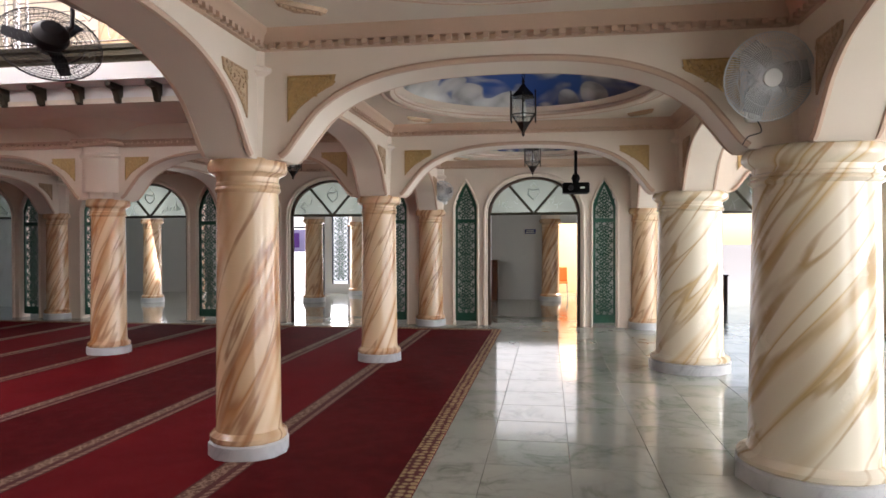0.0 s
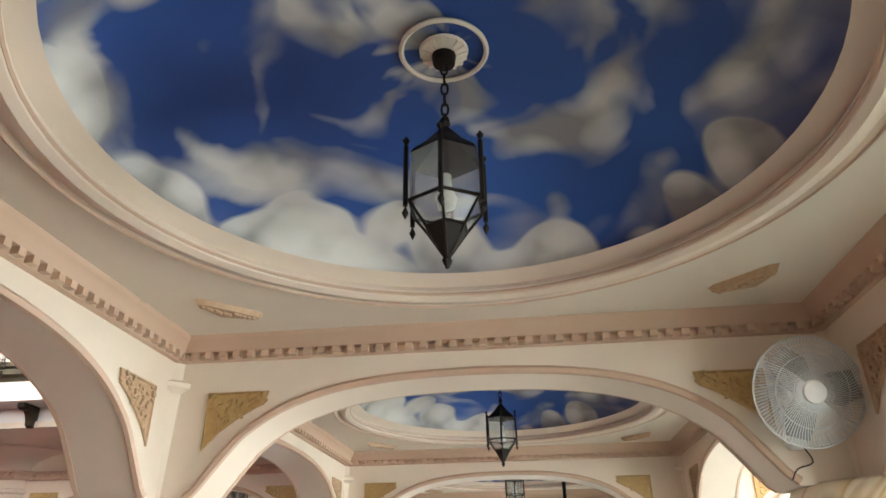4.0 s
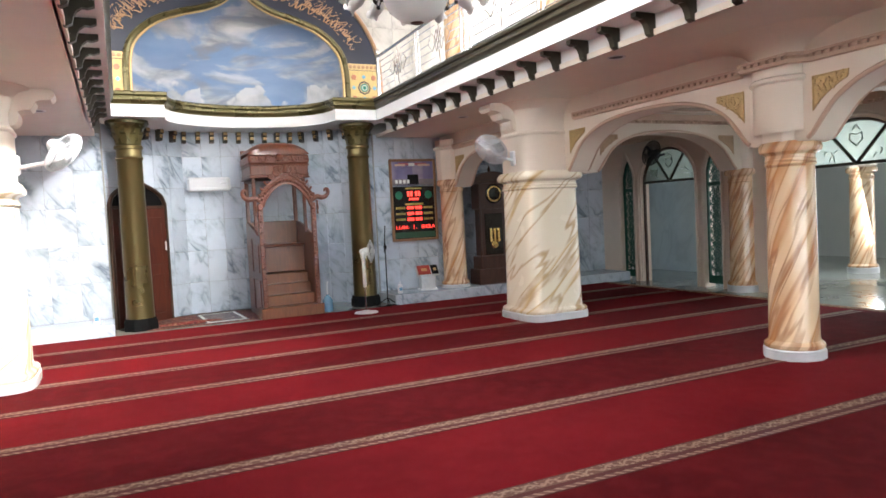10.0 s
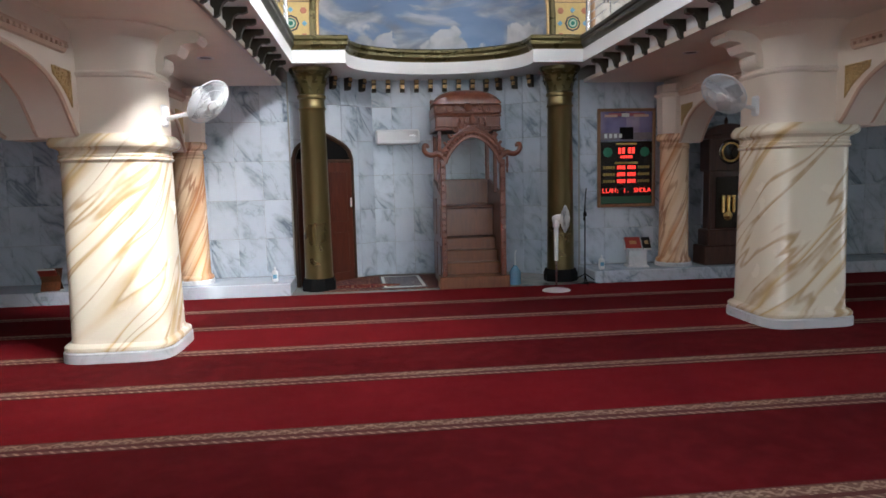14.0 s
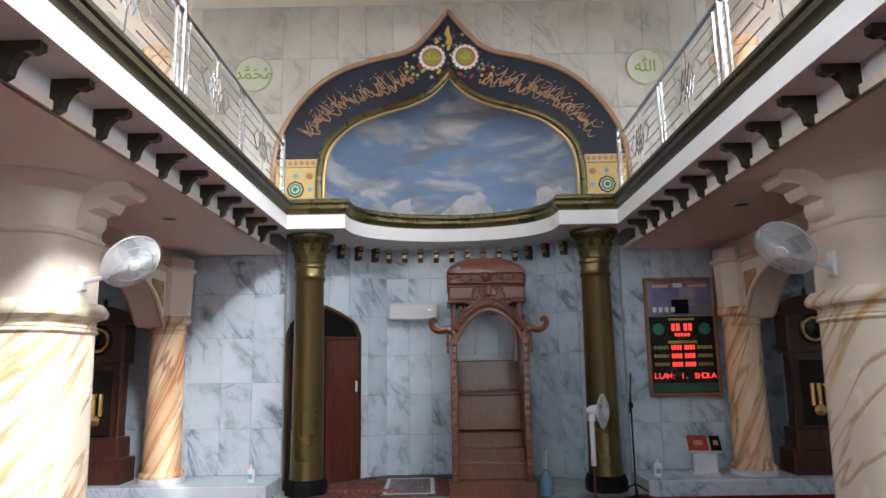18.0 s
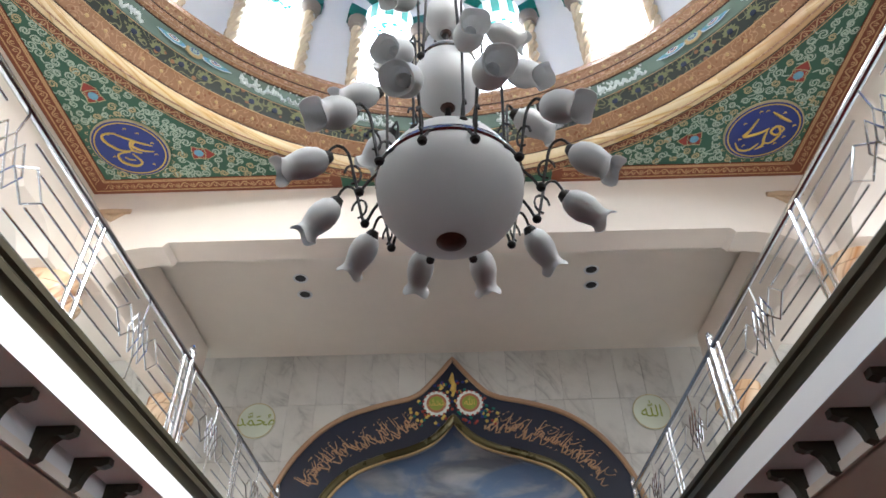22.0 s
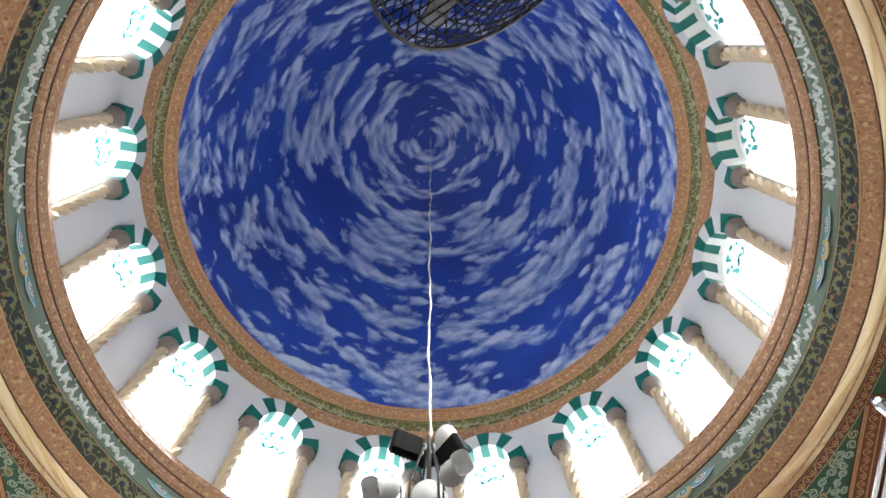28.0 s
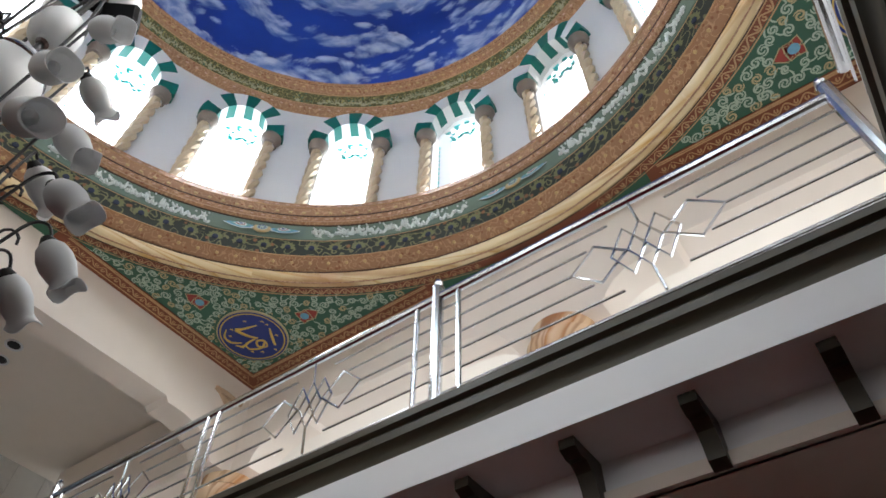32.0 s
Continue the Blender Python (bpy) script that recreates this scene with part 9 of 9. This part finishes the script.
part("bowl_eye", Mesh().lathe([(0.0, 0.692), (0.022, 0.694), (0.035, 0.707)], 16), M_WOODDARK, ch)
part("band", Mesh().lathe([(0.124, 0.955), (0.132, 0.963), (0.12, 0.99), (0.108, 0.985)], 40), M_STEEL, ch)
part("shoulder", Mesh().lathe([(0.112, 0.985), (0.10, 1.03), (0.07, 1.07), (0.03, 1.09)], 30), M_SHADE, ch)
part("bowl", Mesh().lathe([(0.0, 1.215), (0.04, 1.222), (0.078, 1.26), (0.096, 1.32), (0.094, 1.38), (0.075, 1.435), (0.045, 1.46), (0.0, 1.47)], 32), M_SHADE, ch, "small upper bowl")
part("bowl_eye", Mesh().lathe([(0.0, 1.206), (0.018, 1.208), (0.028, 1.222)], 14), M_WOODDARK, ch)
part("stem", Mesh().tube([(0, 0, 0.48), (0, 0, 1.92)], 0.013, 8), M_IRON, ch)
for k in range(4):
    a = k * math.pi / 2 + 0.5
    part("stay", Mesh().tube([(0.115 * math.cos(a), 0.115 * math.sin(a), 0.98), (0.10 * math.cos(a), 0.10 * math.sin(a), 1.45), (0.03 * math.cos(a), 0.03 * math.sin(a), 1.82)], 0.007, 6), M_IRON, ch)
for fx, fy, fz, rx, rz in ((-0.12, -0.03, 1.80, 28, 25), (0.12, -0.02, 1.74, 35, -50), (0.02, 0.10, 1.86, 30, 170)):
    q = pose(fx, fy, fz, rx, 0, rz)
    fl = part("floodlight", Mesh().box(0, 0, 0, 0.17, 0.06, 0.13, 0.014), M_BLACK, ch, "black floodlight housing", q)
    part("glass", Mesh().box(0, -0.034, 0, 0.145, 0.006, 0.105, 0.002), M_BLACK, fl)
    for k in range(6):
        part("fin", Mesh().box(-0.06 + k * 0.024, 0.042, 0, 0.006, 0.026, 0.10), M_BLACK, fl)
sh = Mesh().lathe([(0.011, 0.0), (0.032, 0.004), (0.052, 0.028), (0.063, 0.066), (0.063, 0.105), (0.053, 0.145), (0.047, 0.168), (0.051, 0.186), (0.064, 0.208), (0.061, 0.210), (0.045, 0.175), (0.056, 0.115), (0.05, 0.038), (0.022, 0.014)], 24)
sh.v = [(x, y, z + (0.014 * math.sin(3 * math.atan2(y, x)) * (z - 0.17) / 0.04 if z > 0.17 else 0)) for x, y, z in sh.v]
shade_d = sh.data("shade", M_SHADE)
cap_d2 = Mesh().lathe([(0.0, -0.028), (0.02, -0.025), (0.032, 0.0), (0.036, 0.014), (0.0, 0.016)], 12).data("shade_cap", M_IRON)
bulb_d = Mesh().lathe([(0.0, 0.02), (0.018, 0.022), (0.02, 0.07), (0.026, 0.09), (0.024, 0.12), (0.0, 0.135)], 10).data("bulb", M_BULB)


def arm(a, base, cap, tilt, dip=0.12, bow=0.07):
    """An S-shaped arm from a ring, dipping to a ball and bowing over to a tulip shade that hangs outwards."""
    c, s = math.cos(a), math.sin(a)
    (r0, z0), (r1, z1) = base, cap
    w = r1 - r0
    line = smooth_line([(r0, z0), (r0 + 0.22 * w, z0 - 0.55 * dip), (r0 + 0.36 * w, z0 - dip), (r0 + 0.46 * w, z0 - 0.5 * dip), (r0 + 0.62 * w, max(z0, z1) + 0.6 * bow), (r0 + 0.84 * w, max(z0, z1) + bow), (r1, z1 + 0.02)], 3)
    ar = part("arm", Mesh().tube([(r * c, r * s, z) for r, z in line], 0.006, 5), M_IRON, ch)
    part("scroll", Mesh().tube([((r0 + 0.5 * w + 0.03 * math.cos(t)) * c, (r0 + 0.5 * w + 0.03 * math.cos(t)) * s, z0 - 0.35 * dip + 0.045 * math.sin(t)) for t in [k * 0.6 for k in range(9)]], 0.005, 4), M_IRON, ar)
    part("ball", Mesh().lathe([(0.0, 0.018), (0.014, 0.011), (0.018, 0.0), (0.014, -0.011), (0.0, -0.018)], 10, (r0 + 0.36 * w) * c, (r0 + 0.36 * w) * s, z0 - dip), M_IRON, ar)
    sd = part("shade", shade_d, None, ch, "frosted tulip shade")
    sd.matrix_basis = Matrix.Translation((r1 * c, r1 * s, z1)) @ Matrix.Rotation(a, 4, "Z") @ Matrix.Rotation(radians(tilt), 4, "Y") @ Matrix.Rotation(a * 5, 4, "Z") @ Matrix.Diagonal((0.88, 0.88, 0.88, 1))
    part("shade_cap", cap_d2, None, sd)
    part("bulb", bulb_d, None, sd)


for k in range(12):
    arm(2 * math.pi * (k + 0.5) / 12, (0.255, 0.29), (0.455, 0.31), 124 + (k % 3) * 7)
for k in range(8):
    arm(2 * math.pi * (k + 0.3) / 8, (0.19, 0.43), (0.29, 0.73), 120 + (k % 2) * 14, 0.06, 0.04)
for k in range(5):
    arm(2 * math.pi * (k + 0.1) / 5, (0.115, 0.98), (0.20, 1.28), 118 + (k % 2) * 14, 0.06, 0.04)
sd = part("shade", shade_d, None, ch, "frosted tulip shade")
sd.matrix_basis = pose(0.10, -0.02, 1.98, 205, 0, 10)
part("shade_cap", cap_d2, None, sd)

# ---------------------------------------------------------------- stone slabs and floor tiles
def slab(w, h, t=0.016):
    return Mesh().box(0, 0, 0, w - 0.004, t, h - 0.004, 0.003)


slab_cache = {}


def lay(parent, m_, w, h, mat_, name="slab"):
    key = (round(w, 3), round(h, 3), mat_.name)
    if key not in slab_cache:
        slab_cache[key] = slab(w, h).data(name, mat_)
    o = part(name, slab_cache[key], None, parent)
    o.matrix_basis = m_
    return o


for sx_ in (-1, 1):
    for i in range(13):
        for j in range(5):
            w, h = 0.432, 0.62
            lay(wall_qibla, pose(sx_ * (2.40 + w * (i + 0.5)), QIBLA_Y + 0.014, 0.2 + h * (j + 0.5)), w, h, M_SLAB)
for (x0, y0), (x1, y1) in zip(NICHE, NICHE[1:]):
    L = math.hypot(x1 - x0, y1 - y0)
    n = max(3, round(L / 0.36))
    rz = math.degrees(math.atan2(y1 - y0, x1 - x0))
    for i in range(n):
        for j in range(6):
            t = (i + 0.5) / n
            lay(wall_qibla, pose(x0 + (x1 - x0) * t, y0 + (y1 - y0) * t + 0.012, 0.30 + 0.60 * j, 0, 0, rz), L / n, 0.60, M_SLAB)
for i in range(-19, 19):
    for j in range(4):
        w, h = 0.42, 0.86
        x0, x1, z0, z1 = i * w, (i + 1) * w, 3.68 + j * h, 3.68 + (j + 1) * h
        if any(z0 < height_in(INNER, x) + 0.05 for x in (x0, x1, (x0 + x1) / 2) if abs(x) < 1.93) :
            continue
        lay(wall_qibla_upper, pose((x0 + x1) / 2, UP_Y - 0.004, (z0 + z1) / 2), w, h, M_SLABWARM)
# polished floor tiles: those of the south aisle one by one, the rest as one sheet
TS = 0.6
tile_d = Mesh().box(0, 0, -0.008, TS - 0.003, TS - 0.003, 0.016, 0.002).data("floor_tile", M_FLOOR)
rest = Mesh()
for i in range(-14, 27):
    for j in range(-14, 21):
        x, y = (i + 0.5) * TS, (j + 0.5) * TS
        if -8.0 < x < 7.9 and -5.9 < y < -1.3:
            o = part("floor_tile", tile_d, None, floor)
            o.location = (x, y, 0.0)
        elif -8.2 < x < 15.9 and (y < -1.2 or x > 7.3) or (abs(x) < 2.2 and y > 10.9):
            rest.box(x, y, -0.008, TS - 0.003, TS - 0.003, 0.016)
tagged(part("tile_field", rest, M_FLOOR, floor, "further floor tiles"), kind="stuff")
